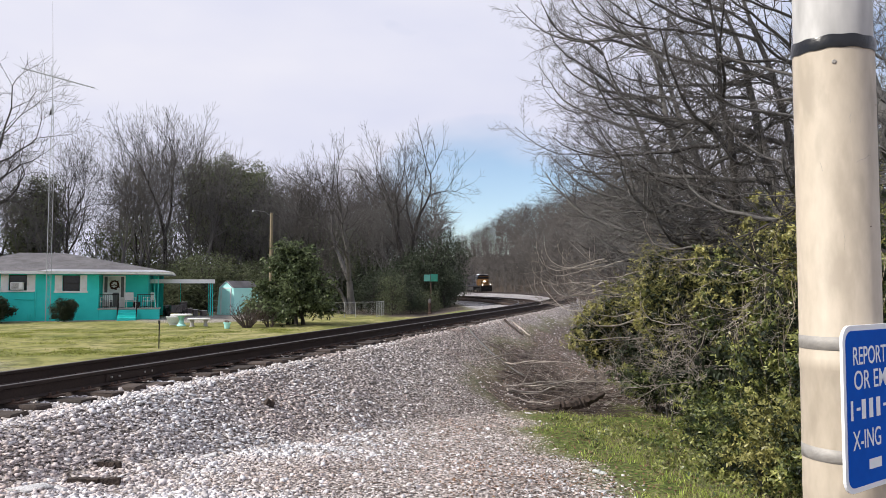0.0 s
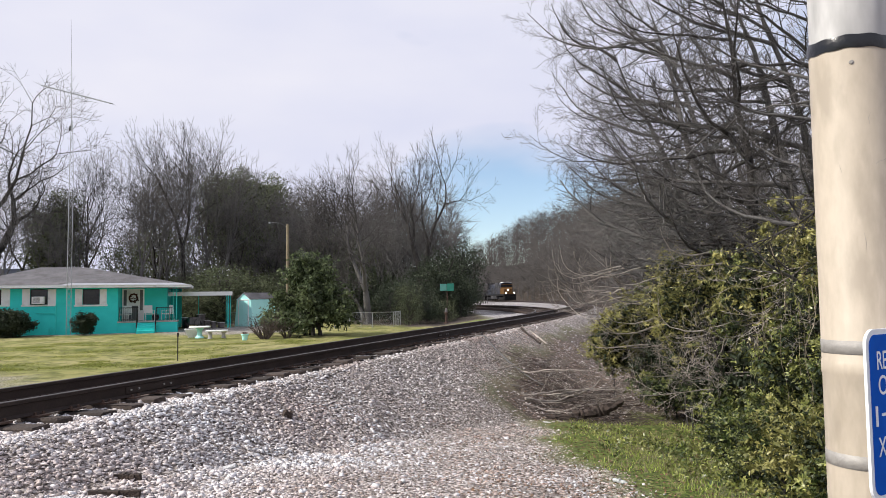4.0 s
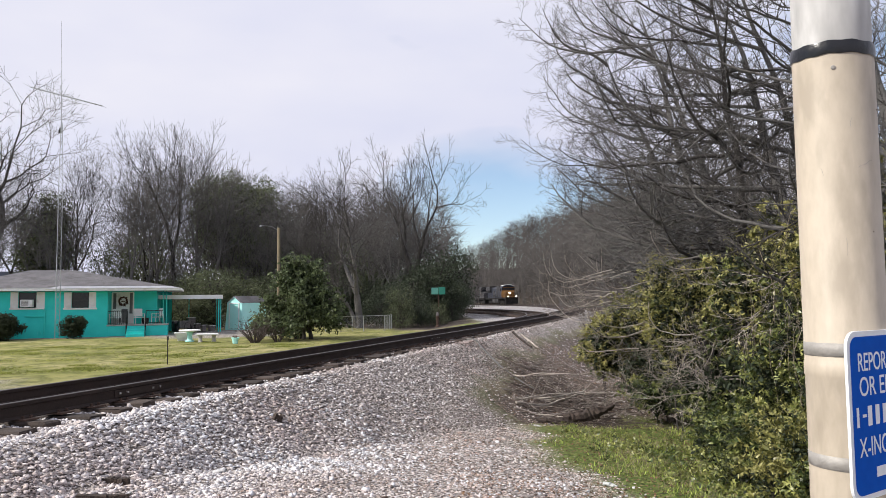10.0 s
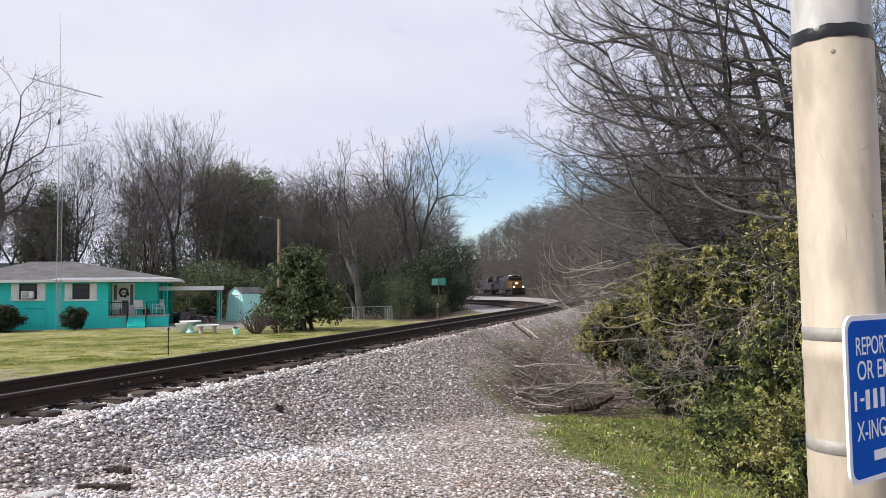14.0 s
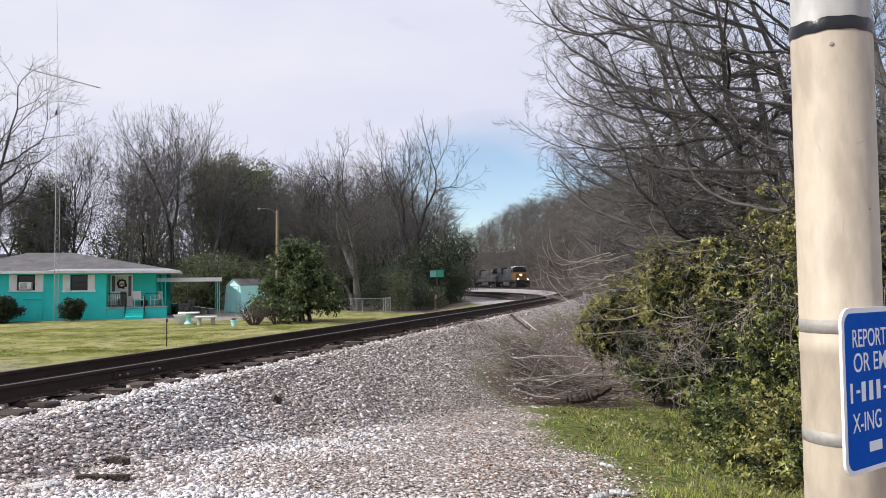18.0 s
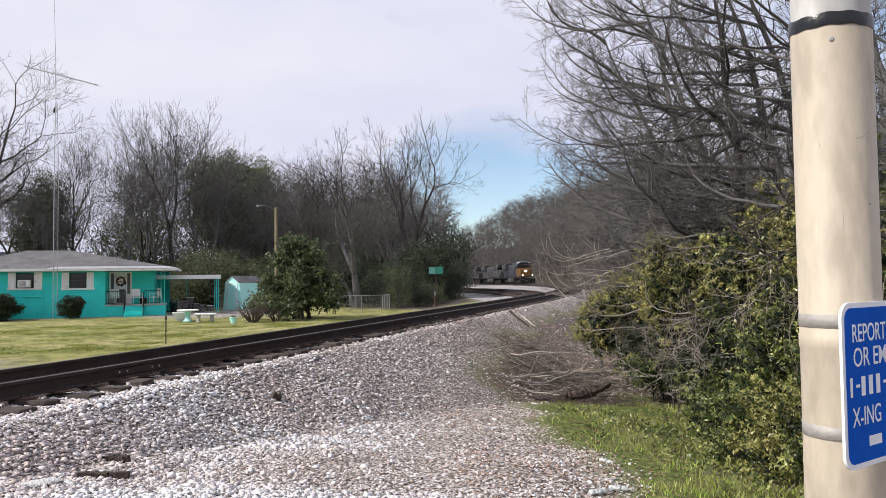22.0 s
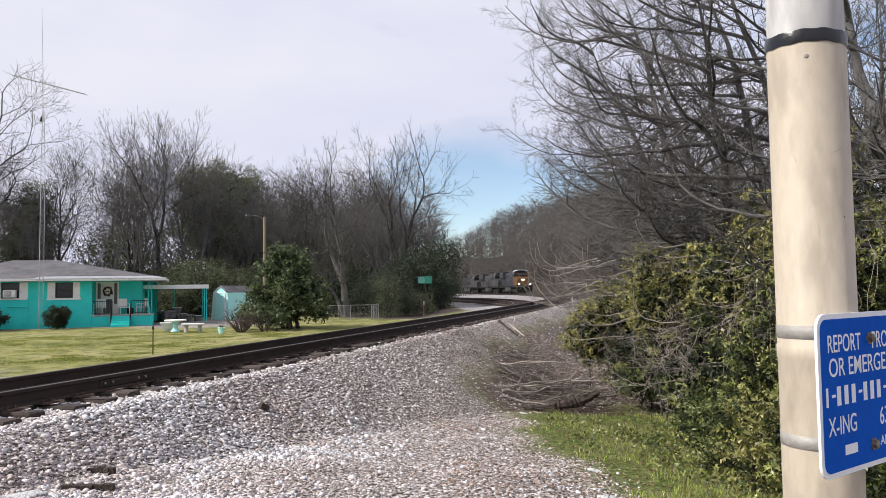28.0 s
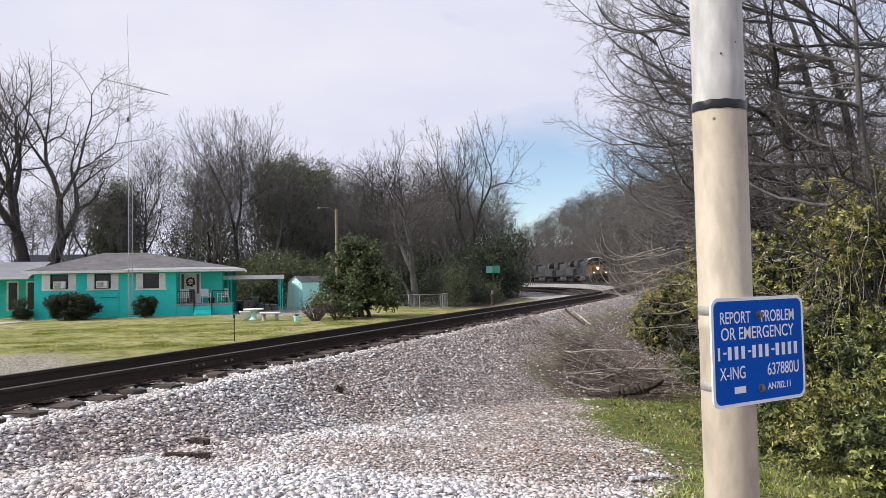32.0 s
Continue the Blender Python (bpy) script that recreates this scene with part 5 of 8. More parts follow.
# main hip roof
EZ = EH + 0.02
x0, x1, y0, y1 = -0.50, 11.95, -0.62, 7.8
RZ = 4.02
rl, rr = 3.1, 5.6
ridge_y = 3.6
sh = Shape()
v = [(x0, y0, EZ + 0.14), (x1, y0, EZ + 0.14), (x1, y1, EZ + 0.14), (x0, y1, EZ + 0.14), (rl, ridge_y, RZ), (rr, ridge_y, RZ)]
sh.add(v, [(0, 1, 5, 4), (1, 2, 5), (2, 3, 4, 5), (3, 0, 4)])
sh.done("roof", "roof", house, "weathered grey shingle hip roof")
sh = Shape()
sh.box(x0, y0, EZ, x1, y0 + 0.03, EZ + 0.15)
sh.box(x0, y1 - 0.03, EZ, x1, y1, EZ + 0.15)
sh.box(x0, y0 + 0.03, EZ, x0 + 0.03, y1 - 0.03, EZ + 0.15)
sh.box(x1 - 0.03, y0 + 0.03, EZ, x1, y1 - 0.03, EZ + 0.15)
sh.done("fascia", "white", house, "white fascia board")
Shape().box(x0 + 0.03, y0 + 0.03, EZ + 0.005, x1 - 0.03, y1 - 0.03, EZ + 0.02).done("soffit", "white", house)
# pale metal edge strip on the front slope
sh = Shape()
def on_slope(x, t):
    y = y0 + t * (ridge_y - y0)
    return (x, y, EZ + 0.146 + t * (RZ - EZ - 0.14))
sh.add([on_slope(x0 + 5.3, -0.01), on_slope(x1, -0.01), on_slope(x1 - 0.6, 0.10), on_slope(x0 + 5.8, 0.10)], [(0, 1, 2, 3)])
sh.done("roof_edging", "tinroof", house, "pale metal roof edge")
# lower wing going back to the side, with tin roof, white-framed openings
wing = thing("house_wing", HOUSE @ pose(0, 4.2, 0, 0, 0, 0), "turquoise side wing of the house with a shiny tin roof", "house")
sh = Shape()
sh.box(-4.5, 0, -0.1, -0.02, 0.2, 2.5)
sh.box(-4.5, 0.2, -0.1, -4.3, 5.5, 2.5)
sh.done("wall", "turqblock", wing)
for a, b in ((-3.9, -3.2), (-2.6, -2.1), (-1.5, -0.9), (-0.5, -0.1)):
    w = Shape().box(a, -0.03, 0.5, b, -0.005, 2.2).done("window", "glass", wing)
    Shape().box(a - 0.1, -0.05, 0.4, a, -0.004, 2.3).box(b, -0.05, 0.4, b + 0.1, -0.004, 2.3).box(a, -0.05, 2.2, b, -0.004, 2.3).done("frame", "white", w)
rf = Shape()
rf.add([(-5.2, -3.2, 2.52), (-0.55, -3.2, 2.52), (-0.55, 1.6, 3.55), (-5.2, 1.6, 3.55), (-5.2, 6.0, 2.5), (-0.55, 6.0, 2.5)], [(0, 1, 2, 3), (3, 2, 5, 4)])
rf.done("roof", "tinroof", wing, "corrugated tin roof")
rb = Shape()
for k in range(24):
    x = -5.1 + 0.19 * k
    rb.tube([(x, -3.2, 2.535), (x, 1.6, 3.565)], 0.02, 5, cap=False)
rb.done("roof_ribs", "tinroof", wing, kind="stuff")
Shape().box(-5.2, -3.23, 2.40, -0.55, -3.20, 2.53).done("fascia", "white", wing)
for x in (-4.6, -3.0):
    Shape().box(x - 0.04, -3.1, 0, x + 0.04, -3.02, 2.42).done("porch_post", "white", wing)
# carport
cp = thing("carport", HOUSE @ pose(10.7, 3.4, 0), "open carport with a flat white metal roof on green posts", "carport")
Shape().box(-0.3, 0, 2.22, 3.75, 5.5, 2.30, c=0.01).done("roof_deck", "junk", cp)
Shape().box(-0.3, -0.03, 2.16, 3.78, 0.0, 2.42).box(3.75, 0.0, 2.16, 3.78, 5.5, 2.42).done("fascia", "white", cp)
for x, y in ((3.5, 0.15), (3.65, 0.15), (3.6, 2.6), (3.5, 5.2), (1.6, 5.2), (0.3, 5.2)):
    Shape().box(x - 0.025, y - 0.025, -0.02, x + 0.025, y + 0.025, 2.22).done("post", "turq", cp)


# ---- the yard ----
def put(x, y, rz=0, dz=0.0):
    return pose(x, y, gz(x, y) + dz, 0, 0, rz)


# lattice aerial tower
aerial = thing("tv_aerial_tower", pose(-21.31, 41.41, LAWN), "tall thin galvanised lattice tower with a television aerial", "aerial tower")
legs = [(0.15 * math.cos(a), 0.15 * math.sin(a)) for a in (0.5, 2.6, 4.7)]
for lx, ly in legs:
    Shape().tube([(lx, ly, -0.1), (lx * 0.9, ly * 0.9, 9.0), (lx * 0.3, ly * 0.3, 12.2)], 0.016, 6).done("leg", "galv", aerial)
zig = Shape()
for k in range(38):
    z = 0.3 + k * 0.31
    for i in range(3):
        a, b = legs[i], legs[(i + 1) % 3]
        f = 0.95 - 0.01 * k
        zig.tube([(a[0] * f, a[1] * f, z), (b[0] * f, b[1] * f, z + 0.31)], 0.006, 4, cap=False)
zig.done("lattice", "galv", aerial, kind="stuff")
Shape().tube([(0, 0, 11.6), (-0.05, 0, 14.5), (-0.16, 0, 18.1)], [0.022, 0.016, 0.009], 6).done("top_pole", "galv", aerial)
Shape().tube([(-0.15, 0.05, 11.6), (-0.12, 0.05, 11.8), (-0.1, 0.05, 11.9)], 0.05, 6).done("rotor_box", "iron", aerial)
bm0, bm1 = Vector((-1.8, 0.0, 14.26)), Vector((2.33, 0.0, 13.13))
Shape().tube([bm0, bm1], 0.026, 6).done("boom", "galv", aerial)
Shape().tube([bm0.lerp(bm1, 0.22) - Vector((0, 0, 0.25)), bm0.lerp(bm1, 0.8) - Vector((0, 0, 0.18))], 0.010, 5).done("brace", "galv", aerial)
ax = (bm1 - bm0).normalized()
sd = Vector((ax.y, -ax.x, 0)).normalized()
for k in range(15):
    p = bm0.lerp(bm1, k / 14)
    w = 0.35 + 0.5 * (1 - k / 14)
    Shape().tube([p - sd * w, p + sd * w], 0.006, 4).done("element", "galv", aerial)

# shrubs in front of the house
def round_shrub(name, x, y, rx, rz, seed, label, clumps, per, size, material="leafdark_shade", ry=None, z0=0.05, rot=18):
    return evergreen(name, seed, put(x, y, rot), rx, rz, z0, label, material, clumps, per, size, spread=0.16, trunk=0.05, category="shrub", lumps=16, ry=ry)
YARD = [
    ("shrub", -23.9, 40.0, 1.45, 0.80, 21, "wide dark green rounded shrub against the house wall", 900, 20, 0.115),
    ("shrub", -20.5, 41.6, 0.66, 0.62, 22, "small dark green rounded shrub against the house wall", 380, 16, 0.10),
    ("shrub", -27.2, 40.4, 0.55, 0.36, 23, "low tier of a clipped green shrub at the house corner", 320, 16, 0.08),
]

# benches, table, planter, pot on the lawn
def bench(x, y, rz, w, h, label, name="garden_bench", leg="concrete"):
    b = thing(name, put(x, y, rz), label, "bench", "concrete garden set")
    Shape().box(-w / 2, -0.19, h - 0.08, w / 2, 0.19, h, c=0.02).done("seat", "white", b, "white slab")
    for s_ in (-1, 1):
        Shape().lathe([(0.13, 0), (0.10, 0.06), (0.08, h * 0.5), (0.12, h - 0.08)], 10, pose(s_ * w * 0.3, 0, 0)).done("leg", leg, b)
bench(-11.35, 36.35, 12, 1.05, 0.42, "white concrete garden bench on the lawn")
urn = thing("planter", put(-13.1, 37.9, 20), "white concrete planter box on a low foot", "planter", "concrete garden set")
Shape().box(-0.22, -0.18, 0.0, 0.22, 0.18, 0.10, c=0.02).done("foot", "white", urn)
Shape().add([(-0.26, -0.2, 0.10), (0.26, -0.2, 0.10), (0.26, 0.2, 0.10), (-0.26, 0.2, 0.10), (-0.36, -0.28, 0.40), (0.36, -0.28, 0.40), (0.36, 0.28, 0.40), (-0.36, 0.28, 0.40)], [(0, 1, 5, 4), (1, 2, 6, 5), (2, 3, 7, 6), (3, 0, 4, 7), (0, 3, 2, 1)]).done("planter_body", "white", urn)
Shape().box(-0.38, -0.30, 0.38, 0.38, -0.24, 0.44, c=0.01).box(-0.38, 0.24, 0.38, 0.38, 0.30, 0.44, c=0.01).box(-0.38, -0.24, 0.38, -0.32, 0.24, 0.44).box(0.32, -0.24, 0.38, 0.38, 0.24, 0.44).done("rim", "white", urn)
Shape().box(-0.32, -0.24, 0.36, 0.32, 0.24, 0.40).done("soil", "bark_log", urn)
tb = thing("garden_table", put(-12.45, 37.1), "white round-edged concrete table on a mint green pedestal", "table", "concrete garden set")
Shape().lathe([(0.44, 0.52), (0.52, 0.54), (0.52, 0.58), (0.49, 0.60)], 24).done("tabletop", "white", tb)
Shape().lathe([(0.22, 0), (0.22, 0.05), (0.14, 0.12), (0.11, 0.3), (0.15, 0.45), (0.24, 0.52)], 14).done("pedestal", "mint", tb, "mint green pedestal")
pt = thing("flower_pot", put(-9.62, 35.05) @ Matrix.Scale(0.8, 4), "mint green flower pot on the lawn", "pot")
Shape().lathe([(0.12, 0), (0.15, 0.05), (0.19, 0.30), (0.23, 0.32), (0.23, 0.37), (0.19, 0.37), (0.17, 0.33)], 16).done("pot_body", "mint", pt)
Shape().lathe([(0.17, 0.30), (0.05, 0.33)], 16).done("soil", "bark_log", pt)
sprig = Shape()
for k in range(9):
    a = 0.7 * k
    sprig.tube([(0.05 * math.cos(a), 0.05 * math.sin(a), 0.31), (0.11 * math.cos(a), 0.11 * math.sin(a), 0.46), (0.2 * math.cos(a + 0.4), 0.2 * math.sin(a + 0.4), 0.44 + 0.02 * (k % 4))], [0.012, 0.02, 0.006], 5)
sprig.done("dry_plant", "wreath", pt, "withered reddish plant")
pk = thing("marker_post", put(-8.8, 24.2), "thin dark marker post in the grass beside the track", "post")
Shape().tube([(0, 0, -0.2), (0.0, 0, 0.86)], 0.018, 6).done("stake", "iron", pk)
Shape().box(-0.03, -0.012, 0.78, 0.03, 0.012, 0.90, c=0.004).done("cap", "iron", pk)

# porch chairs
def chair(x, y, rz):
    c = thing("porch_chair", HOUSE @ pose(x, y, 0.68, 0, 0, rz), "white metal porch chair", "chair", "porch chairs")
    Shape().box(-0.26, -0.24, 0.38, 0.26, 0.24, 0.42, c=0.01).done("seat", "white", c)
    Shape().box(-0.26, 0.22, 0.45, 0.26, 0.27, 0.92, c=0.02).done("backrest", "white", c)
    for a in (-1, 1):
        Shape().tube([(a * 0.26, -0.25, 0), (a * 0.26, -0.22, 0.62), (a * 0.26, 0.25, 0.62), (a * 0.26, 0.3, 0)], 0.018, 5).done("side_frame", "white", c)
chair(9.55, 0.8, 20)
chair(10.6, 0.7, -60)
chair(8.25, 0.75, -15)
fl = thing("barrel_planter", HOUSE @ pose(9.9, 1.0, 0.68), "dark planter with a leafy plant on the porch", "planter")
Shape().lathe([(0.16, 0), (0.2, 0.2), (0.18, 0.36)], 12).done("tub", "iron", fl)

# things under the carport
random.seed(5)
def junk_item(x, y, kind, label, category):
    j = thing(kind, HOUSE @ pose(x, y, 0.0, 0, 0, random.uniform(-40, 40)), label, category, "clutter under the carport")
    return j
m1 = junk_item(12.0, 4.2, "garden_tractor", "old dark riding mower parked under the carport", "mower")
Shape().box(-0.35, -0.7, 0.25, 0.35, 0.1, 0.75, c=0.06).done("bonnet", "junk", m1)
Shape().box(-0.3, 0.3, 0.45, 0.3, 0.75, 0.60, c=0.05).done("seat", "iron", m1)
Shape().tube([(0, 0.1, 0.7), (0, 0.35, 1.0)], 0.02, 6).done("steering_column", "iron", m1)
for sx in (-1, 1):
    for y, r in ((-0.5, 0.2), (0.5, 0.28)):
        Shape().lathe([(r * 0.6, -0.09), (r, -0.07), (r, 0.07), (r * 0.6, 0.09)], 14, pose(sx * 0.42, y, r) @ pose(0, 0, 0, 0, 90, 0)).done("wheel", "iron", m1)
for x, y, w, h in ((12.9, 4.4, 0.35, 0.5), (13.3, 4.0, 0.28, 0.42), (13.8, 4.4, 0.4, 0.35), (12.5, 5.2, 0.5, 0.9), (11.5, 5.0, 0.4, 0.7)):
    b = junk_item(x, y, "storage_tub", "grey plastic tub stored under the carport", "tub")
    Shape().box(-w / 2, -w / 3, 0, w / 2, w / 3, h, c=0.04).done("tub_body", "junk", b)
    Shape().box(-w / 2 - 0.02, -w / 3 - 0.02, h, w / 2 + 0.02, w / 3 + 0.02, h + 0.03, c=0.01).done("lid", "white", b)
bk = junk_item(12.6, 3.9, "bicycle", "dark bicycle leaning under the carport", "bicycle")
for y in (-0.5, 0.5):
    wh = Shape()
    ring = [(0.0, y + 0.32 * math.cos(a), 0.33 + 0.32 * math.sin(a)) for a in [2 * math.pi * k / 20 for k in range(21)]]
    wh.tube(ring, 0.018, 5, cap=False)
    wh.done("wheel", "iron", bk)
Shape().tube([(0, -0.5, 0.33), (0, -0.3, 0.8), (0, 0.2, 0.75), (0, 0.0, 0.35), (0, -0.3, 0.8)], 0.018, 5).tube([(0, 0.0, 0.35), (0, 0.5, 0.33), (0, 0.2, 0.75)], 0.014, 5).done("bike_frame", "junk", bk)

# garden shed
SHED = pose(-14.9, 51.6, LAWN, 0, 0, -26)
shed = thing("garden_shed", SHED, "mint green wooden garden shed with a gambrel roof", "shed")
PR = [(0, 0), (1.62, 0), (1.44, 1.86), (0.81, 2.32), (0.18, 1.86)]
Shape().prism(PR, "y", 0, 2.6).done("shed_body", "mint", shed)
for x in (0.42, 0.81):
    dr = Shape().box(x, -0.03, 0.12, x + 0.38, -0.004, 1.72, c=0.005).done("door", "mint", shed, "mint green plank door")
    for z in (0.16, 1.62):
        Shape().box(x + 0.01, -0.05, z, x + 0.37, -0.031, z + 0.08).done("ledge", "mint", dr)
tr_ = Shape()
for a, b in zip(PR[2:], PR[3:]):
    tr_.tube([(a[0], -0.02, a[1]), (b[0], -0.02, b[1])], 0.035, 4)
tr_.box(0.34, -0.04, 0.08, 0.41, -0.004, 1.80).box(1.20, -0.04, 0.08, 1.27, -0.004, 1.80).box(0.34, -0.04, 1.80, 1.27, -0.004, 1.87)
tr_.done("trim", "white", shed)
for (a, b) in zip(PR[2:6], PR[3:]):
    dx, dz = b[0] - a[0], b[1] - a[1]
    ln = math.hypot(dx, dz)
    nx_, nz_ = dz / ln * 0.03, -dx / ln * 0.03
    Shape().prism([(a[0], a[1]), (b[0], b[1]), (b[0] + nx_, b[1] + nz_), (a[0] + nx_, a[1] + nz_)], "y", -0.08, 2.68).done("roof_panel", "roof", shed)

# utility pole with a street lamp
up = thing("utility_pole", put(-11.5, 53.0), "pale wooden utility pole with a street lamp arm", "utility pole")
Shape().tube([(0, 0, -0.5), (0, 0, 7.25)], [0.13, 0.10], 10).done("pole_shaft", "pole", up)
Shape().tube([(0, 0, 7.0), (-0.5, -0.12, 7.35), (-1.25, -0.3, 7.4)], 0.012, 6).done("arm", "galv", up)
Shape().lathe([(0.025, 0.03), (0.065, -0.015), (0.08, -0.075), (0.045, -0.10)], 12, pose(-1.25, -0.31, 7.39)).done("lamp_head", "galv", up)

# chain-link fence
fence = thing("chain_link_fence", Matrix.Identity(4), "low galvanised chain-link fence at the lawn's edge", "fence")
fp = [(-15.5, 52.5), (-9.8, 50.5), (-8.2, 47.2), (-6.2, 46.7), (-4.8, 47.0), (-3.5, 47.5), (-3.2, 50.0)]
tot = []
for a, b in zip(fp, fp[1:]):
    L = math.hypot(b[0] - a[0], b[1] - a[1])
    n = max(1, round(L / 0.95))
    tot += [(a[0] + (b[0] - a[0]) * k / n, a[1] + (b[1] - a[1]) * k / n) for k in range(n)]
tot.append(fp[-1])
FH = 0.98
top = []
for x, y in tot:
    z = gz(x, y)
    Shape().tube([(x, y, z - 0.1), (x, y, z + FH)], 0.022, 6).done("post", "galv", fence)
    top.append((x, y, z + FH - 0.02))
Shape().tube(top, 0.017, 5).done("top_rail", "galv", fence)
wire = Shape()
for a, b in zip(top, top[1:]):
    a, b = Vector(a), Vector(b)
    L = (b - a).length
    n = int(L / 0.11)
    for k in range(-9, n):
        p0, p1 = max(0, k) / n, min(n, k + 9) / n
        z0 = (max(0, k) - k) / 9 * FH
        z1 = (min(n, k + 9) - k) / 9 * FH
        for up_ in (0, 1):
            q0 = a.lerp(b, p0) - Vector((0, 0, z0 if up_ else FH - z0))
            q1 = a.lerp(b, p1) - Vector((0, 0, z1 if up_ else FH - z1))
            wire.tube([q0, q1], 0.0022, 3, cap=False)
wire.done("mesh_wire", "galv", fence, kind="stuff")

# green panel on a post, rusty stub, concrete walk
gs = thing("trackside_panel", put(0.0, 56.6), "two green equipment panels on a post among the bushes", "sign")
Shape().tube([(0, 0.05, -0.3), (0, 0.05, 2.6)], 0.045, 8).done("post_shaft", "rust", gs)
z0 = 1.69 - gz(0, 57) - 0.27
Shape().box(-0.54, -0.03, z0, -0.04, 0.03, z0 + 0.52, c=0.01).done("pale_panel", "greenpale", gs)
Shape().box(0.0, -0.05, z0 - 0.01, 0.52, 0.02, z0 + 0.55, c=0.01).done("dark_panel", "green", gs)
st = thing("standpipe_post", put(-0.1, 51.0), "short rusty brown post with a pale cap", "post")
Shape().lathe([(0.17, -0.1), (0.15, 0.08), (0.09, 0.13), (0.09, 0.62), (0.13, 0.66), (0.13, 0.72), (0.08, 0.78)], 12).done("stub", "rust", st)
Shape().lathe([(0.06, 0.78), (0.085, 0.80), (0.08, 1.0), (0.04, 1.04)], 12).done("cap", "junk", st)
wk = Shape().box(-31.0, 36.3, LAWN - 0.1, -25.6, 38.4, LAWN + 0.04, c=0.01)
tagged(wk.done("front_walk", "concrete"), "pale concrete walk by the house", "path", kind="structure")

# neighbour's dark-roofed house far behind
nb = thing("neighbour_house", pose(-46.0, 66.0, gz(-46, 66), 0, 0, 8), "distant house with a long dark roof behind the trees", "house")
Shape().box(0, 0, -0.2, 6.2, 6.5, 2.9).done("wall", "concrete", nb)
Shape().add([(-0.5, -0.5, 2.9), (6.7, -0.5, 2.9), (6.7, 7.0, 2.9), (-0.5, 7.0, 2.9), (-0.5, 3.2, 5.0), (6.7, 3.2, 5.0)], [(0, 1, 5, 4), (1, 2, 5), (2, 3, 4, 5), (3, 0, 4), (0, 3, 2, 1)]).done("roof", "locoblue", nb, "dark shingle roof")
for x in (1.2, 4.0):
    Shape().box(x, -0.03, 1.0, x + 1.0, -0.002, 2.2).done("window", "glass", nb)


# ---- planting of the yard ----
for name, x, y, rx, rz, seed, label, clumps, per, size in YARD:
    round_shrub(name, x, y, rx, rz, seed, label, clumps, per, size)
evergreen("shrub", 24, put(-27.2, 40.4, 0, 0.72), 0.48, 0.30, 0.02, "upper tier of a clipped green shrub at the house corner", "leafdark_shade", 170, 12, 0.06, spread=0.14, trunk=0.03, category="shrub", lumps=14)
def camellia(m, seed):
    """A cone-shaped evergreen with drooping boughs, open at the foot so that its stems show."""
    g, pr = np.random.default_rng(seed), random.Random(seed)
    tree = thing("camellia_tree", m, "dense dark green camellia tree with drooping boughs on the lawn", "tree")
    c = []
    for i in range(92):
        z = 0.8 + 3.35 * pr.random() ** 1.15
        reach = 2.6 * (1 - (z / 4.6) ** 1.6) * pr.uniform(0.72, 1.06) + 0.1
        a = i * 2.4 + pr.uniform(-0.3, 0.3)
        tip = Vector((math.cos(a) * reach, math.sin(a) * reach, z + 0.1 - 0.22 * reach * pr.random()))
        foot = Vector((0.1 * math.cos(a), 0.1 * math.sin(a), max(0.4, z * 0.62)))
        Shape().tube([foot, foot.lerp(tip, 0.55) + Vector((0, 0, 0.22)), tip], [0.035, 0.022, 0.006], 5, cap=False).done("bough", "barkdark", tree)
        for j in range(34):
            t = pr.uniform(0.3, 1.05)
            q = foot.lerp(tip, t) + Vector((0, 0, 0.22 * math.sin(math.pi * min(t, 1))))
            w = 0.34 * (0.6 + 0.5 * t)
            c.append((q.x + pr.gauss(0, w * 0.6), q.y + pr.gauss(0, w * 0.6), q.z + pr.gauss(0, w * 0.45)))
    for dx, dy in ((-0.25, 0.05), (0.2, -0.1), (0.55, 0.1), (0.0, 0.25)):
        Shape().tube([(dx, dy, -0.15), (dx * 0.8, dy, 0.5), (dx * 0.3, dy * 0.5, 1.6), (0, 0, 3.2)], [0.12, 0.09, 0.07, 0.03], 7, cap=False).done("stem", "barkdark", tree, smooth=True)
    crown("crown", [leaf_sprays(np.array(c), 9, 0.16, 0.34, g, 0.5, 0.24)], "leafbox", tree)
    return tree


camellia(put(-7.15, 38.3), 31)


def twig_shrub(name, m, h, spread, stems, seed, label, material="twigred", thick=0.016):
    rng = random.Random(seed)
    t = thing(name, m, label, "shrub")
    sh = Shape()
    opt = bare_opt(seg=[5, 3, 2], sides=[4, 3, 3], kids=[6, 4], bare=[0.25, 0.2], ratio=[0.5, 0.5], wild=0.14, lift=0.03, thin=0.003)
    for k in range(stems):
        a = rng.uniform(0, 2 * math.pi)
        d = Vector((math.cos(a) * spread, math.sin(a) * spread, 1)).normalized()
        grow(sh, rng, Vector((math.cos(a) * 0.12, math.sin(a) * 0.12, -0.05)), d, h * rng.uniform(0.6, 0.9), thick, 0, opt)
    sh.done("stem_mass", material, t, kind="stuff")
    return t


twig_shrub("bare_shrub", put(-8.85, 35.7), 1.5, 0.75, 34, 41, "leafless brown many-stemmed shrub on the lawn", thick=0.03)
twig_shrub("bare_shrub", put(-7.9, 36.3), 1.15, 0.55, 18, 42, "small leafless shrub beside the camellia", thick=0.025)

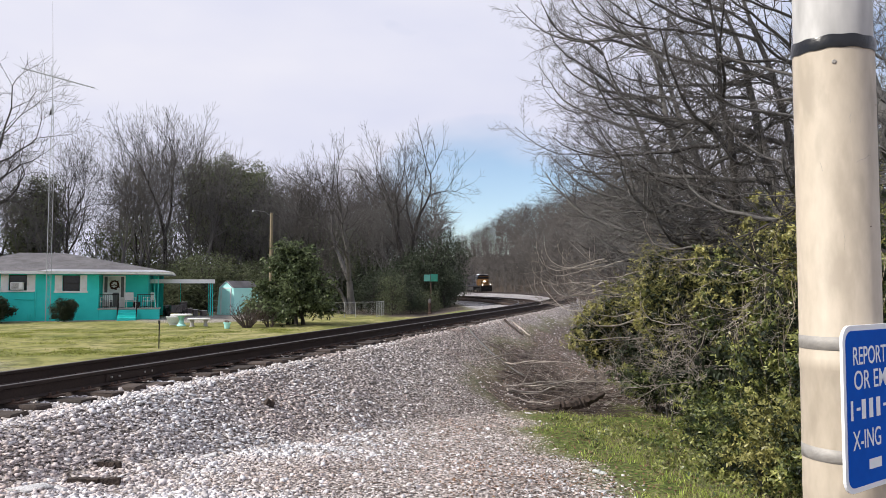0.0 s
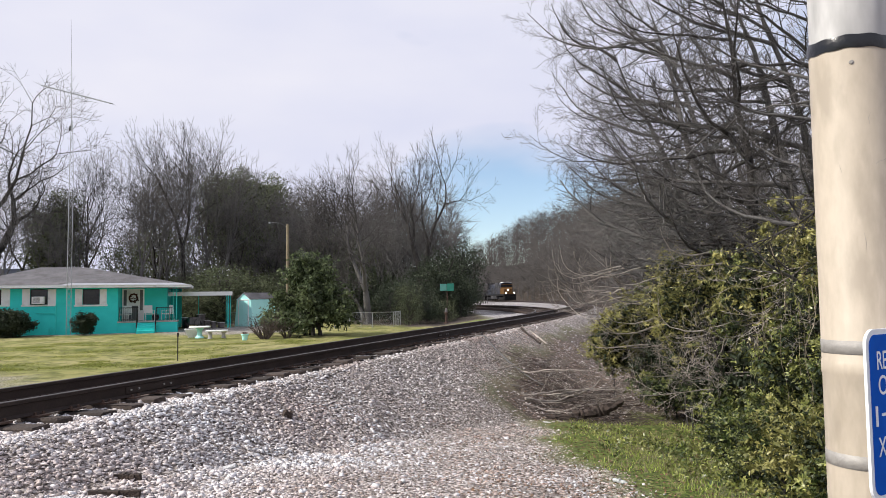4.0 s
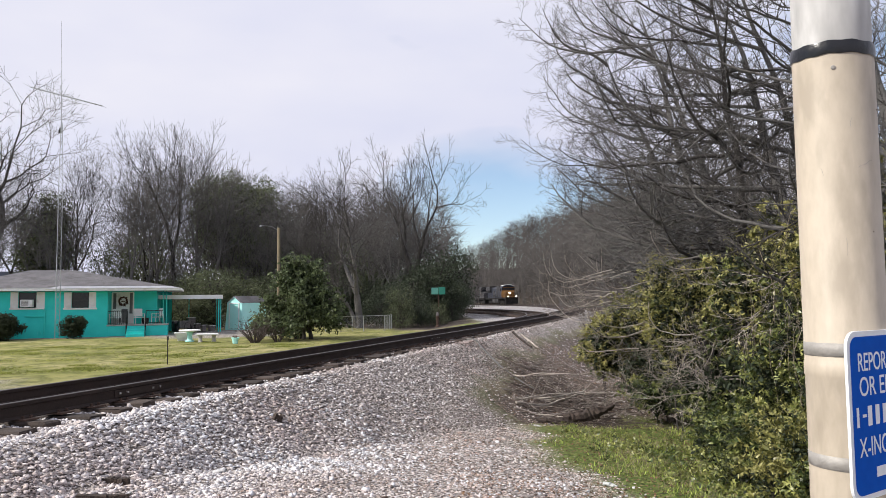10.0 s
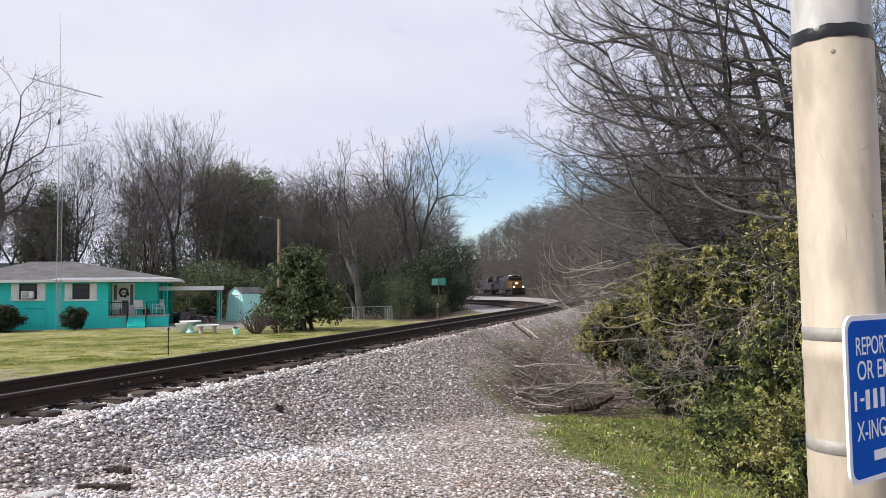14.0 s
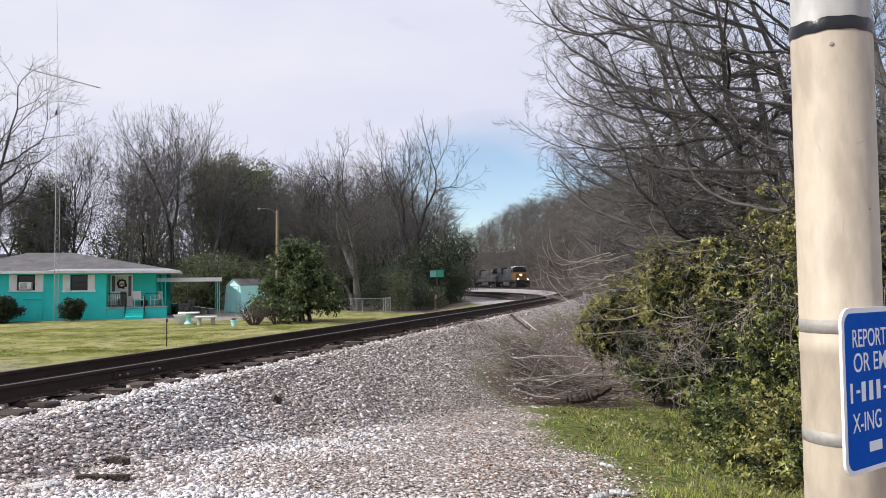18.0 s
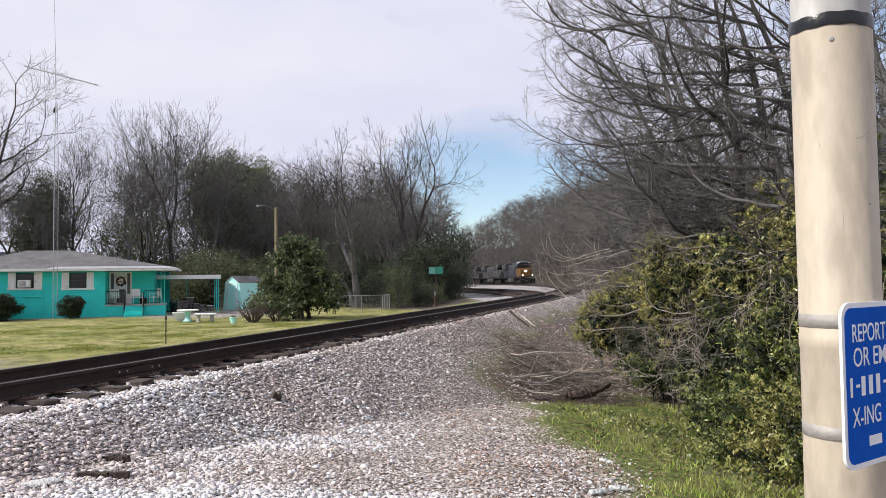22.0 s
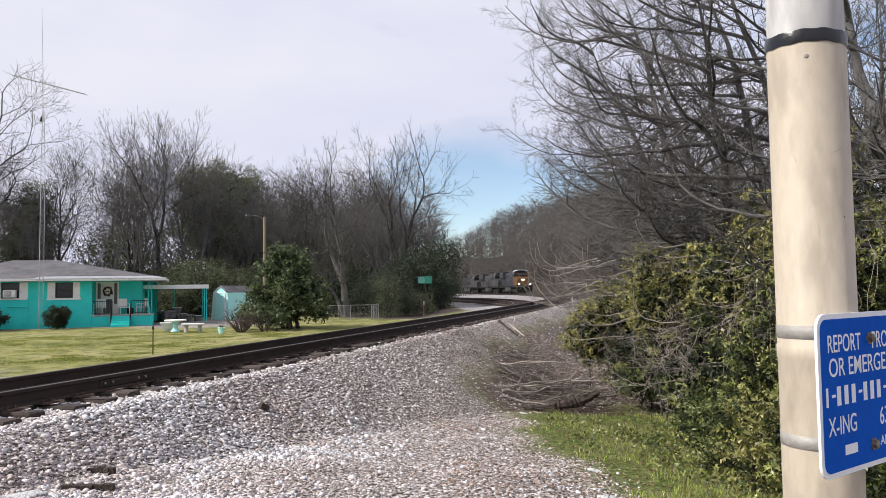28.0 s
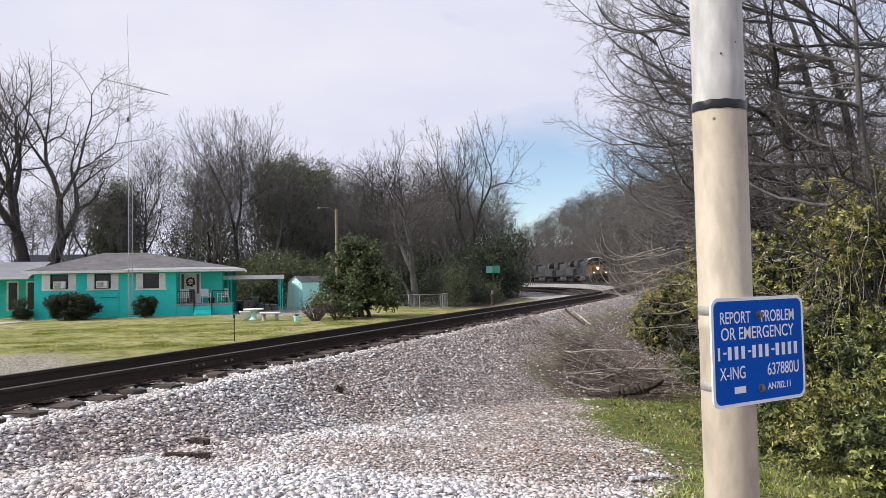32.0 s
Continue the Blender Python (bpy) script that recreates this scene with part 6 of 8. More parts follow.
# ---- single bare trees ----
forked_tree("bare_tree", 7, put(-5.65, 52.2, 30), 12.8, 0.29, "grey leafless tree with a forked trunk by the fence", material="bark", twig="barkdark", levels=9, width=9.2, stems=((0.02, 0, 1, 1.0), (-0.34, 0.05, 1, 0.62)), thin=0.009, bare=0.42, lift=0.02, wild=0.2)
forked_tree("bare_tree", 6, put(-1.9, 62.0, 80), 16.6, 0.44, "tall dark leafless tree with a broad open crown", material="barkdark", levels=9, width=11.5, stems=((0.0, 0.08, 1, 1.0),), thin=0.010, bare=0.42, lift=0.04, wild=0.17)
forked_tree("bare_tree", 4, put(-39.4, 60.0, 0), 23.8, 0.60, "large spreading leafless tree behind the house", material="barkdark", levels=9, width=19.0, stems=((-0.1, 0, 1, 1.0), (0.45, 0.0, 1, 0.95)), thin=0.011, bare=0.6, lift=0.03, wild=0.2)
evergreen("evergreen_tree", 54, put(-33.8, 64), 3.1, 5.2, 1.0, "dark green evergreen tree behind the house", "leafolive", 430, 26, 0.20, spread=0.6, trunk=0.2, lumps=17, core=2.0)
evergreen("evergreen_tree", 55, put(-22.9, 84), 5.8, 5.9, 4.6, "broad domed dark evergreen among bare trees", "leafolive", 1150, 34, 0.24, spread=0.85, trunk=0.35, lumps=24, core=3.2)

# ---- belt of bare trees behind the yard ----
masters = []
for k in range(6):
    masters.append(forked_tree("bare_tree", 1 + k, put(-30 + 5 * k, 76 + 2 * (k % 3)), 15.5, 0.145 + 0.02 * (k % 3), "slender leafless tree in the wood behind the yard", "wood behind the yard", "barkdark" if k % 3 == 2 else "bark", levels=8, width=8.4 + 0.9 * (k % 4), thin=0.0095, split=False, bare=0.5 + 0.12 * (k % 3), lift=0.05, wild=0.15, angle=(0.4, 0.8), stems=((0.05, 0, 1, 1.0),) if k % 3 else ((0.10, 0, 1, 1.0), (-0.13, 0.05, 1, 0.85))))
rng = random.Random(7)
spots = []
for k in range(54):
    ang = radians(-36 + 36.5 * (k + rng.random()) / 54)
    D = rng.choice((66, 72, 80, 90, 102))
    D += rng.uniform(-4, 4)
    spots.append((D * math.sin(ang), D * math.cos(ang), D))
for k, (x, y, D) in enumerate(spots):
    if x < -0.30 * y and k % 2:
        continue
    sc = rng.uniform(0.62, 0.98) * (0.8 + D / 340)
    if -26 < x < -18 and y < 84:
        sc *= 0.8
    m = pose(x, y, gz(x, y), rng.uniform(-4, 4), rng.uniform(-4, 4), rng.uniform(0, 360)) @ Matrix.Scale(sc, 4)
    copy_thing(masters[k % 6], m)

for k in range(18):
    ang, D = radians(-15 + 14.5 * (k + rng.random()) / 18), rng.uniform(62, 82)
    x, y = D * math.sin(ang), D * math.cos(ang)
    copy_thing(masters[k % 6], pose(x, y, gz(x, y), 0, 0, rng.uniform(0, 360)) @ Matrix.Scale(rng.uniform(0.55, 0.8), 4))
for k, (px_, D, sc) in enumerate(((-23.0, 69, 0.95), (-21.2, 72, 1.05), (-19.6, 70, 1.12), (-18.0, 73, 1.1), (-16.8, 71, 0.95), (-26.5, 70, 0.9), (-28.5, 74, 0.9), (-11.0, 72, 0.85), (-8.5, 70, 0.85))):
    x, y = D * math.sin(radians(px_)), D * math.cos(radians(px_))
    copy_thing(masters[(k * 2 + 1) % 6], pose(x, y, gz(x, y), 0, 0, 77 * k) @ Matrix.Scale(sc * 1.1, 4))

# ---- dark undergrowth under the belt ----
brush = [evergreen("undergrowth_bush", 80 + k, put(-12 + 4 * k, 64), 2.3, 2.0, 0.0, "dark evergreen undergrowth at the edge of the wood", "leafwood" if k != 1 else "leafolive", 240, 24, 0.15, spread=0.5, trunk=0.08, category="bush", group="undergrowth", lumps=14) for k in range(3)]
for k in range(60):
    ang = radians(-36 + 36.5 * (k + rng.random()) / 60)
    D = rng.uniform(60, 84)
    x, y = D * math.sin(ang), D * math.cos(ang)
    if y < 56 + 0.25 * x:
        continue
    low = 0.5 if x < -0.42 * y else 0.72 if x < -0.2 * y else 1.0
    m = pose(x, y, gz(x, y) - 0.2, 0, 0, rng.uniform(0, 360)) @ Matrix.Diagonal((rng.uniform(0.8, 1.5), rng.uniform(0.8, 1.5), rng.uniform(0.8, 1.8) * low, 1))
    copy_thing(brush[1 if x < -0.2 * y else (0, 2, 1, 0, 2)[k % 5]], m)
for ang, D, sx, sz in ((-23.5, 74, 1.1, 1.9), (-21.0, 78, 1.3, 2.4), (-18.6, 76, 1.2, 2.2), (-13.6, 74, 1.4, 2.5), (-11.2, 72, 1.2, 2.2), (-8.8, 75, 1.3, 2.4), (-6.2, 70, 1.1, 2.0)):
    x, y = D * math.sin(radians(ang)), D * math.cos(radians(ang))
    copy_thing(brush[1], put(x, y, 50 * sz, -0.1) @ Matrix.Diagonal((sx, sx, sz, 1)))
for x, y, sx, sz, kk in ((-0.3, 60.4, 1.0, 1.55, 0), (-2.2, 59.5, 1.1, 1.3, 2), (0.6, 62.5, 1.0, 1.7, 0), (-2.7, 51.5, 0.55, 0.75, 1), (-1.5, 53.0, 0.6, 0.65, 0), (-4.3, 55.0, 0.8, 0.9, 2), (-0.2, 55.3, 0.5, 0.45, 1), (1.4, 67.0, 1.0, 1.7, 2), (1.1, 59.8, 0.6, 0.9, 2)):
    copy_thing(brush[kk], put(x, y, 40 * sx, -0.1) @ Matrix.Diagonal((sx, sx, sz, 1)))

# ---- wooded hillside beyond ----
HILL = dict(curl=0.5, seg=[5, 4, 3], sides=[5, 3, 3], kids=[15, 11], bare=[0.22, 0.1], ratio=[0.42, 0.5], angle=(0.35, 0.9), wild=0.11, lift=0.06, taper=0.2, thin=0.022)
hm = []
for k in range(4):
    hm.append(bare_tree("hill_tree", 90 + k, 16.0, 0.17, put(24 + 6 * k, 70 + 10 * k), "leafless brown tree on the wooded hillside", "hillbark", "hillside wood", stems=((0.06, 0, 1),), **HILL))
for k in range(34):
    s = 42 + 160 * (k + rng.random()) / 34
    d = 8 + rng.random() ** 1.4 * 26
    p, dr_, nr = track(s)
    q = p + nr * d
    sc = min(rng.uniform(0.75, 1.2) * (1.0 if s < 110 else 0.72), 0.0095 * q.y)
    copy_thing(hm[k % 4], pose(q.x, q.y, gz(q.x, q.y) - 0.2, 0, 0, rng.uniform(0, 360)) @ Matrix.Scale(sc, 4))


def far_wood(name, seed, spots, label, material="hillbark", n=44):
    """A far leafless wood, too dense to count: trunks and tapering three-sided twigs in one mesh."""
    r = np.random.default_rng(seed)
    base, tip, rad = [], [], []
    for x, y, h in spots:
        z = gz(x, y)
        base.append([(x, y, z)])
        tip.append([(x + r.normal(0, 0.5), y + r.normal(0, 0.5), z + h)])
        rad.append([0.11])
        t = r.uniform(0.3, 1.0, n)
        b = np.stack([np.full(n, x), np.full(n, y), z + t * h], 1)
        a = r.uniform(0, 2 * np.pi, n)
        ln = h * r.uniform(0.14, 0.34, n) * (0.30 + 0.75 * np.sqrt(np.clip(1 - ((t - 0.6) / 0.42) ** 2, 0, 1)))
        out = np.stack([np.cos(a), np.sin(a), r.uniform(0.0, 1.3, n)], 1)
        out /= np.linalg.norm(out, axis=1, keepdims=True)
        base.append(b)
        tip.append(b + out * ln[:, None])
        rad.append(np.full(n, 0.05))
        b2 = np.repeat(b + out * ln[:, None] * 0.5, 2, 0)
        o2 = np.repeat(out, 2, 0) + r.normal(0, 0.6, (2 * n, 3))
        base.append(b2)
        tip.append(b2 + o2 / np.linalg.norm(o2, axis=1, keepdims=True) * np.repeat(ln, 2)[:, None] * 0.6)
        rad.append(np.full(2 * n, 0.03))
    base, tip, rad = np.concatenate(base), np.concatenate(tip), np.concatenate(rad)
    u = np.cross(tip - base, (0.3, 0.9, 0.2))
    u /= np.linalg.norm(u, axis=1, keepdims=True)
    w = np.cross(tip - base, u)
    w /= np.linalg.norm(w, axis=1, keepdims=True)
    ring = [base + rad[:, None] * (math.cos(k * 2.094) * u + math.sin(k * 2.094) * w) for k in range(3)]
    v = np.stack([*ring, tip], 1).reshape(-1, 3)
    o = 4 * np.arange(len(base))[:, None]
    f = np.concatenate([o + [0, 1, 3], o + [1, 2, 3], o + [2, 0, 3]])
    tagged(new(name, grid_mesh(name, v, f, M[material])), label, "wood", kind="stuff")


spots = []
while len(spots) < 860:
    ang, D = radians(rng.uniform(0.5, 17)), rng.uniform(118, 300)
    x, y = D * math.sin(ang), D * math.cos(ang)
    s, d = rail_coords(x, y)
    if -6.5 < d < 6.5 or (d < 0 and s < 150):
        continue
    spots.append((x, y, (rng.uniform(8, 12.5) + max(0.0, min(6.0, 0.2 * float(d)))) * min(1.0, 0.58 + 2.4 * ang)))
for k in range(230):
    s, d = rng.uniform(35, 130), 14 + rng.random() * 70
    p, dr_, nr = track(s)
    q = p + nr * d
    spots.append((q.x, q.y, min(rng.uniform(13, 20), 0.135 * q.y + rng.uniform(0.5, 2.5))))
far_wood("far_wood", 5, spots, "leafless grey-brown woods on the hillside beyond the bend")
spots = []
for k in range(300):
    ang = radians(-38 + 39 * rng.random())
    D = rng.uniform(86, 140)
    if ang > radians(-16) or rng.random() < 0.10:
        spots.append((D * math.sin(ang), D * math.cos(ang), rng.uniform(10, 16)))
far_wood("far_wood", 6, spots, "leafless grey woods behind the yard trees", "bark")

# ---- thicket close by on the right ----
def spray_of(rng, fine, p, d, length, r, depth, up, wild=0.2):
    """A crooked side branch with shorter ones on alternate sides."""
    seg = 4 if depth > 1 else 3 if depth else 1
    pts, d2 = wander(rng, p, d, length, seg, wild, (0, 0, up))
    end = max(r * 0.4, 0.0022)
    fine.add(pts, max(r, 0.0032), end)
    if depth == 0:
        return
    n = 5 if depth > 1 else 4
    roll = rng.uniform(0, 6.28)
    for k in range(n):
        t = 0.2 + 0.8 * (k + rng.uniform(0.1, 0.9)) / n
        i = min(int(t * seg), seg - 1)
        q = pts[i].lerp(pts[i + 1], t * seg - i)
        nd = turned(rng, (pts[i + 1] - pts[i]).normalized(), 0.45, 1.05, roll + math.pi * k + rng.uniform(-0.7, 0.7))
        spray_of(rng, fine, q, nd, length * rng.uniform(0.36, 0.62) * (1.15 - 0.45 * t), (r + (end - r) * t) * 0.62, depth - 1, up, wild * 1.15)


def sweeping_limb(rng, tree, fine, at, az, el, length, r, material, sag=0.3, rise=0.75, depth=2, wild=0.10, name="limb", gap=0.24):
    """A long limb that runs out, sags and turns up at its end, with sprays of twigs along it."""
    seg = 11
    p, pts = at.copy(), [at.copy()]
    for i in range(seg):
        t = (i + 0.5) / seg
        az += rng.uniform(-wild, wild) * 2.0
        e = el - sag * math.sin(math.pi * min(1.0, t * 1.25)) + rise * t ** 2.2 + rng.uniform(-wild, wild) * 1.6
        p = p + Vector((math.cos(az) * math.cos(e), math.sin(az) * math.cos(e), math.sin(e))) * (length / seg)
        pts.append(p.copy())
    rad = [r * (1 - 0.84 * (i / seg) ** 0.8) for i in range(seg + 1)]
    Shape().tube(pts, rad, 7, cap=False).done(name, material, tree, smooth=True)
    n = max(3, int(length / gap))
    roll = rng.uniform(0, 6.28)
    for k in range(n):
        t = 0.12 + 0.88 * (k + rng.uniform(0.1, 0.9)) / n
        i = min(int(t * seg), seg - 1)
        q = pts[i].lerp(pts[i + 1], t * seg - i)
        nd = turned(rng, (pts[i + 1] - pts[i]).normalized(), 0.45, 1.0, roll + math.pi * k + rng.uniform(-0.9, 0.9))
        ln = (0.35 + 0.26 * length * (1.1 - 0.8 * t)) * rng.uniform(0.5, 1.25)
        spray_of(rng, fine, q, nd, ln, min(rad[i] * 0.55, 0.022), depth if ln > 0.5 else 1, 0.05)
    return pts


def reaching_tree(seed, x, y, h, r, reach, n, label, material, lean=-0.12, low=1.3):
    """A leafless edge tree whose crooked limbs reach out over the bank, tips turned up."""
    rr = random.Random(seed)
    tree = thing("bare_tree", put(x, y), label, "tree", "thicket trees")
    pts, d = wander(rr, Vector((0, 0, -0.25)), Vector((lean, rr.uniform(-0.12, 0.12), 1)).normalized(), h, 10, 0.17, (lean * 0.06, 0, 0.03))
    Shape().tube(pts, [r * (1.15 - 1.09 * i / 10) for i in range(11)], 10, cap=False).done("trunk", material, tree, smooth=True)
    fine = Twigs(3)
    for k in range(n):
        t = low / h + (0.98 - low / h) * (k + rr.random() * 0.9) / n
        i = min(int(t * 10), 9)
        at = pts[i].lerp(pts[i + 1], t * 10 - i)
        az = math.pi + rr.gauss(0.15, 0.5 if k % 4 else 1.4)
        ln = reach * rr.uniform(0.55, 1.0) * min(1.0, 0.42 + 0.14 * at.z) * (1.06 - 0.27 * t)
        sweeping_limb(rr, tree, fine, at, az, rr.uniform(-0.05, 0.5) + 0.25 * t, ln, max(0.02, r * (1.0 - 0.55 * t) * rr.uniform(0.34, 0.7)), material, rr.uniform(0.1, 0.5), rr.uniform(0.4, 0.95))
    for k in range(n // 2):
        t = rr.uniform(0.3, 0.75)
        i = min(int(t * 10), 9)
        at = pts[i].lerp(pts[i + 1], t * 10 - i)
        sweeping_limb(rr, tree, fine, at, math.pi + rr.gauss(0.2, 0.7), rr.uniform(-0.2, 0.5), reach * rr.uniform(0.35, 0.75), rr.uniform(0.012, 0.024), material, rr.uniform(0.2, 0.6), rr.uniform(0.2, 0.9), 2, 0.15)
    fine.done("crown", "bark" if seed % 3 else "barkdark", tree, kind="stuff")
    return tree


edge_trees = [
    (6.0, 14.2, 9.5, 0.13, 4.8, 12, -0.12), (6.6, 15.8, 10.5, 0.16, 5.2, 12, -0.10), (7.1, 13.0, 10.0, 0.16, 5.0, 12, -0.10),
    (5.9, 18.5, 9.0, 0.11, 3.6, 11, 0.0), (6.8, 20.0, 10.0, 0.14, 4.6, 11, -0.04), (5.4, 11.3, 8.0, 0.10, 3.8, 11, -0.02),
    (7.0, 25.0, 10.0, 0.14, 3.8, 9, 0.0), (7.8, 17.5, 11.0, 0.16, 4.8, 11, -0.08),
]
inner_trees = [
    (8.6, 30.0, 10.0, 0.14, 3.6, 8, 0.0), (6.2, 9.6, 8.5, 0.10, 3.4, 11, 0.0), (7.2, 10.4, 9.5, 0.15, 3.6, 12, -0.05),
    (8.0, 11.6, 10.5, 0.17, 3.8, 12, -0.1), (7.0, 8.4, 8.5, 0.11, 3.0, 10, 0.0), (7.6, 14.6, 10.5, 0.14, 4.6, 10, -0.1),
    (8.8, 13.5, 11.0, 0.15, 3.8, 10, 0.0), (9.5, 21.5, 11.0, 0.15, 3.6, 9, 0.0),
]
for k, (x, y, h, r, reach, n, lean) in enumerate(edge_trees + inner_trees):
    reaching_tree(400 + k, x, y, h, r, reach, n, "dark leafless tree with crooked limbs reaching over the bank", "bark" if k % 3 else "barkdark", lean, 3.0 if y > 12 else 2.4)
for k, (x, y, h) in enumerate(((10.5, 36.0, 10.5), (12.5, 28.0, 11.5), (13.5, 43.0, 11.0), (11.0, 16.5, 11.5))):
    forked_tree("bare_tree", 120 + k, put(x, y, 0), h, 0.17, "leafless tree standing back in the thicket", "thicket trees", "bark", levels=8, width=7.0, thin=0.008, bare=0.35)

# brushwood of thin grey-brown stems in front of the trees
for k, (x, y, h, sp, n) in enumerate(((5.9, 20.5, 3.2, 0.55, 7), (6.2, 25.0, 4.0, 0.5, 22), (7.2, 30.0, 4.6, 0.5, 22), (8.0, 37.0, 4.8, 0.6, 24), (10.5, 46.0, 5.2, 0.6, 24), (6.1, 17.5, 3.8, 0.6, 9), (6.6, 22.0, 4.2, 0.6, 12))):
    twig_shrub("brushwood", put(x, y, 70 * k), h, sp, n, 160 + k, "tangle of thin leafless stems at the wood's edge", "twigmid" if k in (0, 2, 5) else "twigred", thick=0.012)

edge = twig_shrub("brushwood", put(10.5, 42.0), 5.0, 0.6, 9, 180, "bare brown brush along the edge of the wooded cutting", "hillbark", thick=0.03)
for k in range(26):
    s = 30 + 4.4 * k + rng.uniform(-1.5, 1.5)
    p, dr_, nr = track(s)
    q = p + nr * rng.uniform(6.0, 11)
    copy_thing(edge, pose(q.x, q.y, gz(q.x, q.y) - 0.1, 0, 0, rng.uniform(0, 360)) @ Matrix.Scale(rng.uniform(0.7, 1.3), 4))

# sunlit dead twigs in front of the bushes
for k, (x, y, h, sp, n) in enumerate(((5.5, 17.2, 1.9, 0.8, 2), (5.5, 20.6, 2.3, 0.7, 4), (5.9, 23.5, 2.4, 0.6, 9))):
    twig_shrub("brushwood", put(x, y, 50 * k, 0.5), h, sp, n, 560 + k, "grey dead twigs tangled over the bushes", "twigmid", thick=0.007)

# thin grey canes that arch out of the thicket, tips curling up
for k, (x, y, n, out) in enumerate(((4.9, 13.6, 4, 1.5), (4.6, 17.4, 7, 2.0), (4.6, 20.0, 9, 2.2), (5.1, 23.0, 8, 2.5))):
    cr = random.Random(200 + k)
    ob = thing("arching_canes", put(x, y), "thin grey dead canes curling up out of the thicket", "vine", "thicket vines")
    fine = Twigs(3)
    for i in range(n):
        at = Vector((cr.uniform(-0.2, 0.3), cr.uniform(-1.0, 1.0), cr.uniform(1.7, 3.7)))
        sweeping_limb(cr, ob, fine, at, cr.uniform(2.5, 3.9), cr.uniform(-0.3, 0.15), out * cr.uniform(0.7, 1.2), cr.uniform(0.014, 0.024), "twigmid" if i % 3 == 0 else "twigpale", cr.uniform(0.1, 0.4), cr.uniform(1.3, 2.1), 1, 0.10, "cane", 0.55)
    fine.done("twig_mass", "twigmid", ob, kind="stuff")

# leafy evergreen growth of the thicket
front_bushes = [
    (4.15, 19.4, 0.85, 0.85, 0.75, "leafyellow", 380, 0.12), (4.9, 19.6, 0.9, 1.05, 0.85, "leafyellow", 320, 0.12), (4.8, 15.6, 0.85, 0.7, 1.1, "leafyellow", 220, 0.11),
    (5.1, 16.2, 1.1, 1.3, 0.9, "leafyellow", 320, 0.11), (5.3, 13.2, 1.0, 1.15, 1.3, "leafmix", 260, 0.10), (4.7, 11.4, 0.55, 0.5, 0.0, "leafmix", 180, 0.10),
    (4.9, 10.6, 0.9, 1.35, 0.3, "leafmix", 320, 0.10), (3.75, 9.6, 0.48, 0.40, 0.0, "leafmix", 170, 0.095), (4.6, 9.2, 0.8, 0.9, 0.0, "leafmix", 300, 0.10),
    (3.75, 8.2, 0.7, 0.55, 0.0, "leafyellow", 260, 0.095), (4.3, 7.3, 0.8, 0.8, 0.0, "leafmix", 300, 0.09), (3.3, 9.0, 0.30, 0.20, 0.0, "leafmix", 60, 0.08), (3.2, 7.9, 0.25, 0.22, 0.0, "leafyellow", 50, 0.08),
    (3.85, 10.9, 0.40, 0.30, 0.0, "leafmix", 120, 0.08), (4.4, 12.3, 0.45, 0.45, 0.0, "leafmix", 140, 0.085), (4.75, 15.2, 0.7, 0.75, 1.6, "leafyellow", 230, 0.10), (5.05, 14.4, 0.55, 0.55, 0.0, "leafmix", 170, 0.09), (4.85, 15.8, 0.75, 0.7, 2.3, "leafyellow", 220, 0.10), (5.2, 17.6, 0.8, 0.8, 2.0, "leafyellow", 220, 0.11), (4.9, 17.4, 0.8, 0.6, 0.1, "leafmix", 200, 0.10),
    (4.9, 12.4, 0.75, 0.75, 2.0, "leafyellow", 170, 0.10), (5.3, 11.1, 0.8, 0.8, 2.1, "leafyellow", 170, 0.10), (4.8, 13.9, 0.7, 0.55, 2.2, "leafyellow", 130, 0.10), (5.0, 9.9, 0.6, 0.7, 1.9, "leafyellow", 130, 0.09),
]
back_bushes = [
    (3.5, 6.6, 0.55, 0.45, 0.0, "leafmix", 210, 0.085), (5.8, 11.6, 1.2, 1.9, 0.4, "leafyellow", 340, 0.11), (6.2, 14.8, 1.2, 1.9, 0.5, "leafyellow", 340, 0.12),
    (6.0, 19.6, 1.4, 1.5, 0.2, "leafyellow", 340, 0.13), (5.8, 23.0, 1.3, 1.2, 0.0, "leafolive", 300, 0.14), (7.0, 17.5, 1.5, 2.2, 0.4, "leafyellow", 360, 0.14),
    (7.4, 12.5, 1.5, 2.5, 0.4, "leafyellow", 360, 0.13), (5.7, 8.2, 1.0, 1.6, 0.0, "leafmix", 340, 0.10), (6.8, 9.6, 1.3, 2.1, 0.1, "leafmix", 360, 0.11),
    (8.0, 25.0, 1.8, 2.0, 0.1, "leafolive", 300, 0.18), (9.0, 19.5, 1.8, 2.6, 0.4, "leafolive", 340, 0.16),
]
# core adds the dark leaves that stand in for shade between the sprays
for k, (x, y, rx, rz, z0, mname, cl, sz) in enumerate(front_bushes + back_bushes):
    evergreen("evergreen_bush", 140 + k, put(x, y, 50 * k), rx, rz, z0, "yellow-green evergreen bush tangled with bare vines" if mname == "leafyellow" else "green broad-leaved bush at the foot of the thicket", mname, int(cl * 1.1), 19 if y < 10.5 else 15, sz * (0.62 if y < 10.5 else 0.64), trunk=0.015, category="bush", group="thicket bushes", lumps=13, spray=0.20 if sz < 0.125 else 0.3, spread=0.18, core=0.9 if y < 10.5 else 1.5)
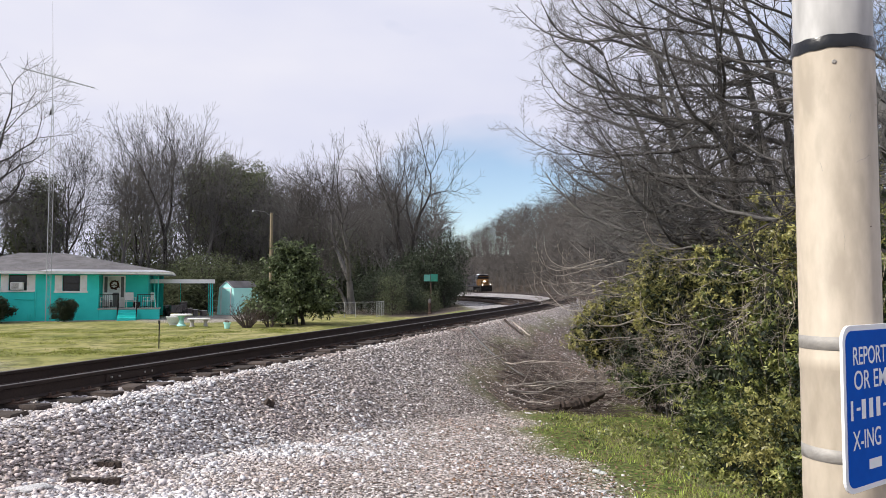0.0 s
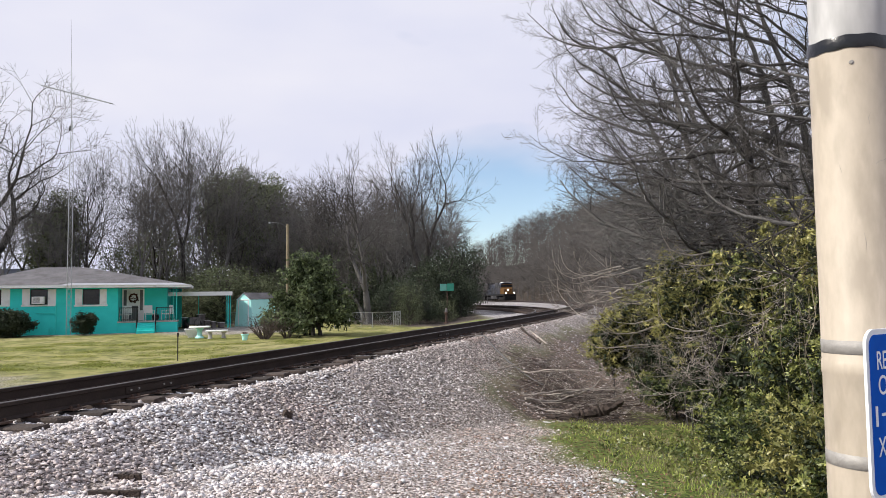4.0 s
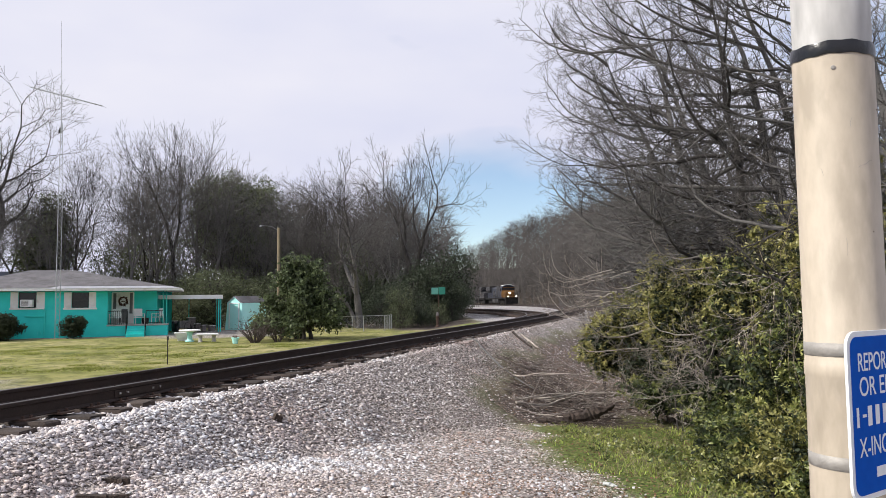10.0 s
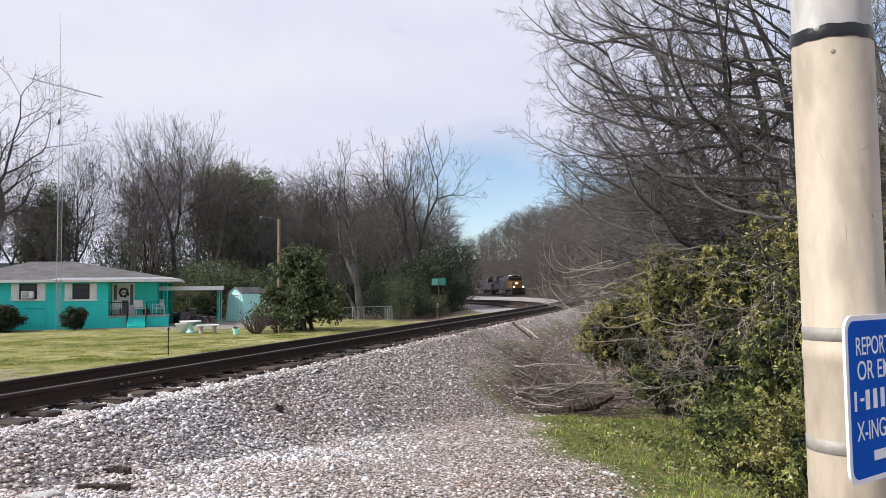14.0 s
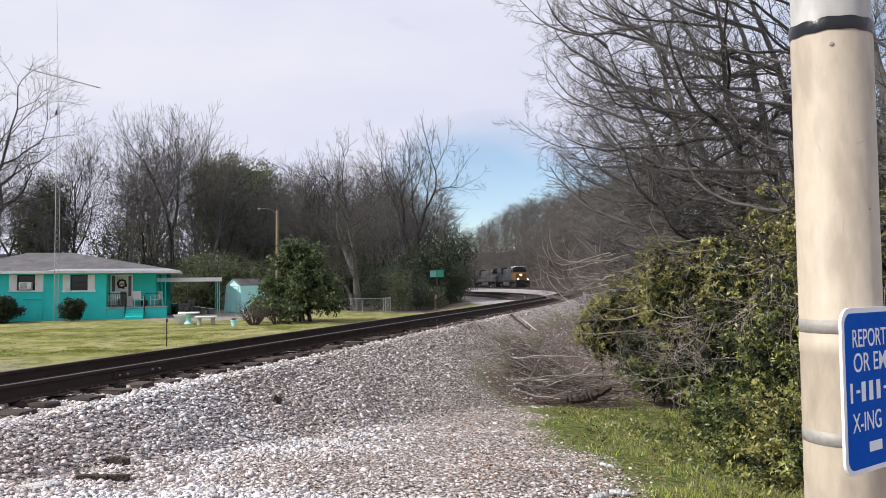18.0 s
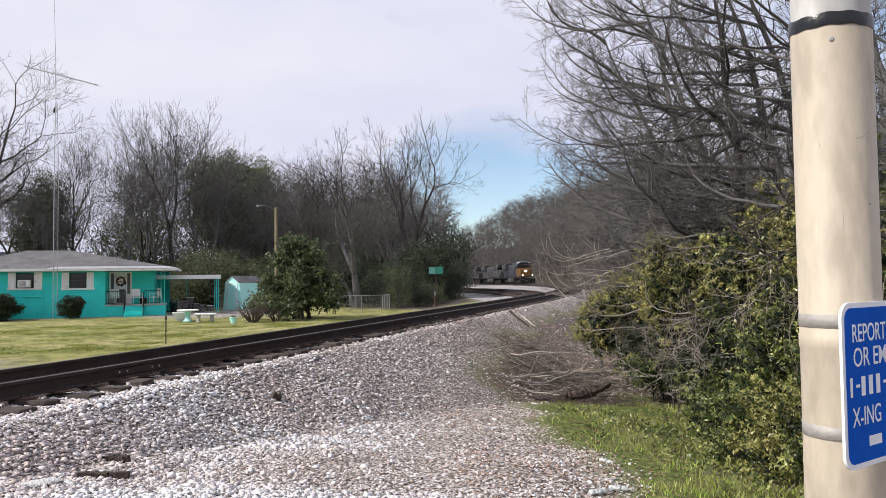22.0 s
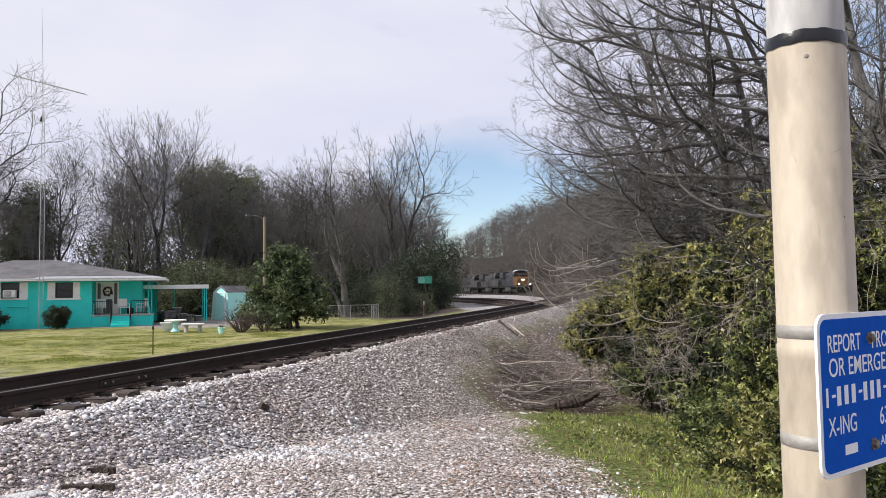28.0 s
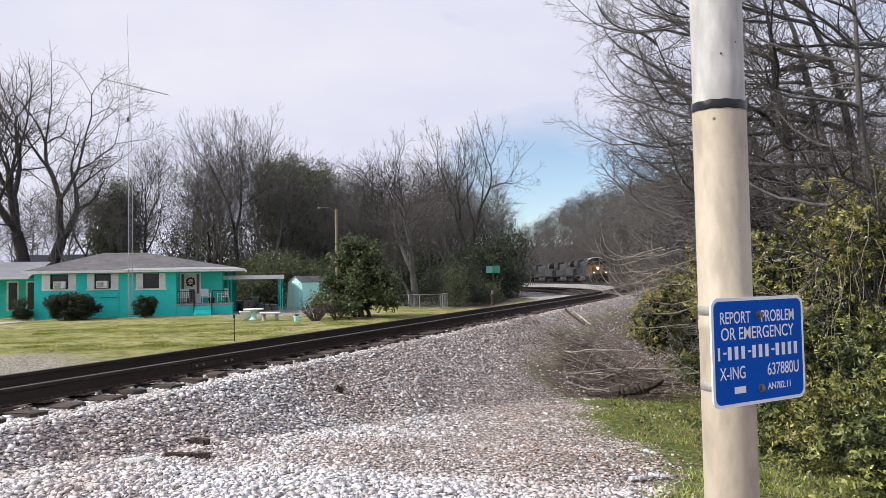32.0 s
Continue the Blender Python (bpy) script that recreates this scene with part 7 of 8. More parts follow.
# growth inside the thicket, its shade deepened by the dark leaf colour
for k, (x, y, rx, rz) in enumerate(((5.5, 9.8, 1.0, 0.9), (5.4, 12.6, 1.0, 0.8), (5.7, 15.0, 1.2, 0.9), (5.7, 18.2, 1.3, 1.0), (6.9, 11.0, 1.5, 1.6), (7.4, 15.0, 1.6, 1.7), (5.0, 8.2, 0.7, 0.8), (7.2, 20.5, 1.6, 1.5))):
    evergreen("evergreen_bush", 440 + k, put(x, y, 30 * k), rx, rz, 0.0, "dark green bush in the depth of the thicket", "leafdark_shade", 300, 13, 0.13, trunk=0.03, category="bush", group="thicket bushes", lumps=16, spray=0.26)

# dead grey boughs that sag out over the bushes, hung with fine twigs
for k, (x, y, z, n, ln) in enumerate(((5.6, 12.6, 1.9, 5, 2.5), (5.7, 14.2, 1.8, 5, 2.8), (5.8, 16.2, 2.0, 5, 2.9), (5.4, 10.9, 1.9, 3, 1.6), (6.2, 19.0, 2.2, 3, 2.6))):
    cr = random.Random(700 + k)
    ob = thing("dead_bough", put(x, y), "grey dead bough hung with tangled twigs over the bushes", "branch", "thicket boughs")
    fine = Twigs(3)
    for i in range(n):
        at = Vector((cr.uniform(-0.3, 0.4), cr.uniform(-0.7, 0.7), z + cr.uniform(-0.9, 1.1)))
        sweeping_limb(cr, ob, fine, at, math.pi + cr.gauss(0.15, 0.4), cr.uniform(-0.1, 0.35), ln * cr.uniform(0.6, 1.1), cr.uniform(0.008, 0.024), ("twigmid", "bark", "twigmid")[i % 3], cr.uniform(0.3, 0.8), cr.uniform(-0.3, 0.5), 2, 0.20, gap=0.34)
    fine.done("twig_mass", "twigpale" if k % 2 else "twigmid", ob, kind="stuff")

# vines hanging down the face of the thicket
for k, (x, y, n, mname) in enumerate(((4.6, 9.3, 15, "dryvine"), (4.8, 10.4, 20, "dryvine"), (5.2, 12.4, 14, "twigmid"), (4.7, 7.6, 9, "dryvine"), (5.0, 14.4, 14, "twigmid"), (5.0, 17.2, 12, "twigmid"))):
    cr = random.Random(300 + k)
    ob = thing("hanging_vine", put(x, y), "dry tan vine stems hanging in strands over the bushes" if mname == "dryvine" else "grey dry vine stems hanging over the bushes", "vine", "thicket vines")
    for i in range(n):
        px, py, top = cr.gauss(0, 0.38), cr.gauss(0, 0.38), cr.uniform(1.5, 3.3)
        drop, pts, sway = cr.uniform(0.45, 0.85), [], cr.uniform(0, 6.28)
        for j in range(13):
            t = j / 12
            px += 0.05 * math.sin(sway + 9 * t) + cr.uniform(-0.035, 0.03)
            py += 0.05 * math.cos(sway + 7 * t) + cr.uniform(-0.035, 0.03)
            pts.append((px, py, top * (1 - t * drop) + 0.05 + cr.uniform(-0.03, 0.03)))
        th = cr.uniform(0.002, 0.005)
        Shape().tube(pts, [th * (1 - 0.5 * j / 12) for j in range(13)], 4, cap=False).done("vine", mname, ob)

# ---- heap of cut branches on the bank ----
heap = thing("brush_heap", Matrix.Identity(4), "heap of dead cut branches lying on the bank", "brush heap")
cr = random.Random(9)
for i in range(56):
    x, y = cr.gauss(3.4, 0.7), min(max(cr.gauss(19.2, 1.9), 17.1), 23.0)
    if x < 1.7:
        x = 1.7 + cr.random()
    a = cr.uniform(-1.0, 1.75) + (math.pi if cr.random() < 0.4 else 0)
    ln = cr.uniform(1.1, 3.2)
    lift = cr.uniform(0.02, 0.20)
    r = 0.006 + 0.018 * cr.random() ** 2
    pts = []
    bend = cr.uniform(-1.3, 1.3)
    for j in range(6):
        t = j / 5
        qx, qy = x + math.cos(a + bend * t) * ln * (t - 0.5), y + math.sin(a + bend * t) * ln * (t - 0.5)
        pts.append((qx, qy, gz(qx, qy) + r + lift * (0.3 + t * 0.9) * (1 - 0.4 * t) + cr.uniform(-0.03, 0.07)))
    sh = Shape().tube(pts, [r * (1 - 0.7 * j / 5) for j in range(6)], 5)
    for j in range(cr.randrange(2, 6)):
        b = Vector(pts[cr.randrange(1, 5)])
        e = b + Vector((math.cos(a + cr.choice((-0.8, 0.8))) * ln * 0.3, math.sin(a + cr.choice((-0.8, 0.8))) * ln * 0.3, cr.uniform(-0.05, 0.12)))
        sh.tube([b, b.lerp(e, 0.5) + Vector((0, 0, 0.03)), e], [r * 0.5, r * 0.4, r * 0.15], 4, cap=False)
    sh.done("branch", ("twigpale", "twigmid", "twigred", "twigred", "twigred")[cr.randrange(5)], heap)


debris = Twigs(3)
for i in range(1500):
    x, y = min(cr.gauss(3.1, 0.85), 4.6), min(max(cr.gauss(19.2, 2.3), 15.9), 25.5)
    a, ln = cr.uniform(0, 6.28), cr.uniform(0.08, 0.5)
    lift, e = cr.random() ** 2 * 0.10, cr.uniform(-0.12, 0.2)
    p0, p1 = (x, y), (x + math.cos(a) * ln, y + math.sin(a) * ln)
    mid = ((p0[0] + p1[0]) / 2 + cr.uniform(-0.05, 0.05), (p0[1] + p1[1]) / 2 + cr.uniform(-0.05, 0.05))
    debris.add([(p0[0], p0[1], gz(*p0) + 0.01 + lift), (mid[0], mid[1], gz(*mid) + 0.03 + lift), (p1[0], p1[1], max(gz(*p1) + 0.005, gz(*p0) + lift + e * ln))], cr.uniform(0.003, 0.008), 0.002)
debris.done("twig_litter", "twigred", heap, "small brown broken twigs", kind="stuff")
boughs = Twigs(3)
for x, y, az, ln, r in ((1.7, 17.9, 0.25, 2.7, 0.032), (2.2, 18.6, -0.1, 2.6, 0.026), (2.3, 17.2, 0.5, 2.2, 0.024), (2.9, 19.6, -0.4, 2.2, 0.022), (1.9, 20.4, -0.3, 2.6, 0.024), (3.0, 17.0, 0.2, 1.6, 0.02), (2.6, 21.4, -0.5, 2.4, 0.02), (3.4, 18.4, 2.6, 1.7, 0.018), (1.2, 19.4, -0.15, 2.4, 0.022)):
    sweeping_limb(cr, heap, boughs, Vector((x, y, gz(x, y) + 0.04)), az, 0.10, ln, r, "twigpale" if ln > 2.5 else "twigmid", 0.05, 0.05, 1, 0.13, "branch")
boughs.done("twig_mass", "twigmid", heap, kind="stuff")


def fallen(name, pts, radii, material, label, category, rough=0.25):
    r = random.Random(len(pts) + int(1000 * abs(pts[0][0])))
    ob = thing(name, Matrix.Identity(4), label, category)
    path, rad = [], []
    for (a, b), (r0, r1) in zip(zip(pts, pts[1:]), zip(radii, radii[1:])):
        for j in range(6):
            t = j / 6
            x, y = a[0] + (b[0] - a[0]) * t, a[1] + (b[1] - a[1]) * t
            rr = (r0 + (r1 - r0) * t) * (1 + r.uniform(-rough, rough))
            path.append((x, y, gz(x, y) + rr * 0.55 + (a[2] + (b[2] - a[2]) * t)))
            rad.append(rr)
    sh = Shape().tube(path, rad, 9)
    sh.v = [(x + r.uniform(-0.02, 0.02) * rough * 4, y + r.uniform(-0.02, 0.02) * rough * 4, z + r.uniform(-0.02, 0.02) * rough * 4) for x, y, z in sh.v]
    sh.done("log_body", material, ob)
    return ob


fallen("rotten_log", [(2.0, 16.2, 0.0), (2.5, 16.3, 0.02), (2.75, 16.35, 0.06), (3.1, 16.4, 0.12), (3.35, 16.4, 0.24), (3.75, 16.5, 0.46)], [0.03, 0.08, 0.11, 0.13, 0.10, 0.03], "bark_log", "dark rotten log at the edge of the brush heap", "log", 0.26)
fallen("fallen_pole", [(3.1, 28.4, 0.02), (3.6, 26.7, 0.05)], [0.030, 0.024], "twigpale", "pale broken pole lying on the bank", "log", 0.08)
fallen("fallen_pole", [(2.7, 27.9, 0.02), (3.3, 26.1, 0.02)], [0.045, 0.035], "bark_log", "dark broken pole lying on the bank", "log", 0.1)
fallen("fallen_branch", [(0.8, 24.0, 0), (1.6, 20.8, 0.03), (2.6, 19.2, 0.12)], [0.03, 0.025, 0.012], "bark", "bent bare branch lying on the ballast slope", "branch", 0.1)
fallen("fallen_branch", [(1.7, 17.6, 0.02), (2.5, 18.2, 0.12), (3.6, 19.6, 0.3), (4.2, 21.0, 0.4)], [0.035, 0.035, 0.025, 0.01], "twigpale", "long pale dead branch in the brush heap", "branch", 0.1)


def scrap(x, y, turn, length, w, h, label, seed):
    """A splintered piece of an old tie lying flat on the stones."""
    r = random.Random(seed)
    ob = thing("wood_scrap", put(x, y, turn, 0.022), label, "wood scrap", "tie scraps")
    sh = Shape()
    n = 5
    for k in range(n):
        a, b = -length / 2 + length * k / n, -length / 2 + length * (k + 1) / n
        e = w * (0.5 - 0.22 * abs(k - 1.5) / 3) + r.uniform(-0.006, 0.006)
        sh.box(a - 0.004 * (k > 0), -e, -0.03, b, e * r.uniform(0.7, 1.0), h * r.uniform(0.75, 1.1), c=0.004)
    sh.v = [(a + r.uniform(-0.008, 0.008), b + r.uniform(-0.006, 0.006), c + r.uniform(-0.005, 0.005)) for a, b, c in sh.v]
    sh.done("board", "bark_log", ob)


scrap(-3.02, 7.0, 2, 0.44, 0.075, 0.035, "splintered dark tie fragment on the ballast", 1)
scrap(-3.12, 7.5, -8, 0.26, 0.08, 0.045, "small dark wood scrap on the ballast", 2)
fallen("wood_scrap", [(-2.35, 10.62, 0), (-2.24, 10.68, 0.01)], [0.06, 0.05], "bark_log", "dark lump lying on the ballast", "wood scrap", 0.3)


# ---- train ----
def wheelset(sh_parent, y, n):
    for sx in (-1, 1):
        Shape().lathe([(0.10, -0.07), (0.50, -0.06), (0.50, 0.04), (0.55, 0.05), (0.55, 0.08), (0.10, 0.09)], 18, pose(sx * 0.75, y, 0.50) @ pose(0, 0, 0, 0, -90 * sx, 0)).done("wheel", "locoblack", sh_parent)


def truck(parent, y0, axles, gap):
    half = gap * (axles - 1) / 2
    fr = Shape()
    for sx in (-1, 1):
        fr.prism([(-half - 0.6, 0.55), (-half - 0.3, 0.35), (half + 0.3, 0.35), (half + 0.6, 0.55), (half + 0.5, 0.95), (-half - 0.5, 0.95)], "x", sx * 0.98 - 0.07, sx * 0.98 + 0.07)
    fr.box(-0.9, -0.3, 0.5, 0.9, 0.3, 0.95)
    fr.v = [(x, y + y0, z) for x, y, z in fr.v]
    t = fr.done("truck", "locoblack", parent, "black wheel truck")
    for k in range(axles):
        wheelset(t, y0 - half + k * gap, k)
    return t


def locomotive(lead, label):
    e = thing("locomotive", Matrix.Identity(4), label, "locomotive", "freight train")
    L = 11.1
    body = "locogrey" if not lead else "locoblue"
    Shape().box(-1.5, -L, 1.25, 1.5, L, 1.62, c=0.03).done("frame_deck", "locoblack", e)
    Shape().prism([(-1.35, 0.45), (1.35, 0.45), (1.5, 0.8), (1.5, 1.25), (-1.5, 1.25), (-1.5, 0.8)], "y", -3.0, 3.2).done("fuel_tank", "locogrey", e, "grimy grey fuel tank")
    truck(e, 6.7, 3, 2.05)
    truck(e, -6.7, 3, 2.05)
    # long hood
    Shape().prism([(-1.0, 1.62), (1.0, 1.62), (1.0, 3.9), (0.8, 4.25), (-0.8, 4.25), (-1.0, 3.9)], "y", -L + 0.7, 5.2).done("long_hood", body, e, "dark hood" if lead else "faded grey hood")
    Shape().prism([(-1.0, 2.9), (1.0, 2.9), (1.52, 3.5), (1.52, 4.25), (1.25, 4.5), (-1.25, 4.5), (-1.52, 4.25), (-1.52, 3.5)], "y", -L + 0.9, -L + 5.2).done("radiator", "locogrey", e, "flared grey radiator section")
    Shape().box(-1.12, 0.2, 3.2, 1.12, 3.2, 4.55, c=0.12).done("brake_grid_box", "locogrey", e)
    Shape().box(-0.7, -3.5, 4.25, 0.7, -0.6, 4.62, c=0.08).done("exhaust_housing", "locoblack", e)
    for k in range(9):
        y = -5.2 + k * 1.1
        for sx in (-1, 1):
            Shape().box(sx * 1.005 - 0.012, y, 1.75, sx * 1.005 + 0.012, y + 0.95, 3.3).done("hood_door", "locogrey" if (k + (not lead)) % 3 else "locoblue", e)
    for y in (-9.7, -8.2, -7.0):
        Shape().lathe([(0.62, 4.5), (0.62, 4.62), (0.5, 4.66)], 14, pose(0, y, 0)).done("roof_fan", "locoblack", e)
    # cab and nose
    cab = Shape().prism([(-1.53, 1.62), (1.53, 1.62), (1.53, 3.9), (1.25, 4.42), (0.6, 4.6), (-0.6, 4.6), (-1.25, 4.42), (-1.53, 3.9)], "y", 5.2, 7.75).done("cab", body if not lead else "locoblue", e)
    Shape().prism([(-1.25, 4.43), (-0.6, 4.61), (0.6, 4.61), (1.25, 4.43), (1.25, 4.50), (0.6, 4.69), (-0.6, 4.69), (-1.25, 4.50)], "y", 5.15, 7.8).done("cab_roof", "white" if lead else "locogrey", cab, "pale weathered cab roof")
    nose_m = "locoyellow" if lead else "locogrey"
    Shape().add([(-1.50, 7.752, 1.64), (1.50, 7.752, 1.64), (1.50, 7.752, 3.30), (-1.50, 7.752, 3.30), (-1.15, 9.3, 1.64), (1.15, 9.3, 1.64), (1.0, 9.15, 2.95), (-1.0, 9.15, 2.95)],
                [(0, 1, 2, 3), (4, 7, 6, 5), (0, 4, 5, 1), (3, 2, 6, 7), (1, 5, 6, 2), (0, 3, 7, 4)]).done("nose", nose_m, e, "yellow nose" if lead else "grey nose")
    Shape().box(-1.52, 7.752, 3.30, 1.52, 7.79, 3.42).box(-1.52, 7.752, 3.98, 1.30, 7.79, 4.10).done("windscreen_surround", nose_m, cab)
    for x0, x1 in ((-1.35, -0.12), (0.12, 1.35)):
        Shape().box(x0, 7.753, 3.42, x1, 7.775, 3.98).done("windscreen", "glass", cab)
    for sx in (-1, 1):
        Shape().box(sx * 1.535 - 0.01, 5.7, 3.15, sx * 1.535 + 0.01, 7.2, 3.85).done("side_window", "glass", cab)
        if lead:
            Shape().box(sx * 1.535 - 0.006, 6.9, 1.7, sx * 1.535 + 0.006, 7.74, 3.1).done("yellow_side", "locoyellow", cab)
    Shape().box(-0.34, 7.76, 4.10, 0.34, 7.86, 4.40, c=0.03).done("number_board", "locoblack", cab)
    Shape().prism([(-1.45, 0.15), (1.45, 0.15), (1.5, 1.25), (-1.5, 1.25)], "y", 10.75, 11.15).done("pilot", "locoblack", e, "black pilot plate with plough")
    Shape().box(-0.15, 11.1, 0.75, 0.15, 11.5, 1.0).done("coupler", "locoblack", e)
    Shape().box(-1.5, 9.3, 1.62, 1.5, 11.1, 1.66).done("front_platform", "locoblack", e)
    for sx in (-1, 1):
        Shape().box(sx * 1.2 - 0.3, 10.2, 0.3, sx * 1.2 + 0.3, 11.0, 1.25).done("step_well", "locoblack", e)
        hr = Shape()
        pts = [(sx * 1.48, y, 2.65) for y in np.linspace(-10.8, 5.0, 12)]
        hr.tube(pts, 0.025, 4)
        for y in np.linspace(-10.8, 5.0, 12):
            hr.tube([(sx * 1.48, y, 1.62), (sx * 1.48, y, 2.65)], 0.02, 4)
        hr.tube([(sx * 1.4, 9.4, 1.66), (sx * 1.4, 9.4, 2.7), (sx * 1.4, 11.0, 2.7), (sx * 1.4, 11.05, 1.66)], 0.025, 4)
        hr.done("handrail", "locogrey", e)
    if lead:
        Shape().lathe([(0.12, 0), (0.13, 0.05), (0.09, 0.07)], 14, pose(-0.095, 9.17, 2.72) @ pose(0, 0, 0, -84, 0, 0)).done("headlight", "lamp", e, "lit headlight")
        Shape().lathe([(0.12, 0), (0.13, 0.05), (0.09, 0.07)], 14, pose(0.095, 9.17, 2.72) @ pose(0, 0, 0, -84, 0, 0)).done("headlight", "lamp", e, "lit headlight")
        for sx in (-1, 1):
            Shape().lathe([(0.10, 0), (0.11, 0.05), (0.07, 0.07)], 14, pose(sx * 1.05, 11.0, 1.85) @ pose(0, 0, 0, -90, 0, 0)).done("ditch_light", "lamp", e, "lit ditch light")
            Shape().box(sx * 1.05 - 0.16, 10.85, 1.66, sx * 1.05 + 0.16, 11.0, 2.02).done("light_bracket", "locoblack", e)
    return e


def hopper():
    e = thing("hopper_wagon", Matrix.Identity(4), "black open-top hopper wagon behind the locomotives", "wagon", "freight train")
    Shape().prism([(-6.6, 1.9), (-5.0, 1.0), (5.0, 1.0), (6.6, 1.9), (6.6, 3.7), (-6.6, 3.7)], "x", -1.45, 1.45).done("wagon_body", "carblack", e)
    Shape().box(-1.55, -6.7, 3.65, 1.55, 6.7, 3.82, c=0.03).done("top_chord", "carblack", e)
    for k in range(12):
        y = -6.0 + k * 12.0 / 11
        for sx in (-1, 1):
            Shape().box(sx * 1.5 - 0.06, y - 0.06, 1.4, sx * 1.5 + 0.06, y + 0.06, 3.65).done("rib", "carblack", e)
    Shape().box(-1.4, -7.2, 0.95, 1.4, 7.2, 1.15).done("sill", "locoblack", e)
    truck(e, 5.2, 2, 1.75)
    truck(e, -5.2, 2, 1.75)
    return e


consist = [(locomotive(True, "leading diesel locomotive with a yellow nose and lit headlights"), 11.2, 6.7)]
second = locomotive(False, "grimy grey diesel locomotive coupled behind the leader")
consist.append((second, 11.2, 6.7))
for k in range(2):
    consist.append((copy_thing(second, Matrix.Identity(4)), 11.2, 6.7))
hop = hopper()
consist.append((hop, 7.4, 5.2))
for k in range(6):
    consist.append((copy_thing(hop, Matrix.Identity(4)), 7.4, 5.2))


def rail_point(s):
    p, d, nr = track(s)
    return Vector((p.x, p.y, track_z(s)))


def vehicle_pose(s_mid, half):
    """Standing on the line with its trucks half apart, nose towards the viewer."""
    a, b = rail_point(s_mid - half), rail_point(s_mid + half)
    fw = (a - b).normalized()
    rt = fw.cross(Vector((0, 0, 1))).normalized()
    up = rt.cross(fw)
    c = (a + b) / 2
    return Matrix(((rt.x, fw.x, up.x, c.x), (rt.y, fw.y, up.y, c.y), (rt.z, fw.z, up.z, c.z), (0, 0, 0, 1)))


def nose_s(t):
    return 169.15 - 1.932 * t + 0.00666 * t * t


# ---- grass, weeds, fallen leaves, litter ----
def blades(name, x, y, h, w, seed, material, label, lean=0.45):
    r = np.random.default_rng(seed)
    n = len(x)
    z = ground_z(x, y) - 0.01
    a = r.uniform(0, 2 * np.pi, n)
    hh = h * r.uniform(0.5, 1.3, n)
    ww = w * r.uniform(0.6, 1.3, n)
    bx, by = np.cos(a) * ww, np.sin(a) * ww
    lx, ly = r.normal(0, lean, n) * hh, r.normal(0, lean, n) * hh
    v = np.stack([np.stack([x - bx, y - by, z], 1), np.stack([x + bx, y + by, z], 1), np.stack([x + lx * 0.4 + bx * 0.7, y + ly * 0.4 + by * 0.7, z + hh * 0.6], 1),
                  np.stack([x + lx * 0.4 - bx * 0.7, y + ly * 0.4 - by * 0.7, z + hh * 0.6], 1), np.stack([x + lx, y + ly, z + hh], 1)], 1).reshape(-1, 3)
    o = 5 * np.arange(n)[:, None]
    f = np.concatenate([o + [0, 1, 2], o + [0, 2, 3], o + [3, 2, 4]])
    tagged(new(name, grid_mesh(name, v, f, M[material])), label, "grass", kind="stuff")


r = np.random.default_rng(12)
n = 130000
x, y = r.uniform(0.5, 8, n), 5.0 * 3.4 ** r.uniform(0, 1, n)
mo = ground_weights(x, y)[2]
keep = mo * (0.30 + 0.8 * waves(x, y, 1.6) + 0.5 * waves(x + 5, y, 4.0)) > r.uniform(0.1, 1.0, n)
x, y = x[keep], y[keep]
pick = r.uniform(0, 1, len(x)) < 0.64
blades("grass", x[pick], y[pick], 0.075, 0.0045, 13, "grassblade", "bright green new grass at the foot of the thicket")
blades("dry_grass", x[~pick], y[~pick], 0.11, 0.003, 14, "straw", "dry straw among the new grass", 0.8)

# low broad-leaved weeds between the grass and the bushes
n = 5200
x, y = r.uniform(1.2, 6, n), 5.6 * 2.6 ** r.uniform(0, 1, n)
mo = ground_weights(x, y)[2]
near = step(rail_coords(x, y)[1] - np.interp(y, [6, 8.4, 10.5, 13, 15.3], [7.6, 7.0, 6.3, 5.3, 4.4]), -0.2, 1.6)
keep = mo * near * (0.55 + 0.6 * waves(x + 2, y, 1.7)) > r.uniform(0.15, 1.0, n)
x, y = x[keep], y[keep]
v, f = leaf_sprays(np.stack([x, y, ground_z(x, y) + 0.005], 1), 7, 0.058, 0.12, r, -0.4, 0.2)
tagged(new("weeds", grid_mesh("weeds", v, f, M["leafmix"])), "low green weeds at the foot of the thicket", "weeds", kind="stuff")

# ragged verge
n = 60000
x, y = r.uniform(-18, 4, n), r.uniform(13, 46, n)
s_, d_ = rail_coords(x, y)
keep = (d_ < -2.6) & (d_ > -7.0) & (s_ < 27) & (0.9 - 0.22 * (-d_ - 2.6) + 0.9 * waves(x, y, 0.9) + 0.4 * waves(x, y, 2.7) > r.uniform(0.1, 1.5, n))
blades("verge_grass", x[keep], y[keep], 0.10, 0.012, 16, "grassblade", "ragged green grass along the ballast's edge", 0.6)
# greener patches standing in the yellowed lawn
cx, cy = r.uniform(-21, -6, 70), r.uniform(21, 36, 70)
size = r.uniform(0.18, 0.6, 70)
x, y = np.repeat(cx, 420) + r.normal(0, 1, 70 * 420) * np.repeat(size, 420), np.repeat(cy, 420) + r.normal(0, 0.8, 70 * 420) * np.repeat(size, 420)
keep = rail_coords(x, y)[1] < -3.5
blades("lawn_patches", x[keep], y[keep], 0.05, 0.012, 17, "tuft", "greener patches in the yellowed lawn", 1.0)

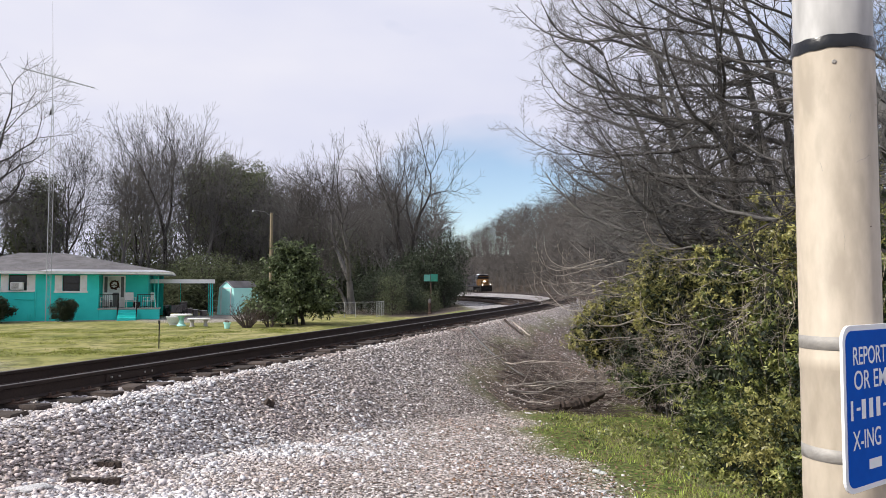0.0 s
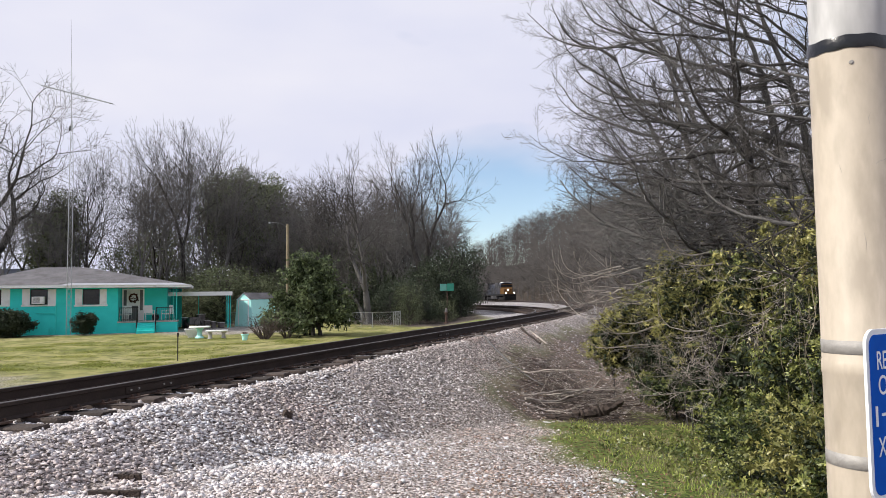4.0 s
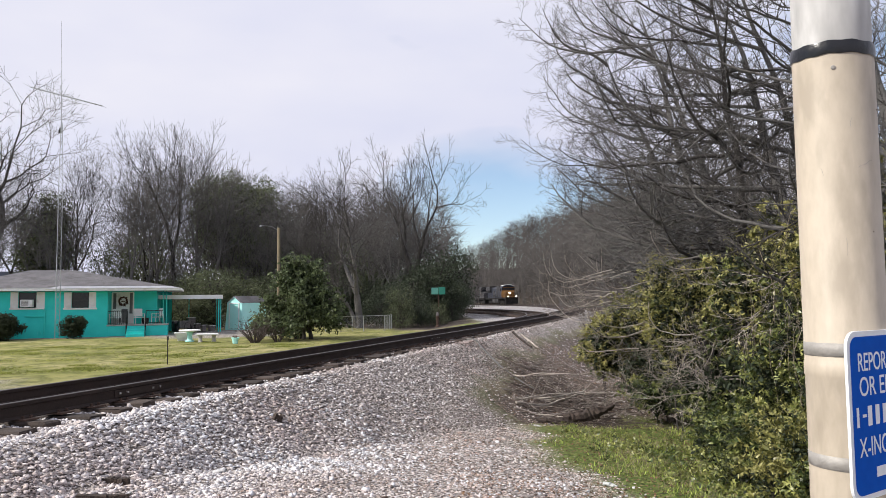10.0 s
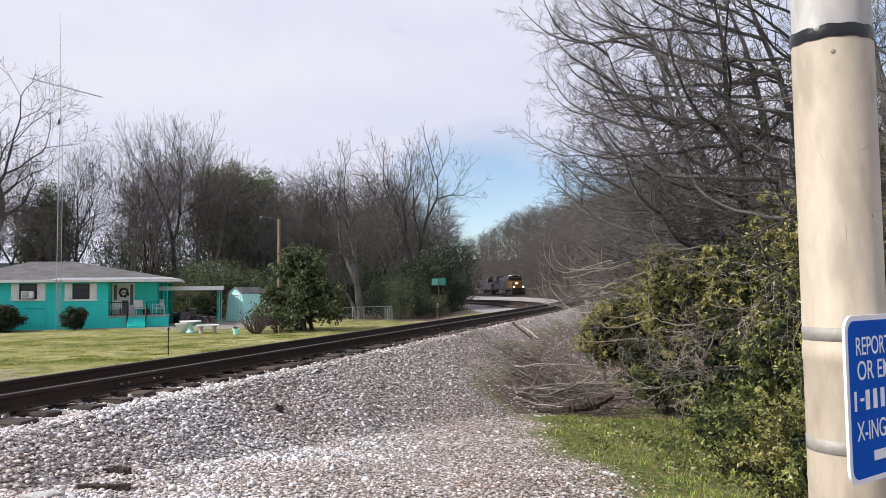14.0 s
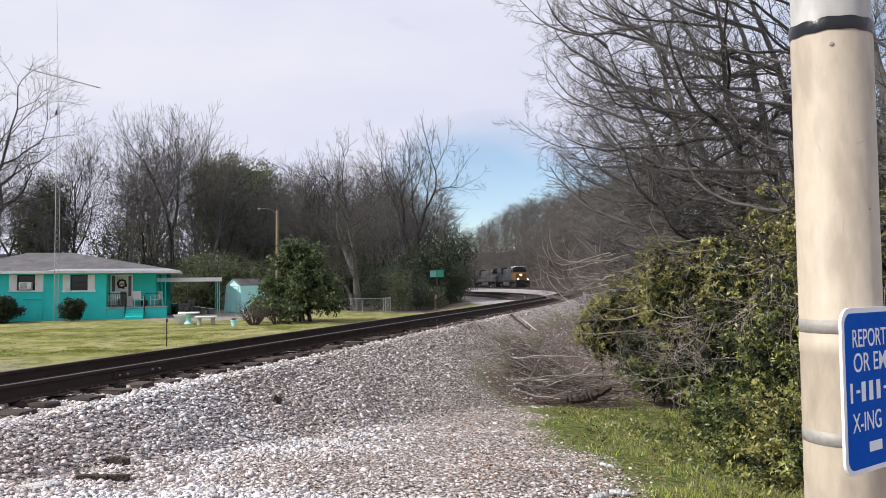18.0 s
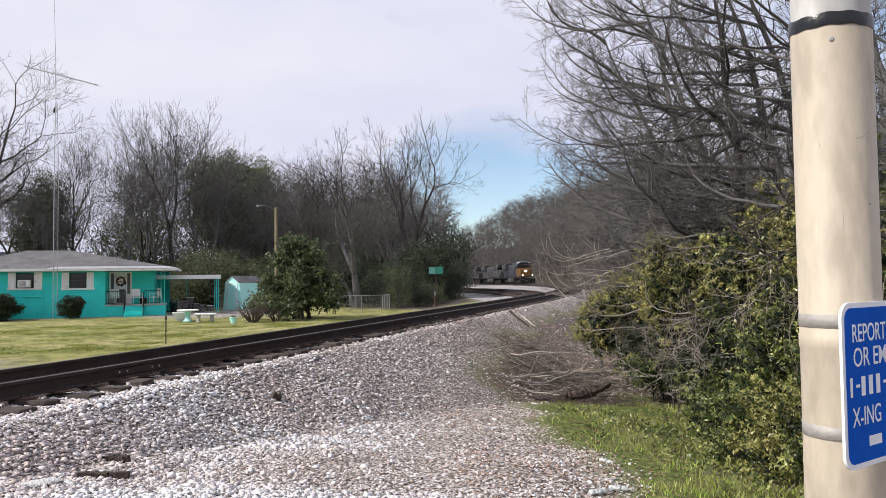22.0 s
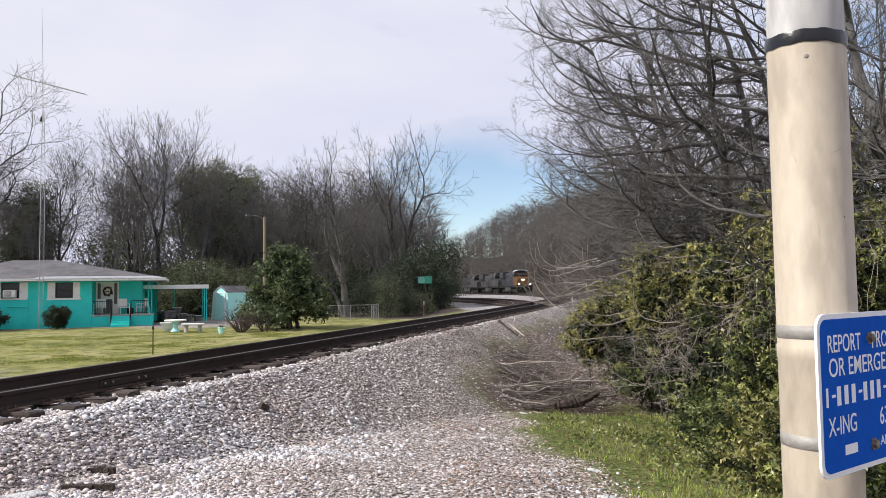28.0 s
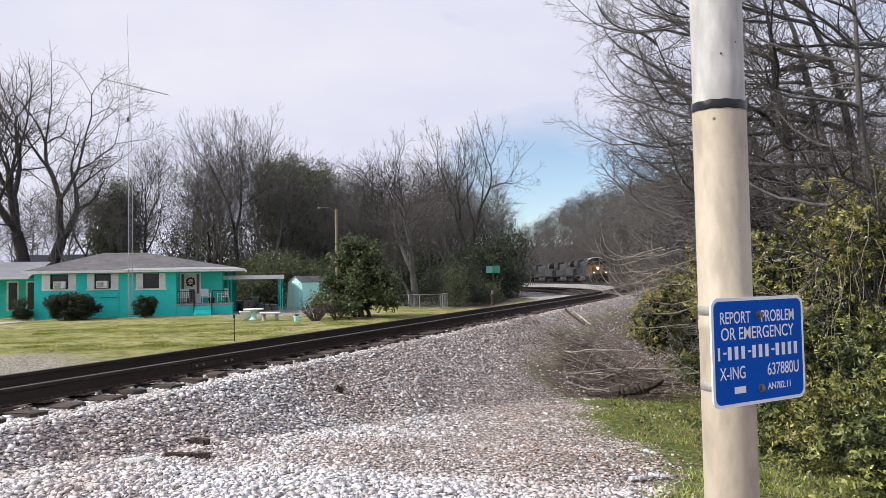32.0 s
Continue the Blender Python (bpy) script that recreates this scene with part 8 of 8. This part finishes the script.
# dead leaves
n = 42000
x, y = r.uniform(0, 7, n), 5.4 * 5.5 ** r.uniform(0, 1, n)
g, li, mo = ground_weights(x, y)
band = 0.5 * step(rail_coords(x, y)[1] + 0.5 * waves(x, y, 2.0), 4.4, 6.2)
keep = (np.maximum(np.maximum(li, 0.65 * mo), band) > r.uniform(0.1, 1.1, n))
x, y = x[keep], y[keep]
v, f = leaf_quads(np.stack([x, y, ground_z(x, y) + 0.012], 1), 0.012, 1, 0.034, r, 0.35)
tagged(new("leaf_litter", grid_mesh("leaf_litter", v, f, M["deadleaf"])), "brown dead leaves scattered on the bank", "leaf litter", kind="stuff")

# pale slabs and litter
def lump(name, x, y, size, flat, material, label, category, seed):
    v, f = stone_field(np.zeros((1, 3)), np.array([1.0]), seed)
    me = grid_mesh(name, v, f, M[material])
    ob = new(name, me)
    ob.matrix_basis = pose(x, y, gz(x, y) + size * flat * 0.4, 0, 0, seed * 40) @ Matrix.Diagonal((size, size * 0.75, size * flat, 1))
    return tagged(ob, label, category, "pale slabs")


for k, (x, y, sz) in enumerate(((-3.30, 6.52, 0.10), (-3.12, 6.60, 0.08), (-5.0, 7.9, 0.10), (-2.5, 8.5, 0.11), (1.62, 7.9, 0.07), (-2.9, 7.1, 0.09), (1.9, 15.6, 0.08))):
    lump("pale_slab", x, y, sz, 0.30, "slab", "flat pale chunk of limestone on the gravel", "stone", 60 + k)

def bottle(x, y, turn, label, tint, scale=1.0):
    bt = thing("plastic_bottle", put(x, y, turn, 0.032 * scale) @ pose(0, 0, 0, 90, 0, 0) @ Matrix.Scale(scale, 4), label, "bottle", "litter")
    body = Shape().lathe([(0.026, -0.09), (0.032, -0.082), (0.031, -0.06), (0.026, -0.045), (0.030, -0.03), (0.024, -0.012), (0.030, 0.008), (0.027, 0.024), (0.032, 0.042), (0.027, 0.068), (0.012, 0.10)], 12)
    r = random.Random(int(turn))
    body.v = [(x * k, y * k * 0.8, z) for x, y, z in body.v for k in (r.uniform(0.72, 1.06),)]
    body.done("bottle_body", "plastic", bt)
    Shape().lathe([(0.014, 0.10), (0.014, 0.118)], 10).done("cap", tint, bt)
    Shape().lathe([(0.0325, -0.01), (0.033, 0.014)], 12).done("paper_label", tint, bt)


bottle(1.78, 8.75, 40, "crushed clear plastic bottle on the grass", "plastic", 0.9)
bottle(1.56, 7.30, 70, "clear plastic bottle lying on the gravel", "plastic", 1.0)
bottle(1.36, 7.22, 110, "dented clear plastic bottle on the gravel", "plastic", 1.1)


def motions():
    """The train rolls slowly along the line for the whole clip."""
    back = 0.0
    for ob, half, bogie in consist:
        rows = [(t, vehicle_pose(nose_s(t) + back + half, bogie)) for t in range(0, 33, 4)]
        walk(ob, rows)
        back += 2 * half + 0.9


motions()
